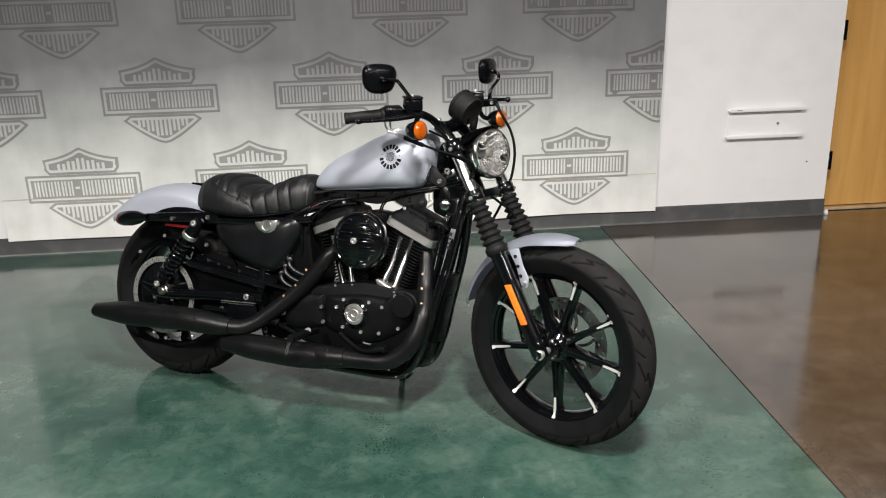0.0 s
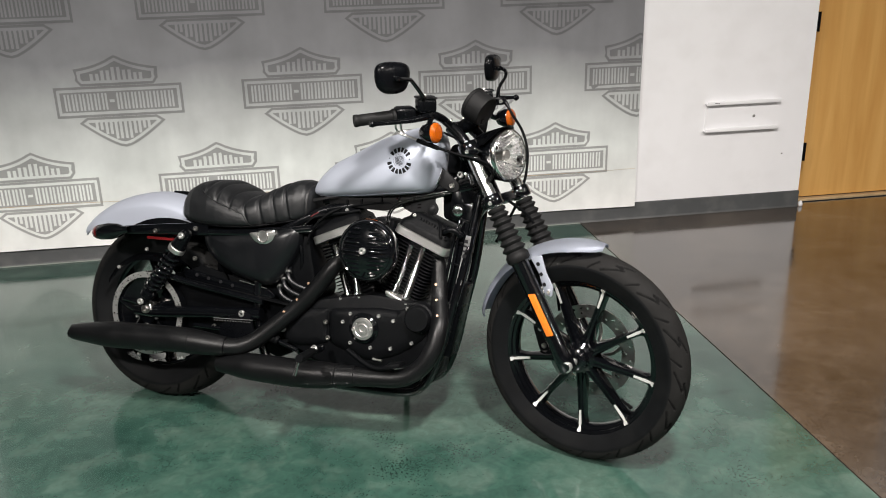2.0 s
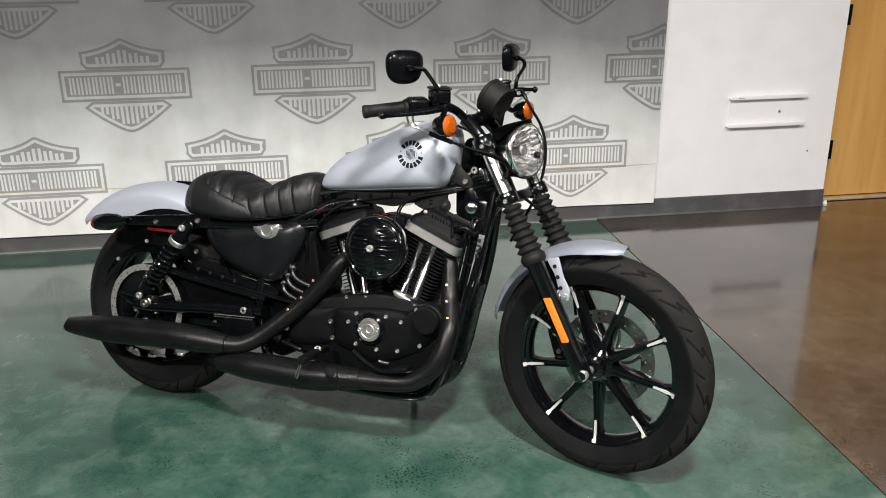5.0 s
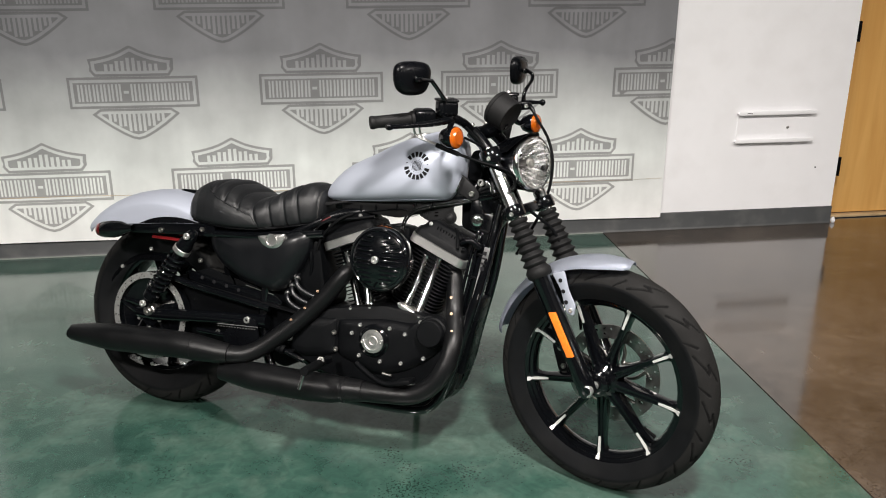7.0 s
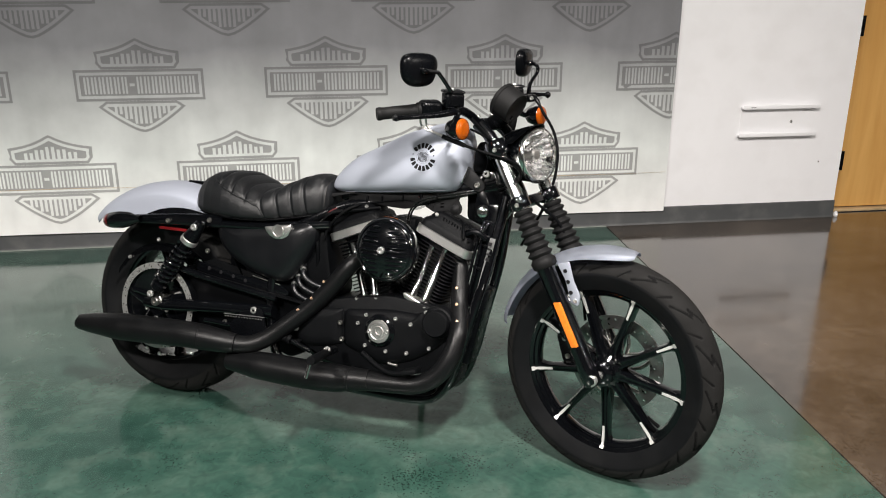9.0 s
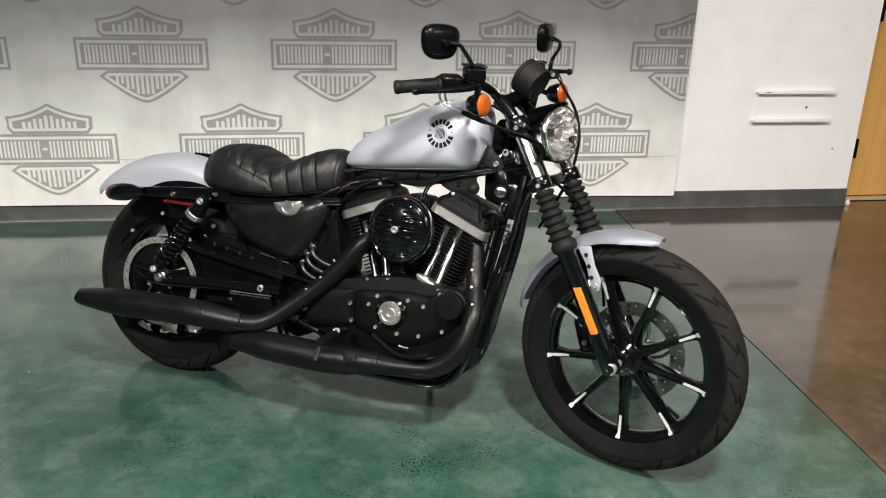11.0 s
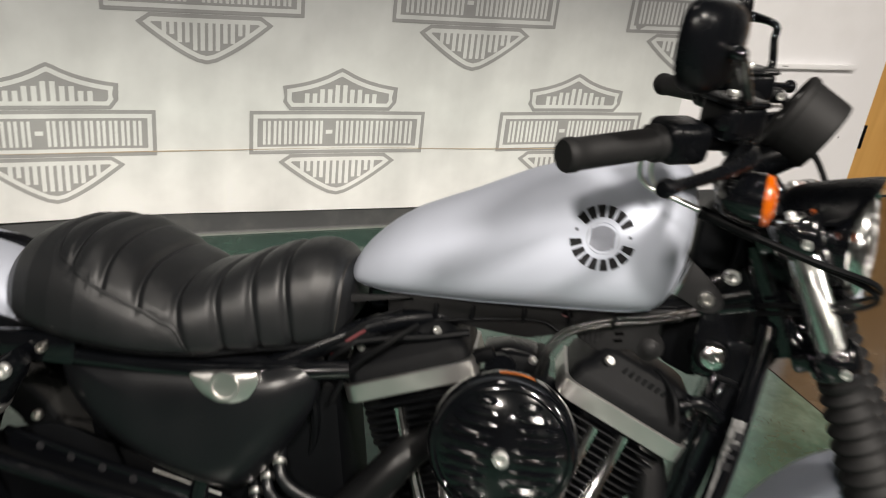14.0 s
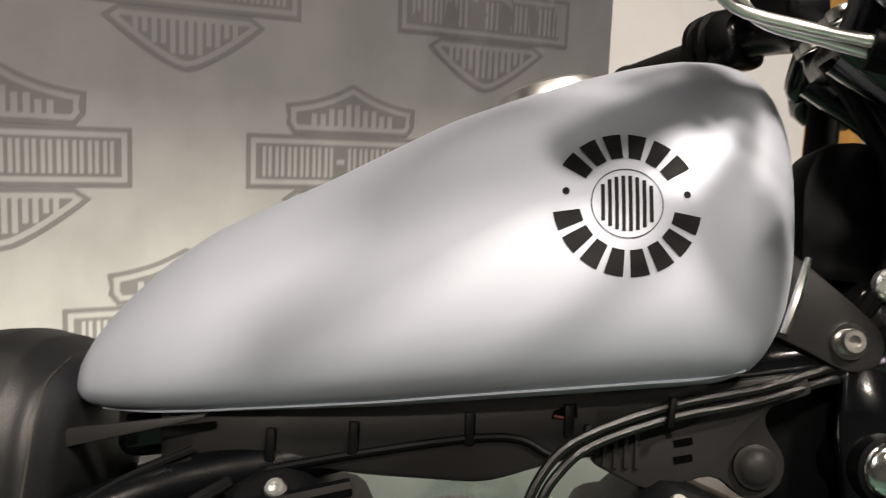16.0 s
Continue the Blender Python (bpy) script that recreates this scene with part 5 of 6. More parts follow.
fin_bm = stack([(-0.0018, 0.075, 0.066, 0.026), (0.0, 0.0765, 0.0675, 0.027), (0.0018, 0.075, 0.066, 0.026)], Matrix.Identity(4))
bmesh.ops.recalc_face_normals(fin_bm, faces=fin_bm.faces)
FIN = bpy.data.meshes.new("cooling_fin")
fin_bm.to_mesh(FIN)
fin_bm.free()
FIN.materials.append(PLASTIC_BLACK)
for side in (1, -1):
    u, v = cyl_frame(side)
    M = Matrix.Translation(CRANK) @ Matrix((( v.x, 0, u.x, 0), (0, 1, 0, 0), (v.z, 0, u.z, 0), (0, 0, 0, 1)))
    cyl = part("cylinder", stack([(0.12, 0.06, 0.055, 0.03), (0.37, 0.06, 0.055, 0.03)], M), SATIN_BLACK, moto, "finned black cylinder")
    for k in range(17):
        f = new("cooling_fin", FIN)
        f.parent = cyl
        s = 1.0 if k < 11 else 1.06
        f.matrix_basis = M @ Matrix.Translation((0, 0, 0.172 + 0.0112 * k)) @ Matrix.Diagonal((s, s, 1, 1))
    part("rocker_band", stack([(0.366, 0.092, 0.075, 0.02), (0.368, 0.095, 0.078, 0.022), (0.392, 0.095, 0.078, 0.022), (0.394, 0.092, 0.075, 0.02)], M), BRUSHED, cyl, "polished metal rocker box band")
    rb = part("rocker_box", stack([(0.394, 0.091, 0.074, 0.02), (0.41, 0.09, 0.073, 0.022), (0.417, 0.086, 0.069, 0.022), (0.424, 0.078, 0.063, 0.024), (0.447, 0.07, 0.052, 0.024), (0.453, 0.062, 0.044, 0.024)], M), WRINKLE_BLACK, cyl, "wrinkle-black rocker cover", angle=35)
    rib = bmesh.new()
    for k in range(7):
        b = box((0.0035, 0.0025, 0.02), (-0.03 + 0.01 * k, -0.0585, 0.4355), 0.0015, rot=(24, 0, 0))
        bmesh.ops.transform(b, matrix=M, verts=b.verts)
        me = bpy.data.meshes.new("tmp")
        b.to_mesh(me)
        b.free()
        rib.from_mesh(me)
        bpy.data.meshes.remove(me)
    part("rocker_rib", rib, SATIN_BLACK, rb)
    for du in (-0.055, 0.055):
        bolt(rb, M @ Vector((du, -0.059, 0.438)), M.to_3x3() @ Vector((0, -0.75, 0.65)), BOLT)
    base = [(0.907, 0.474), (0.946, 0.456)] if side > 0 else [(0.748, 0.446), (0.782, 0.452)]
    tops = [(0.9572, 0.634), (0.9985, 0.628)] if side > 0 else [(0.69, 0.61), (0.748, 0.625)]
    for (x0, z0), (x1, z1) in zip(base, tops):
        p, q = Vector((x0, -0.066, z0)), Vector((x1, -0.062, z1))
        d = (q - p)
        part("pushrod_tube", lathe([(-0.004, 0.0), (-0.004, 0.0145), (0.012, 0.0145), (0.016, 0.0118), (d.length * 0.55, 0.0118), (d.length * 0.56, 0.0104), (d.length, 0.0104)], p, d, 20), CHROME, cyl, "chrome pushrod tube")
    cx, cz = (base[0][0] + base[1][0]) / 2, (base[0][1] + base[1][1]) / 2
    tilt = math.degrees(math.atan2(base[1][1] - base[0][1], base[1][0] - base[0][0]))
    tb = box((0.078, 0.05, 0.016), (0, 0, 0), 0.003)
    bmesh.ops.transform(tb, matrix=pose(cx, -0.07, cz - 0.006, 0, -tilt, 0), verts=tb.verts)
    block = part("tappet_block", tb, BRUSHED, cyl, "bright metal tappet block")
    part("tappet_base", stack([(-0.075, 0.03, 0.028, 0.008), (-0.016, 0.034, 0.026, 0.008)], pose(cx, -0.068, cz, 0, 12 * side, 0)), SATIN_BLACK, cyl)
    for dx in (-0.033, 0.033):
        bolt(block, (cx + dx, -0.093, cz - 0.004 + dx * math.tan(radians(tilt))), (0, -0.5, 0.85), BOLT)

# ---- air cleaner ----
AC = (0.839, -0.108, 0.6115)
air = part("air_cleaner", lathe([(-0.02, 0.04), (-0.02, 0.088), (0.0, 0.096), (0.015, 0.099), (0.028, 0.0988), (0.038, 0.096), (0.046, 0.0905), (0.0475, 0.0865), (0.0455, 0.084), (0.052, 0.074), (0.06, 0.05), (0.065, 0.02), (0.066, 0)], AC, (0, -1, 0), 64), GLOSS_BLACK, moto, "gloss black round air cleaner with horizontal louvres", angle=45)
for k in range(11):
    z = -0.069 + 0.0138 * k
    hw = math.sqrt(0.0825 ** 2 - z * z) - 0.003
    for x0, x1 in ((-hw, -0.012), (0.012, hw)):
        if x1 - x0 < 0.012:
            continue
        slat = bmesh.new()
        rows = []
        lean = 0.0011 * math.sin(k * 2.7 + (4.1 if x0 > 0 else 0.6))
        for j in range(9):
            x = x0 + (x1 - x0) * j / 8
            r = math.hypot(x, z)
            y = interp(r, [0, 0.02, 0.05, 0.074, 0.084], [0.066, 0.065, 0.06, 0.052, 0.046])
            e = min(1.0, 4.0 * min(j, 8 - j) / 8 + 0.15)
            rows.append([slat.verts.new((AC[0] + x, AC[1] - y + (dy + lean * (1 if dz > 0 else -1)) * e, AC[2] + z + dz * e)) for dy, dz in ((0.004, 0.0052), (-0.0012, 0.0046), (-0.0052, -0.0008), (-0.0046, -0.0026), (0.001, -0.0035), (0.004, -0.0035))])
        for p, q in zip(rows, rows[1:]):
            for j in range(6):
                slat.faces.new((p[j], p[(j + 1) % 6], q[(j + 1) % 6], q[j]))
        slat.faces.new(rows[0])
        slat.faces.new(rows[-1][::-1])
        part("louvre", slat, LOUVRE_BLACK, air, angle=40)
bolt(air, (AC[0], AC[1] - 0.066, AC[2] + 0.002), mesh=BOLT_BIG, name="centre_bolt")
arc = bmesh.new()
rows = []
for k in range(13):
    a = radians(101 - 27 * k / 12)
    rows.append([arc.verts.new((AC[0] + r * math.cos(a), y, AC[2] + r * math.sin(a))) for r, y in ((0.0994, AC[1] - 0.017), (0.0994, AC[1] - 0.0255))])
for p, q in zip(rows, rows[1:]):
    arc.faces.new((p[0], p[1], q[1], q[0]))
bmesh.ops.solidify(arc, geom=list(arc.faces), thickness=-0.0006)
part("warning_label", arc, ORANGE_LABEL, air, "small orange warning label")
part("intake_neck", tube([(0.845, -0.1, 0.6), (0.845, -0.05, 0.6), (0.845, 0.0, 0.6)], 0.045, 20, 3), SATIN_BLACK, moto)

# ---- exhaust ----
fp = [(1.012, -0.02, 0.615), (1.04, -0.034, 0.585), (1.051, -0.047, 0.53), (1.06, -0.066, 0.475), (1.076, -0.099, 0.427), (1.084, -0.129, 0.384), (1.074, -0.148, 0.322), (1.042, -0.155, 0.267), (0.984, -0.16, 0.228), (0.9, -0.163, 0.2165), (0.81, -0.165, 0.211)]
front_pipe = part("front_exhaust_pipe", tube(fp, [0.022, 0.024, 0.026, 0.0265, 0.027, 0.0275, 0.028, 0.028, 0.028, 0.029, 0.031], 24, 6), EXHAUST_BLACK, moto, "matt black front exhaust pipe")
for x, y, z in ((1.0505, -0.076, 0.517), (1.0625, -0.098, 0.472), (1.079, -0.129, 0.428)):
    bolt(front_pipe, (x, y, z), (0.05, -0.93, 0.3), SCREW_COPPER, name="shield_screw")
lm = [(0.83, -0.166, 0.214), (0.76, -0.168, 0.207), (0.72, -0.17, 0.203), (0.62, -0.172, 0.197), (0.46, -0.175, 0.197), (0.38, -0.176, 0.196), (0.333, -0.176, 0.194)]
lower_muffler = part("lower_muffler", tube(lm, [0.032, 0.038, 0.043, 0.0455, 0.0445, 0.036, 0.029], 28, 6), EXHAUST_BLACK, moto, "matt black lower muffler")
part("muffler_seam", lathe([(-0.003, 0.036), (0, 0.04), (0.004, 0.04), (0.007, 0.036)], (0.765, -0.168, 0.2075), (1, 0, 0.05), 28), EXHAUST_BLACK, lower_muffler)
up = [(0.74, -0.06, 0.57), (0.712, -0.09, 0.553), (0.686, -0.1, 0.519), (0.648, -0.105, 0.468), (0.586, -0.118, 0.398), (0.51, -0.14, 0.328), (0.457, -0.158, 0.283), (0.41, -0.175, 0.26), (0.36, -0.188, 0.256), (0.32, -0.195, 0.257)]
upper_pipe = part("rear_exhaust_pipe", tube(up, [0.022, 0.025, 0.027, 0.0275, 0.0275, 0.0275, 0.0275, 0.028, 0.029, 0.031], 24, 6), EXHAUST_BLACK, moto, "matt black rear exhaust pipe")
for x, y, z in ((0.634, -0.133, 0.487), (0.597, -0.139, 0.43), (0.556, -0.147, 0.388)):
    bolt(upper_pipe, (x, y, z), (0.25, -0.93, 0.2), SCREW_COPPER, name="shield_screw")
um = [(0.365, -0.19, 0.2575), (0.33, -0.197, 0.259), (0.26, -0.205, 0.2625), (0.2, -0.21, 0.264), (0.05, -0.216, 0.257), (-0.07, -0.22, 0.2515), (-0.17, -0.223, 0.2465), (-0.222, -0.226, 0.244), (-0.226, -0.226, 0.244)]
upper_muffler = part("upper_muffler", tube(um, [0.031, 0.035, 0.041, 0.0425, 0.0445, 0.0445, 0.0345, 0.0272, 0.0255], 28, 6), EXHAUST_BLACK, moto, "matt black tapered upper muffler")
part("muffler_seam", lathe([(-0.003, 0.039), (0, 0.0425), (0.005, 0.0425), (0.008, 0.039)], (0.245, -0.2065, 0.263), (1, 0.06, -0.02), 28), EXHAUST_BLACK, upper_muffler)
part("muffler_mouth", lathe([(0.0, 0.0245), (-0.0015, 0.021), (0.03, 0.02), (0.03, 0)], (-0.2275, -0.226, 0.2439), (1, 0.03, 0.03), 20), DECAL_BLACK, upper_muffler)
for k, (x, z) in enumerate(((0.2, 0.2), (0.02, 0.19))):
    bolt(upper_muffler, (x, -0.19, z), (0, -0.6, -0.8), BOLT)
part("exhaust_bracket", prism(round_poly([(0.3, 0.3), (0.34, 0.35), (0.42, 0.37), (0.44, 0.3), (0.4, 0.22), (0.34, 0.22)], 0.015), -0.14, -0.132, 0.002), SATIN_BLACK, moto)

# ---- side cover and battery box ----
side_poly = round_poly([(0.214, 0.622), (0.4, 0.646), (0.56, 0.664), (0.58, 0.655), (0.582, 0.612), (0.56, 0.56), (0.527, 0.505), (0.499, 0.47), (0.478, 0.4605), (0.45, 0.459), (0.37, 0.475), (0.3, 0.502), (0.244, 0.54), (0.219, 0.582)], [0.012, 0.01, 0.015, 0.02, 0.03, 0.05, 0.05, 0.02, 0.015, 0.03, 0.06, 0.06, 0.04, 0.02], 5)
cover = part("side_cover", pillow(side_poly, -0.104, 0.034, 9, 0.05, 6.0), COVER_BLACK, moto, "satin black oil tank side cover", angle=70)
badge = part("cover_badge", pillow(round_poly([(0.412, 0.634), (0.46, 0.643), (0.509, 0.651), (0.508, 0.633), (0.498, 0.613), (0.478, 0.602), (0.454, 0.6), (0.433, 0.609), (0.42, 0.621)], 0.006, 3), -0.1375, 0.004, 3, 0.012, 5.0), BRUSHED, cover, "small bare metal shield badge", angle=50)
part("badge_ring", lathe([(0.0, 0.021), (0.0035, 0.02), (0.0035, 0.0165), (0.0005, 0.0155), (0.0005, 0)], (0.465, -0.141, 0.626), (0, -1, 0), 28), BRUSHED, badge)
part("battery_box", box((0.33, 0.17, 0.2), (0.4, 0.02, 0.55), 0.02), PLASTIC_BLACK, moto)
part("tail_frame", tube([(0.62, -0.09, 0.66), (0.45, -0.115, 0.635), (0.25, -0.12, 0.622), (0.1, -0.11, 0.61)], 0.014, 12, 5), GLOSS_BLACK, moto)
part("tail_frame", tube([(0.62, 0.09, 0.66), (0.45, 0.115, 0.635), (0.25, 0.12, 0.622), (0.1, 0.11, 0.61)], 0.014, 12, 5), GLOSS_BLACK, moto)
part("inner_fender", prism(round_poly([(0.36, 0.6), (0.6, 0.64), (0.64, 0.44), (0.56, 0.3), (0.4, 0.28), (0.4, 0.42), (0.37, 0.52)], 0.02), -0.08, 0.07, 0.01, back=True), PLASTIC_BLACK, moto)

# ---- frame ----
for side in (-1, 1):
    part("down_tube", tube([(1.165, 0.02 * side, 0.8), (1.155, 0.035 * side, 0.72), (1.135, 0.06 * side, 0.58), (1.1, 0.075 * side, 0.42), (1.075, 0.085 * side, 0.3), (1.035, 0.095 * side, 0.2), (0.97, 0.1 * side, 0.165), (0.8, 0.105 * side, 0.16), (0.6, 0.105 * side, 0.165), (0.48, 0.1 * side, 0.2), (0.44, 0.1 * side, 0.3), (0.43, 0.1 * side, 0.45), (0.47, 0.1 * side, 0.62)], 0.0155, 14, 5), GLOSS_BLACK, moto)
    part("top_tube", tube([(1.13, 0.02 * side, 0.84), (1.0, 0.014 * side, 0.795), (0.84, 0.02 * side, 0.765), (0.723, 0.03 * side, 0.738), (0.647, 0.055 * side, 0.72), (0.57, 0.078 * side, 0.682), (0.5, 0.09 * side, 0.64)], 0.0145, 14, 5), SATIN_BLACK, moto)
# wiring duct and lines behind the down tubes
duct = part("wiring_duct", prism(round_poly([(1.112, 0.775), (1.15, 0.775), (1.146, 0.69), (1.128, 0.58), (1.1, 0.45), (1.068, 0.46), (1.083, 0.56), (1.097, 0.665), (1.108, 0.72)], 0.008), -0.035, 0.035, 0.006, back=True), GLOSS_BLACK, moto, "gloss black wiring duct")
for k in range(3):
    part("duct_clip", box((0.03, 0.006, 0.008), (1.122 - 0.014 * k, -0.0365, 0.72 - 0.07 * k), 0.002, rot=(0, 12, 0)), PLASTIC_BLACK, duct)
for o in (0.0, 0.013):
    part("breather_line", tube([(1.107 + o, -0.028, 0.725), (1.101 + o, -0.04, 0.7), (1.09 + o, -0.044, 0.65), (1.078 + o, -0.046, 0.57), (1.062 + o, -0.046, 0.47)], 0.005, 10, 5), GLOSS_BLACK, moto)
neck = part("steering_neck", tube([(1.205, 0, 0.77), (1.165, 0, 0.845), (1.13, 0, 0.91)], 0.034, 24, 3), GLOSS_BLACK, moto)
part("neck_gusset", prism(round_poly([(1.08, 0.83), (1.14, 0.9), (1.19, 0.78), (1.15, 0.7), (1.12, 0.72)], 0.012), -0.028, 0.028, 0.006, back=True), GLOSS_BLACK, neck)
bolt(neck, (1.1, -0.034, 0.862), mesh=BOLT_BIG)
reg = part("regulator", box((0.035, 0.09, 0.24), (1.1, 0.0, 0.4), 0.006, rot=(0, 10, 0)), SATIN_BLACK, moto)
for k in range(12):
    part("regulator_fin", box((0.02, 0.088, 0.005), (1.124 - 0.0033 * k, 0, 0.505 - 0.0185 * k), 0.001, rot=(0, 10, 0)), SATIN_BLACK, reg, smooth=False)
lab = box((0.0175, 0.002, 0.155), (1.1345, -0.0695, 0.6), 0.0005, rot=(-7, 7.5, 0))
label = part("serial_label", lab, WORN_LABEL, moto, "pale serial label on the down tube", smooth=False)
for k in range(9):
    part("print_bar", box((0.012, 0.0006, 0.006 if k % 3 else 0.011), (1.1425 - 0.002 * k, -0.0782 + 0.002 * k, 0.66 - 0.0155 * k), 0, rot=(-7, 7.5, 0)), DECAL_BLACK, label, smooth=False)

# wiring trough, brackets, ignition under the tank
trough = part("wiring_trough", prism(round_poly([(0.65, 0.772), (0.75, 0.784), (0.93, 0.798), (0.99, 0.802), (0.985, 0.77), (0.93, 0.752), (0.895, 0.746), (0.85, 0.7315), (0.78, 0.7335), (0.745, 0.7365), (0.672, 0.713), (0.655, 0.716)], 0.012, 3), -0.042, -0.026, 0.004), TROUGH_GREY, moto, "black plastic wiring trough")
for x in (0.72, 0.77, 0.84, 0.9):
    part("clip", box((0.006, 0.006, 0.02), (x, -0.044, 0.75 + 0.12 * (x - 0.72)), 0.0012), PLASTIC_BLACK, trough)
part("fine_ridge", tube([(0.66, -0.043, 0.722), (0.78, -0.044, 0.748), (0.86, -0.044, 0.76), (0.89, -0.043, 0.75)], 0.0025, 8, 5), PLASTIC_BLACK, trough)
plate = part("coil_bracket", prism(round_poly([(0.915, 0.782), (1.0, 0.799), (1.045, 0.806), (1.05, 0.793), (1.022, 0.784), (1.02, 0.772), (1.034, 0.755), (1.03, 0.735), (1.01, 0.725), (0.99, 0.743), (0.96, 0.733), (0.945, 0.732), (0.915, 0.746)], [0.004, 0.01, 0.005, 0.005, 0.008, 0.008, 0.012, 0.015, 0.015, 0.01, 0.008, 0.006, 0.004], 3), -0.042, -0.034, 0.002), GREY_PLASTIC, moto, "charcoal plastic coil bracket")
part("rubber_button", lathe([(0.0, 0.0135), (0.004, 0.0135), (0.005, 0.0115), (0.006, 0.0105), (0.009, 0.007), (0.0105, 0)], (1.013, -0.042, 0.7484), (0, -1, 0), 32), GREY_PLASTIC, plate)
for z in (0.761, 0.751):
    part("slot", box((0.0115, 0.001, 0.0042), (0.97, -0.0424, z), 0, rot=(0, -12, 0)), HOLLOW, plate, smooth=False)
for k in range(4):
    part("ridge", box((0.003, 0.003, 0.026), (0.922 + 0.0065 * k, -0.0435, 0.757), 0.001), GREY_PLASTIC, plate)
tank_br = part("tank_bracket", prism(round_poly([(1.022, 0.872), (1.04, 0.88), (1.075, 0.852), (1.098, 0.832), (1.096, 0.812), (1.075, 0.805), (1.05, 0.818), (1.018, 0.832)], [0.004, 0.004, 0.01, 0.014, 0.014, 0.012, 0.008, 0.004], 4), -0.036, -0.03, 0.0015), GREY_PLASTIC, moto, "charcoal tank mounting bracket")
part("washer", lathe([(0.0, 0.012), (0.0025, 0.0115), (0.0025, 0.006)], (1.074, -0.036, 0.826), (0, -1, 0), 24), CHROME, tank_br)
bolt(tank_br, (1.074, -0.038, 0.826), mesh=BOLT_DULL)
part("tank_edge_trim", tube([(1.044, -0.048, 0.876), (1.036, -0.05, 0.85), (1.028, -0.05, 0.829)], [0.0022, 0.0034, 0.0026], 8, 3), CHROME, tank_br)
ign = part("ignition_switch", lathe([(-0.05, 0.016), (-0.05, 0.02), (0.0, 0.022), (0.008, 0.021), (0.009, 0.018)], (1.097, -0.03, 0.748), (0.12, -1, 0), 28), PLASTIC_BLACK, moto, "black ignition switch with a bright key face")
part("key_face", lathe([(0.006, 0.0185), (0.011, 0.017), (0.013, 0.014), (0.0135, 0.006), (0.01, 0.004), (0.01, 0)], (1.097, -0.03, 0.748), (0.12, -1, 0), 28), CHROME, ign, "bright key face")
part("switch_bracket", prism(round_poly([(1.075, 0.815), (1.1, 0.81), (1.12, 0.76), (1.11, 0.715), (1.075, 0.72), (1.07, 0.77)], 0.008), -0.03, -0.024, 0.0015), GLOSS_BLACK, ign)
# breather and engine top hardware
part("horn_bracket", tube([(1.06, -0.06, 0.68), (1.09, -0.06, 0.69), (1.12, -0.05, 0.67)], 0.01, 10, 4), SATIN_BLACK, moto)
for x, z in ((1.075, 0.665), (1.068, 0.7)):
    bolt(moto, (x, -0.075, z), (0.3, -0.9, 0.2), BOLT_SMALL, name="head_bolt")
part("spark_plug_lead", tube([(1.03, -0.03, 0.715), (1.045, -0.05, 0.705), (1.055, -0.07, 0.69), (1.06, -0.08, 0.665)], 0.0045, 8, 5), RUBBER_PART, moto)
# oil lines between the side cover and the exhaust
for k in range(3):
    dx, dz = -0.015 * k, -0.026 * k
    part("oil_line", tube([(0.532 + dx, -0.065, 0.53 + dz), (0.54 + dx, -0.1, 0.505 + dz), (0.556 + dx, -0.107, 0.483 + dz), (0.597 + dx, -0.1, 0.463 + dz), (0.64 + dx, -0.08, 0.455 + dz)], 0.0085, 10, 5), COVER_BLACK, moto)
    part("hose_clamp", lathe([(-0.004, 0.0092), (-0.003, 0.0104), (0.003, 0.0104), (0.004, 0.0092)], (0.5385 + dx, -0.095, 0.509 + dz), (0.3, -0.7, -0.65), 16), BRUSHED, moto)
part("rear_linkage", tube([(0.2, -0.13, 0.3), (0.33, -0.132, 0.3), (0.44, -0.13, 0.305), (0.6, -0.13, 0.26)], 0.008, 10, 4), GLOSS_BLACK, moto)
part("boot", lathe([(0.008 * k, 0.012 + 0.004 * (k % 2)) for k in range(9)], (0.47, -0.135, 0.3), (1, 0, -0.25), 16), RUBBER_PART, moto, "small ribbed rubber boot")
bolt(moto, (0.536, -0.115, 0.3238), mesh=BOLT_BIG, name="pivot_bolt")
bolt(moto, (0.28, -0.13, 0.305), mesh=BOLT_DULL, name="link_bolt")
bolt(moto, (0.2, -0.13, 0.53), mesh=BOLT_DULL, name="frame_bolt")
# foot peg, brake pedal, side stand
peg = part("foot_peg", tube([(0.698, -0.16, 0.287), (0.702, -0.214, 0.289), (0.706, -0.238, 0.29), (0.724, -0.34, 0.297), (0.727, -0.355, 0.298)], [0.01, 0.01, 0.0135, 0.0135, 0.011], 16, 4), RUBBER_PART, moto, "black rubber foot peg with a steel feeler")
part("feeler", tube([(0.724, -0.35, 0.292), (0.722, -0.354, 0.278), (0.717, -0.36, 0.247)], [0.0055, 0.0045, 0.005], 10, 3), CHROME, peg, "bright steel lean feeler")
part("peg_mount", box((0.022, 0.06, 0.02), (0.699, -0.178, 0.287), 0.006), SATIN_BLACK, peg)
bolt(peg, (0.7, -0.207, 0.293), (0.1, -0.6, 0.75), BOLT_BIG)
part("brake_pedal", tube([(0.79, -0.15, 0.29), (0.85, -0.165, 0.262), (0.9, -0.175, 0.25), (0.96, -0.178, 0.262)], 0.0085, 10, 5), PLASTIC_BLACK, moto)
part("pedal_pad", box((0.05, 0.05, 0.014), (0.965, -0.18, 0.27), 0.004, rot=(0, -15, 0)), RUBBER_PART, moto)
part("oil_pump_line", tube([(0.862, -0.112, 0.262), (0.876, -0.114, 0.2605), (0.893, -0.114, 0.26)], [0.0045, 0.0035, 0.0045], 10, 5), DULL_STEEL, moto)
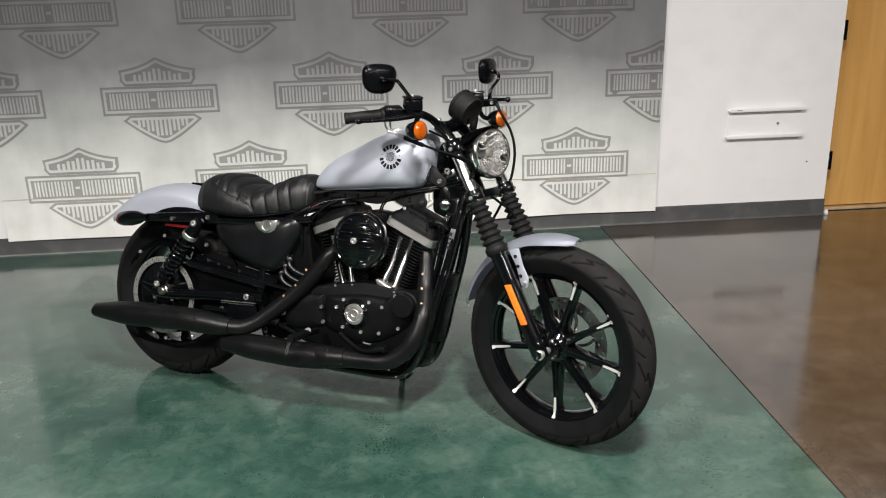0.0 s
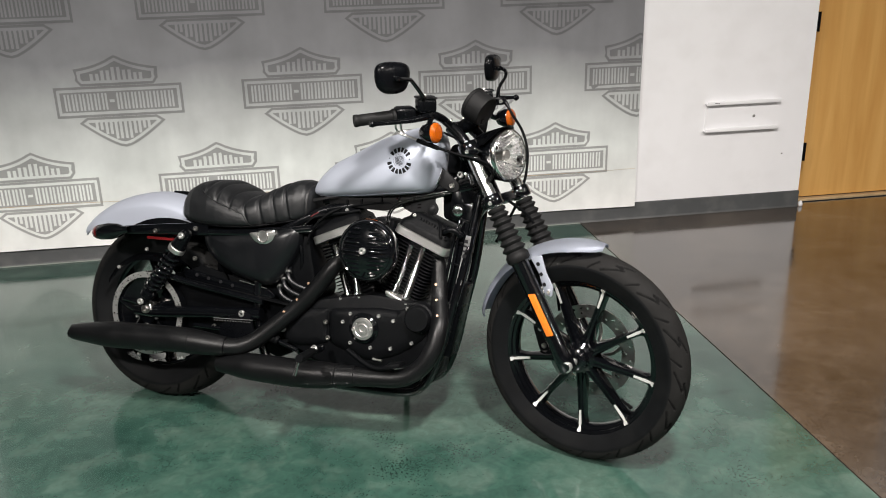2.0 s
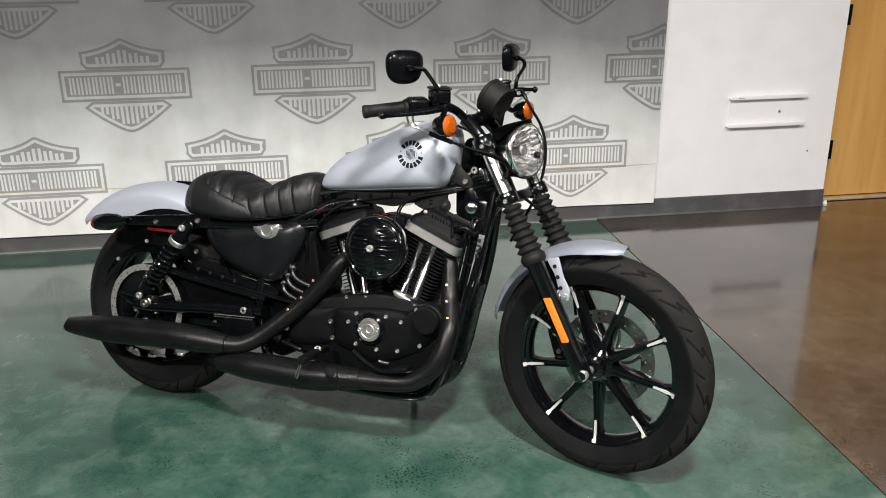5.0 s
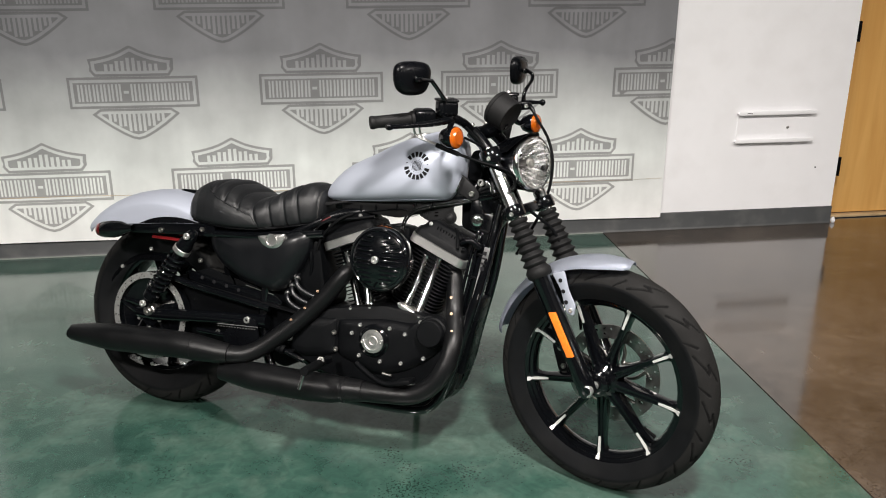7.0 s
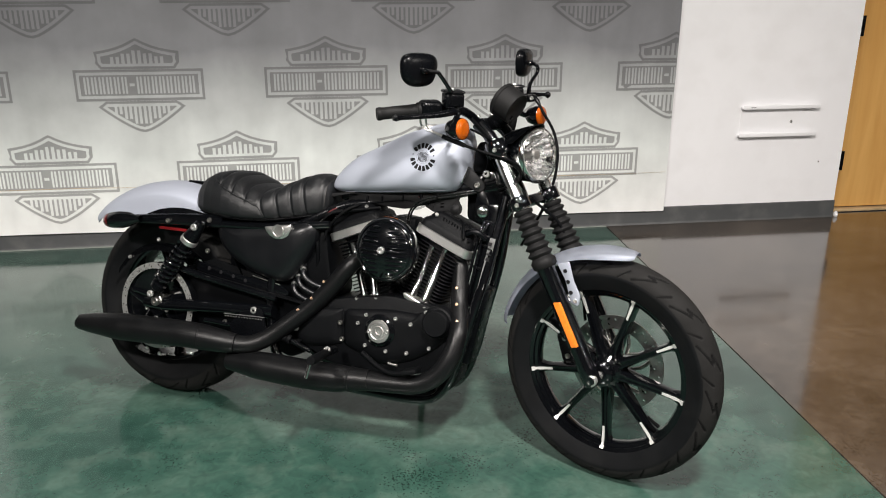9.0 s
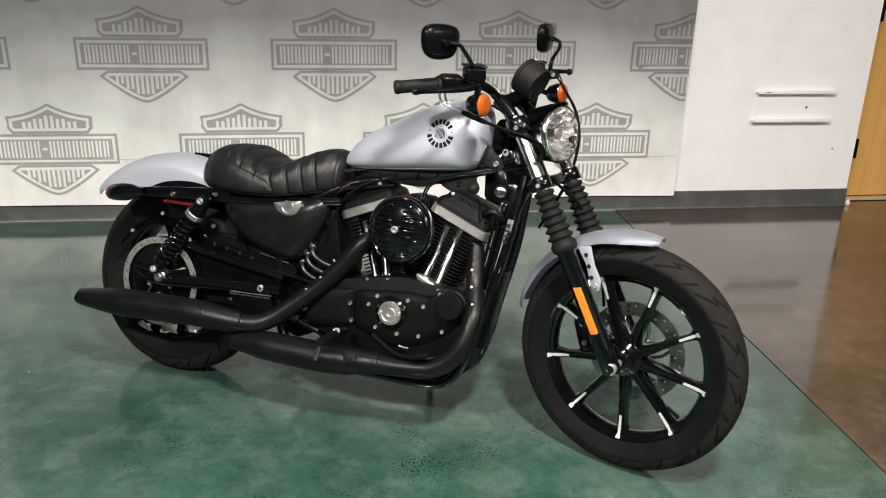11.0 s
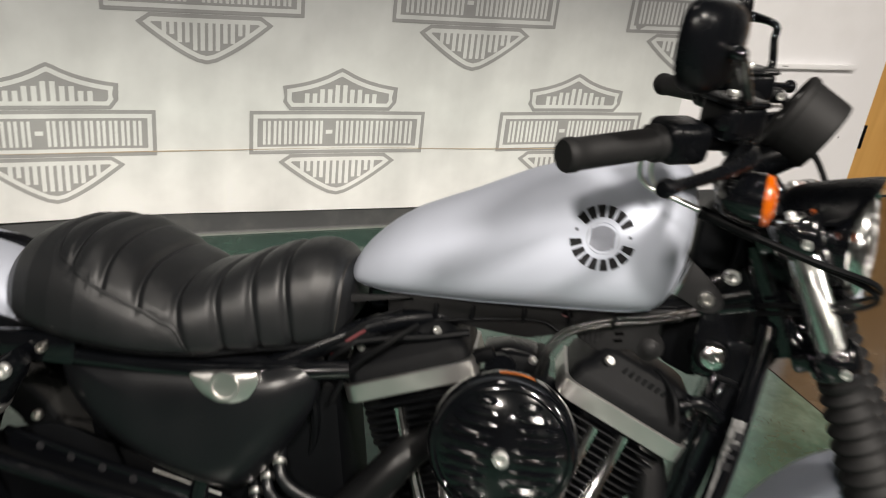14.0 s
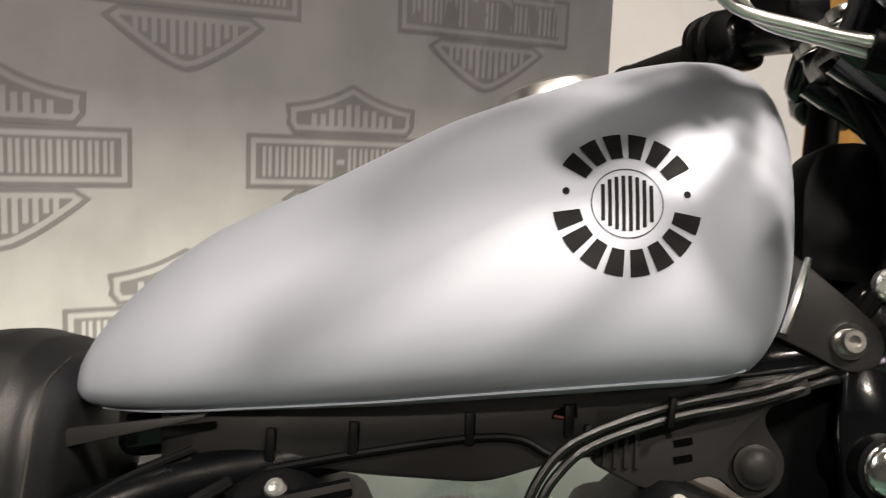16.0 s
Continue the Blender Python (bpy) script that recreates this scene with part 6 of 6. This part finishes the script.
stand = part("side_stand", tube([(0.88, 0.1, 0.165), (0.865, 0.17, 0.12), (0.845, 0.24, 0.075), (0.835, 0.268, 0.064)], 0.011, 10, 4), SATIN_BLACK, moto)
part("stand_foot", box((0.075, 0.045, 0.008), (0.83, 0.27, 0.0645), 0.003, rot=(13, 0, 0)), SATIN_BLACK, stand)
part("skid_plate", prism(round_poly([(0.94, 0.2), (1.02, 0.21), (1.045, 0.28), (1.07, 0.28), (1.055, 0.2), (1.0, 0.165), (0.94, 0.16)], 0.012), -0.06, 0.06, 0.006, back=True), SATIN_BLACK, moto)
part("backbone", prism(round_poly([(0.62, 0.79), (0.8, 0.8), (1.0, 0.82), (1.12, 0.88), (1.15, 0.82), (1.0, 0.778), (0.8, 0.758), (0.62, 0.735)], 0.015), -0.03, 0.03, 0.006, back=True), GLOSS_BLACK, moto)
liner = bmesh.new()
rows = []
for k in range(19):
    a = radians(20 + 108 * k / 18)
    rows.append([liner.verts.new((0.355 * math.cos(a), y, RA[2] + 0.355 * math.sin(a) - 0.03 * abs(y) / 0.09)) for y in (-0.095, -0.085, -0.03, 0.03, 0.085, 0.095)])
for p, q in zip(rows, rows[1:]):
    for j in range(5):
        liner.faces.new((p[j], p[j + 1], q[j + 1], q[j]))
bmesh.ops.solidify(liner, geom=list(liner.faces), thickness=0.003)
part("fender_liner", liner, PLASTIC_BLACK, moto)

# belt guard and inner plates between the swingarm and the side cover
guard = part("belt_guard", prism(round_poly([(0.13, 0.49), (0.3, 0.462), (0.47, 0.448), (0.5, 0.425), (0.47, 0.41), (0.3, 0.425), (0.14, 0.455)], 0.012), -0.106, -0.1, 0.002), GLOSS_BLACK, moto)
for x, z in ((0.19, 0.469), (0.237, 0.461), (0.285, 0.454), (0.332, 0.446)):
    part("hole", lathe([(-0.004, 0.0), (-0.004, 0.0062), (0.0006, 0.0062), (0.0008, 0)], (x, -0.106, z), (0, -1, 0), 14), DECAL_BLACK, guard)
# metal strip added to draw the highlight on the gloss guard's top edge
part("edge_highlight", tube([(0.36, -0.106, 0.466), (0.42, -0.106, 0.456), (0.463, -0.106, 0.449)], 0.0012, 6, 2), BRUSHED, guard, "thin highlight strip along the guard's top edge")
swing_label = part("swingarm_label", prism([(0.284, 0.335), (0.435, 0.344), (0.435, 0.346), (0.284, 0.337)], -0.1455, -0.144, 0.0), WORN_LABEL, moto, "pale printed strip on the swingarm", smooth=False)
for k in range(14):
    part("print_bar", box((0.005, 0.0006, 0.0024), (0.29 + 0.0104 * k, -0.146, 0.3295 + 0.00055 * k), 0), WORN_LABEL, swing_label, smooth=False)
part("gearbox_rear", prism(round_poly([(0.36, 0.4), (0.54, 0.41), (0.56, 0.24), (0.48, 0.2), (0.4, 0.23), (0.36, 0.3)], 0.02), -0.05, 0.09, 0.008, back=True), PLASTIC_BLACK, moto)

part("debris_shield", prism(round_poly([(0.06, 0.45), (0.2, 0.5), (0.4, 0.46), (0.42, 0.33), (0.3, 0.27), (0.12, 0.24), (0.075, 0.32)], 0.02), -0.088, -0.082, 0.002), PLASTIC_BLACK, moto)

# intake and dark hardware between the cylinder heads
part("intake_manifold", tube([(0.76, 0.0, 0.6), (0.8, -0.02, 0.635), (0.85, -0.03, 0.645), (0.9, -0.02, 0.635), (0.94, 0.0, 0.6)], [0.03, 0.034, 0.04, 0.034, 0.03], 16, 4), SATIN_BLACK, moto)
throttle = part("throttle_body", box((0.085, 0.08, 0.07), (0.845, 0.0, 0.672), 0.012), PLASTIC_BLACK, moto)
bolt(throttle, (0.862, -0.038, 0.7), (0.2, -0.6, 0.75), BOLT)
part("throttle_drum", lathe([(-0.006, 0.0), (-0.006, 0.022), (0.006, 0.022), (0.006, 0)], (0.82, -0.046, 0.684), (0, -1, 0), 20), SATIN_BLACK, throttle)
part("sensor_plug", box((0.03, 0.022, 0.018), (0.795, -0.045, 0.7), 0.004, rot=(0, -25, 0)), PLASTIC_BLACK, moto)
part("head_stay", prism(round_poly([(0.79, 0.7), (0.83, 0.712), (0.87, 0.708), (0.88, 0.69), (0.84, 0.682), (0.8, 0.68)], 0.01), -0.03, 0.03, 0.004, back=True), SATIN_BLACK, moto)

# dark harness covers round the neck
part("harness_cover", prism(round_poly([(1.035, 0.72), (1.03, 0.8), (1.045, 0.87), (1.07, 0.885), (1.105, 0.885), (1.135, 0.85), (1.13, 0.74), (1.09, 0.7)], 0.014), 0.006, 0.04, 0.006, back=True), PLASTIC_BLACK, moto)

part("harness_cover", prism(round_poly([(1.05, 0.865), (1.052, 0.93), (1.064, 0.955), (1.1, 0.958), (1.125, 0.92), (1.12, 0.86)], 0.012), -0.022, 0.022, 0.006, back=True), PLASTIC_BLACK, moto)

# ---- headlight, gauge, bars ----
HL = Vector((1.256, 0, 0.934))
HD = Vector((0.965, -0.15, 0.13)).normalized()
head = part("headlight", lathe([(-0.125, 0.0), (-0.122, 0.03), (-0.105, 0.056), (-0.07, 0.073), (-0.02, 0.079), (-0.008, 0.08), (-0.006, 0.075)], HL, HD, 48), GLOSS_BLACK, moto, "round headlight with a chrome rim and clear lens", m=FRONT)
part("chrome_rim", lathe([(-0.012, 0.0795), (-0.006, 0.083), (0.004, 0.0815), (0.009, 0.077), (0.008, 0.0735), (0.002, 0.072)], HL, HD, 48), CHROME, head, "chrome headlight rim", m=FRONT)
refl = bmesh.new()
lathe([(-0.075, 0.012), (-0.07, 0.03), (-0.05, 0.05), (-0.02, 0.066), (0.0, 0.0725)], HL, HD, 60, refl)
for i, v in enumerate(refl.verts):
    v.co += HD * 0.004 * math.sin(i * 2.4) * (1 if i >= 60 else 0)
part("reflector_bowl", refl, REFLECTOR_BRIGHT, head, "faceted bright reflector bowl", m=FRONT, angle=10)
part("bulb_shield", lathe([(-0.07, 0.01), (-0.03, 0.012), (-0.024, 0.016), (-0.018, 0.012), (-0.016, 0)], HL, HD, 20), DULL_STEEL, head, m=FRONT)
# black plug added to draw the dark spot near the bowl's far rim
part("bowl_dark_spot", lathe([(-0.02, 0.008), (0.0, 0.008), (0.002, 0.006), (0.002, 0.0)], HL + Vector((0.0, 0.054, -0.019)), HD, 16), RUBBER_PART, head, m=FRONT)
lens_ob = part("lens", lathe([(-0.001, 0.073), (0.007, 0.06), (0.013, 0.035), (0.015, 0.0), ], HL, HD, 40), GLASS, head, "clear glass lens", m=FRONT)
lens_ob.visible_shadow = False
visor = bmesh.new()
rows = []
for i in range(9):
    f = i / 8
    row = []
    for j in range(17):
        q = radians(-66 + 132 * j / 16)
        w, hgt = 0.06 + 0.0245 * f ** 0.7, 0.052 + 0.038 * f ** 0.6
        front = 0.115 - 0.045 * (abs(q) / 1.152) ** 2
        p = Vector((1.145 + front * f, w * math.sin(q), 0.934 - 0.006 * (1 - f) + hgt * math.cos(q)))
        row.append(visor.verts.new(p))
    rows.append(row)
for p, q in zip(rows, rows[1:]):
    for j in range(16):
        visor.faces.new((p[j], p[j + 1], q[j + 1], q[j]))
bmesh.ops.solidify(visor, geom=list(visor.faces), thickness=0.003)
part("headlight_visor", visor, SATIN_BLACK, moto, "satin black headlight eyebrow", m=FRONT, angle=60)

GP = Vector((1.149, 0, 1.075))
GD = Vector((-0.88, 0, 0.47)).normalized()
gauge = part("speedometer", lathe([(h * 0.95, r * 0.95) for h, r in [(-0.033, 0.0), (-0.034, 0.044), (-0.0355, 0.046), (-0.035, 0.049), (-0.032, 0.0505), (-0.028, 0.051), (0.012, 0.052), (0.0155, 0.0525), (0.017, 0.0545), (0.026, 0.0545), (0.03, 0.05), (0.027, 0.047)]], GP, GD, 44), MATTE_BLACK, moto, "black round speedometer", m=FRONT)
part("dial_glass", lathe([(h * 0.95, r * 0.95) for h, r in [(0.0255, 0.0485), (0.027, 0.03), (0.0275, 0)]], GP, GD, 36), GLOSS_BLACK, gauge, m=FRONT)
part("gauge_bracket", tube([(1.095, 0, 1.012), (1.115, 0, 1.02), (1.14, 0, 1.035), (1.155, 0, 1.05)], [0.022, 0.024, 0.022, 0.018], 12, 4), SATIN_BLACK, gauge, m=FRONT)
for side in (-1, 1):
    riser = part("bar_riser", tube([fork_at(0.7, 0.05 * side) + Vector((-0.03, 0, 0)), fork_at(0.725, 0.05 * side) + Vector((-0.036, 0, 0)), Vector((1.08, 0.05 * side, 1.016))], [0.02, 0.0185, 0.021], 16, 3), GLOSS_BLACK, moto, m=FRONT)
    bolt(riser, Vector((1.072, 0.062 * side, 1.031)), -FD, BOLT_DULL, True)
    bolt(riser, Vector((1.072, 0.038 * side, 1.031)), -FD, BOLT_DULL, True)
bar_c = Vector((1.08, 0, 1.016))
for side in (-1, 1):
    def bp(x, y, z):
        return Vector((x, y * side, z))
    bar = part("handlebar", tube([bp(bar_c.x, 0.0, bar_c.z), bp(bar_c.x + 0.002, -0.05, bar_c.z + 0.002), bp(1.083, -0.1, 1.044), bp(1.072, -0.14, 1.06), bp(1.045, -0.18, 1.064), bp(0.99, -0.25, 1.061), bp(0.93, -0.324, 1.052)], 0.0125, 14, 6), SATIN_BLACK, moto, m=FRONT)
    a, b = bp(0.926, -0.328, 1.051), bp(1.005, -0.232, 1.0625)
    d = (b - a)
    ln = d.length
    part("grip", lathe([(0.0, 0.0), (0.0, 0.0165), (0.004, 0.0185), (0.012, 0.0185), (0.014, 0.0172), (0.03, 0.0172), (ln - 0.012, 0.0172), (ln - 0.008, 0.021), (ln, 0.021), (ln, 0.012)], a, d, 24), MATTE_BLACK, bar, "black rubber grip", m=FRONT)
    sw = box((0.05, 0.062, 0.046), (0, 0, 0), 0.012, seg=3)
    ang = math.degrees(math.atan2(d.y, d.x)) - 90
    bmesh.ops.transform(sw, matrix=Matrix.Translation(b + d.normalized() * 0.028) @ pose(0, 0, 0, 0, 6, ang), verts=sw.verts)
    house = part("switch_housing", sw, SATIN_BLACK, moto, m=FRONT)
    for k in range(2):
        part("switch", box((0.012, 0.016, 0.009), tuple(b + d.normalized() * (0.018 + 0.02 * k) + Vector((-0.026, 0, 0.008))), 0.003), PLASTIC_BLACK, house, m=FRONT)
    # master cylinder or clutch perch with its lid
    mc = b + d.normalized() * 0.082
    mbox = box((0.05, 0.056, 0.04), (0, 0, 0), 0.008, seg=3)
    bmesh.ops.transform(mbox, matrix=Matrix.Translation(mc + Vector((0.014, 0, 0.02))) @ pose(0, 0, 0, 0, 4, ang), verts=mbox.verts)
    perch = part("master_cylinder" if side > 0 else "clutch_perch", mbox, SATIN_BLACK, moto, m=FRONT)
    lid = box((0.054, 0.06, 0.008), (0, 0, 0), 0.004)
    bmesh.ops.transform(lid, matrix=Matrix.Translation(mc + Vector((0.014, 0, 0.042))) @ pose(0, 0, 0, 0, 4, ang), verts=lid.verts)
    part("lid", lid, SATIN_BLACK, perch, m=FRONT)
    part("sight_glass", lathe([(0, 0.009), (0.003, 0.009), (0.0035, 0.006), (0.0035, 0)], mc + Vector((0.008, -0.031 * side, 0.02)), (-0.3, -side, 0), 16), GLOSS_BLACK, perch, m=FRONT)
    bolt(perch, mc + Vector((0.01, 0, 0.046)), (0, 0, 1), BOLT, True)
    # lever
    if side > 0:
        part("lever", tube([(1.1, -0.19, 1.062), (1.1, -0.215, 1.06), (1.086, -0.26, 1.055), (1.067, -0.31, 1.053), (1.05, -0.352, 1.052), (1.044, -0.372, 1.052), (1.038, -0.382, 1.0525), (1.034, -0.39, 1.053)], [0.009, 0.01, 0.0085, 0.007, 0.0062, 0.0062, 0.0098, 0.007], 12, 5), SATIN_BLACK, perch, "black brake lever with a ball end", m=FRONT)
    else:
        clamp = part("clutch_clamp", box((0.066, 0.034, 0.022), (1.086, 0.215, 1.073), 0.006, rot=(0, -6, 8)), SATIN_BLACK, perch, m=FRONT)
        bolt(clamp, Vector((1.117, 0.197, 1.077)), (0, -1, 0), BOLT, True)
        part("cable_ferrule", tube([(1.108, 0.222, 1.082), (1.121, 0.219, 1.072), (1.133, 0.217, 1.057)], [0.006, 0.007, 0.0055], 10, 3), SATIN_BLACK, clamp, m=FRONT)
        part("lever", tube([(1.075, 0.21, 1.079), (1.098, 0.228, 1.084), (1.112, 0.252, 1.085), (1.122, 0.272, 1.0845), (1.126, 0.28, 1.084), (1.129, 0.287, 1.084)], [0.008, 0.0085, 0.0062, 0.006, 0.0105, 0.0075], 12, 5), SATIN_BLACK, perch, "black clutch lever with a ball end", m=FRONT)
    # mirror
    mcx = Vector((1.04, -0.291, 1.174)) if side > 0 else Vector((1.02, 0.3, 1.18))
    nrm = Vector((-0.94, 0.34, 0.05) if side > 0 else (-0.985, -0.17, 0.05)).normalized()
    mir = bmesh.new()
    up_ = Vector((0.05, 0, 1)).normalized()
    across = up_.cross(nrm).normalized()
    outline = smooth_poly([(-0.062, 0.022), (-0.045, 0.041), (0.0, 0.046), (0.045, 0.041), (0.06, 0.02), (0.054, -0.02), (0.03, -0.042), (-0.01, -0.046), (-0.045, -0.036), (-0.06, -0.008)], 4)
    rings = []
    for depth, f in ((0.004, 0.93), (0.005, 0.98), (0.0, 1.0), (-0.009, 0.97), (-0.017, 0.84), (-0.022, 0.55), (-0.024, 0.2)):
        rings.append([mir.verts.new(mcx + nrm * depth + across * (x * f * 0.93 * side) + up_ * (z * f * 0.98)) for x, z in outline])
    n = len(outline)
    for p, q in zip(rings, rings[1:]):
        for k in range(n):
            mir.faces.new((p[k], p[(k + 1) % n], q[(k + 1) % n], q[k]))
    mir.faces.new(rings[-1])
    mirror = part("mirror", mir, SATIN_BLACK, moto, "gloss black rear-view mirror", m=FRONT, angle=50)
    gl = bmesh.new()
    gl.faces.new([gl.verts.new(mcx + nrm * 0.0042 + across * (x * 0.865 * side) + up_ * (z * 0.911)) for x, z in outline])
    part("mirror_glass", gl, MIRROR_GLASS, mirror, "mirror glass", m=FRONT, smooth=False)
    knee = Vector((1.072, -0.234, 1.16)) if side > 0 else Vector((1.088, 0.278, 1.168))
    foot = mc + Vector((0.018, -0.024 * side, 0.01)) if side > 0 else Vector((1.09, 0.222, 1.083))
    drop = Vector((1.085, -0.2, 1.116)) if side > 0 else knee + Vector((0, 0.004 * side, -0.018))
    part("mirror_stem", tube([mcx - nrm * 0.024, mcx - nrm * 0.034, knee + (mcx - knee) * 0.3 + Vector((0.008, 0, 0.004)), knee, drop, foot + Vector((0.004, 0, 0.035)), foot], [0.009, 0.0075, 0.006, 0.006, 0.006, 0.0062, 0.008], 10, 5), GLOSS_BLACK, mirror, m=FRONT)
    # turn signal
    sc = Vector((1.128, 0.228, 1.021)) if side < 0 else Vector((1.119, -0.2, 1.014))
    sig = part("turn_signal", lathe([(-0.046, 0.0), (-0.044, 0.014), (-0.034, 0.024), (-0.012, 0.0305), (0.004, 0.0312), (0.006, 0.0285)], sc, (1, 0, 0.06), 28), GLOSS_BLACK, moto, "black turn signal with an amber lens", m=FRONT)
    part("amber_lens", lathe([(0.003, 0.0295), (0.0095, 0.0295), (0.0125, 0.0275), (0.0145, 0.0215), (0.015, 0.0205), (0.0165, 0.0195), (0.018, 0.012), (0.0185, 0.0)], sc, (1, 0, 0.06), 28), AMBER, sig, "amber lens", m=FRONT)
    part("signal_stem", tube([sc + Vector((-0.03, 0, 0)), sc + Vector((-0.045, 0.03 * side, 0.005)), mc + Vector((0.03, 0.01 * side, -0.01))], 0.0085, 10, 4), GLOSS_BLACK, sig, m=FRONT)

# ---- cables ----
def cable(name, pts, r=0.0042, mat=RUBBER_PART, front=True, label=""):
    return part(name, tube(pts, r, 8, 8), mat, moto, label, m=FRONT if front else None)


for k in range(2):
    o = 0.011 * k
    part("cable_elbow", tube([(0.99 + o, -0.212 + o, 1.05), (0.988 + o, -0.208 + o, 1.022), (1.0 + o, -0.204 + o, 1.006 - o * 0.3), (1.03 + o, -0.2 + o, 0.997 - o * 0.4), (1.066 + o * 0.3, -0.2 + o, 0.988 - o * 0.4)], 0.0031, 10, 6), BRUSHED, moto, "bright steel cable elbow", m=FRONT)
    part("cable_sleeve", tube([(1.06, -0.2 + o, 0.989 - o * 0.4), (1.09, -0.199 + o, 0.981 - o * 0.4), (1.125, -0.197 + o, 0.972 - o * 0.4)], 0.0066, 10, 3), RUBBER_PART, moto, m=FRONT)
    cable("throttle_cable", [(1.12, -0.197 + o, 0.973 - o * 0.4), (1.195, -0.19 + o, 0.955 - o * 0.5), (1.255, -0.165 + o, 0.938 - o), (1.268, -0.12, 0.91 - o), (1.23, -0.07, 0.87 - o), (1.15, -0.04, 0.835 - o)], 0.0036)
cable("brake_line", [(1.095, -0.11, 1.035), (1.115, -0.08, 1.0), (1.14, -0.06, 0.96), (1.19, -0.05, 0.88), (1.235, -0.03, 0.82), (1.27, 0.01, 0.78), (1.31, 0.06, 0.72), (1.37, 0.08, 0.58), (1.4, 0.075, 0.44)], 0.0045)
cable("clutch_cable", [(1.123, 0.218, 1.07), (1.154, 0.212, 1.03), (1.19, 0.202, 0.989), (1.214, 0.19, 0.947), (1.228, 0.175, 0.903), (1.233, 0.156, 0.853), (1.232, 0.14, 0.82), (1.215, 0.12, 0.75), (1.16, 0.09, 0.63)], 0.0046)
cable("bar_wiring", [(1.07, -0.03, 1.01), (1.09, -0.03, 0.98), (1.11, -0.03, 0.94), (1.11, -0.04, 0.88), (1.08, -0.04, 0.82)], 0.006)
cable("bar_wiring", [(1.07, 0.1, 1.045), (1.1, 0.06, 1.0), (1.13, 0.04, 0.95), (1.12, 0.04, 0.88)], 0.0065)
cable("signal_wire", [(1.12, -0.15, 1.01), (1.14, -0.1, 0.985), (1.15, -0.05, 0.96), (1.14, -0.02, 0.92)], 0.0035)
# twin braided lines along the bracket below the tank
for k in range(2):
    o = 0.0072 * k
    cable("braided_line", [(0.868 + o, -0.06, 0.69), (0.874 + o, -0.064, 0.725), (0.89 + o * 0.7, -0.062, 0.752 - o * 0.8), (0.915, -0.06, 0.768 - o), (0.961, -0.055, 0.784 - o), (1.012, -0.05, 0.795 - o), (1.057, -0.034, 0.807 - o), (1.09, -0.02, 0.815 - o), (1.14, -0.02, 0.83 - o)], 0.0031, HOSE_BRAID, False, "thin braided line")
for x, z in ((0.908, 0.764), (0.958, 0.782)):
    part("cable_tie", box((0.004, 0.008, 0.018), (x, -0.0585, z - 0.002), 0.0012, rot=(0, 8, 0)), PLASTIC_BLACK, moto)
cable("wiring_loom", [(0.56, -0.075, 0.66), (0.6, -0.085, 0.69), (0.65, -0.075, 0.705), (0.72, -0.065, 0.718), (0.77, -0.05, 0.728)], 0.0055, PLASTIC_BLACK, False)
cable("wiring_loom", [(0.55, -0.07, 0.64), (0.575, -0.085, 0.6), (0.58, -0.08, 0.55), (0.57, -0.07, 0.5)], 0.006, PLASTIC_BLACK, False)
part("slot", prism([(0.8895, 0.7715), (0.9055, 0.7735), (0.9045, 0.782), (0.891, 0.777)], -0.0428, -0.0415, 0), HOLLOW, trough, smooth=False)
cable("red_wire", [(0.891, -0.0432, 0.7735), (0.897, -0.0434, 0.7728), (0.902, -0.0432, 0.7735)], 0.0012, WIRE_RED, False, "short red wire")
for k in range(5):
    o = 0.006 * k
    cable("harness_wire", [(0.585 + o * 0.4, -0.085 + o * 0.5, 0.662 + o), (0.612, -0.09 + o * 0.4, 0.69 + o * 0.8), (0.64, -0.07 + o * 0.3, 0.708 + o * 0.9), (0.675, -0.05, 0.722 + o)], 0.0026, WIRE_RED if k == 2 else RUBBER_PART, False, "thin red wire" if k == 2 else "")
cable("spark_lead", [(0.7, -0.06, 0.73), (0.67, -0.09, 0.71), (0.62, -0.09, 0.66), (0.6, -0.09, 0.61)], 0.0042, RUBBER_PART, False)
part("seat_bracket", prism([(0.6, 0.745), (0.604, 0.757), (0.684, 0.7685), (0.684, 0.766)], -0.062, -0.056, 0.001), GREY_PLASTIC, moto, "dark tank mounting flange")

part("switch_boot", lathe([(0.0, 0.018), (0.004, 0.026), (0.012, 0.027), (0.016, 0.02), (0.02, 0.027), (0.028, 0.0275), (0.032, 0.021), (0.037, 0.026), (0.046, 0.025), (0.054, 0.018)], (1.002, 0.226, 1.07), (0.6, -0.78, 0.06), 24), RUBBER_PART, moto, "ribbed black rubber boot", m=FRONT)
part("clutch_hose", tube([(1.05, 0.17, 1.075), (1.075, 0.15, 1.078), (1.092, 0.13, 1.055), (1.096, 0.12, 1.01), (1.09, 0.1, 0.95), (1.085, 0.07, 0.89), (1.09, 0.04, 0.84)], 0.013, 12, 5), RUBBER_PART, moto, "thick black rubber hose", m=FRONT)
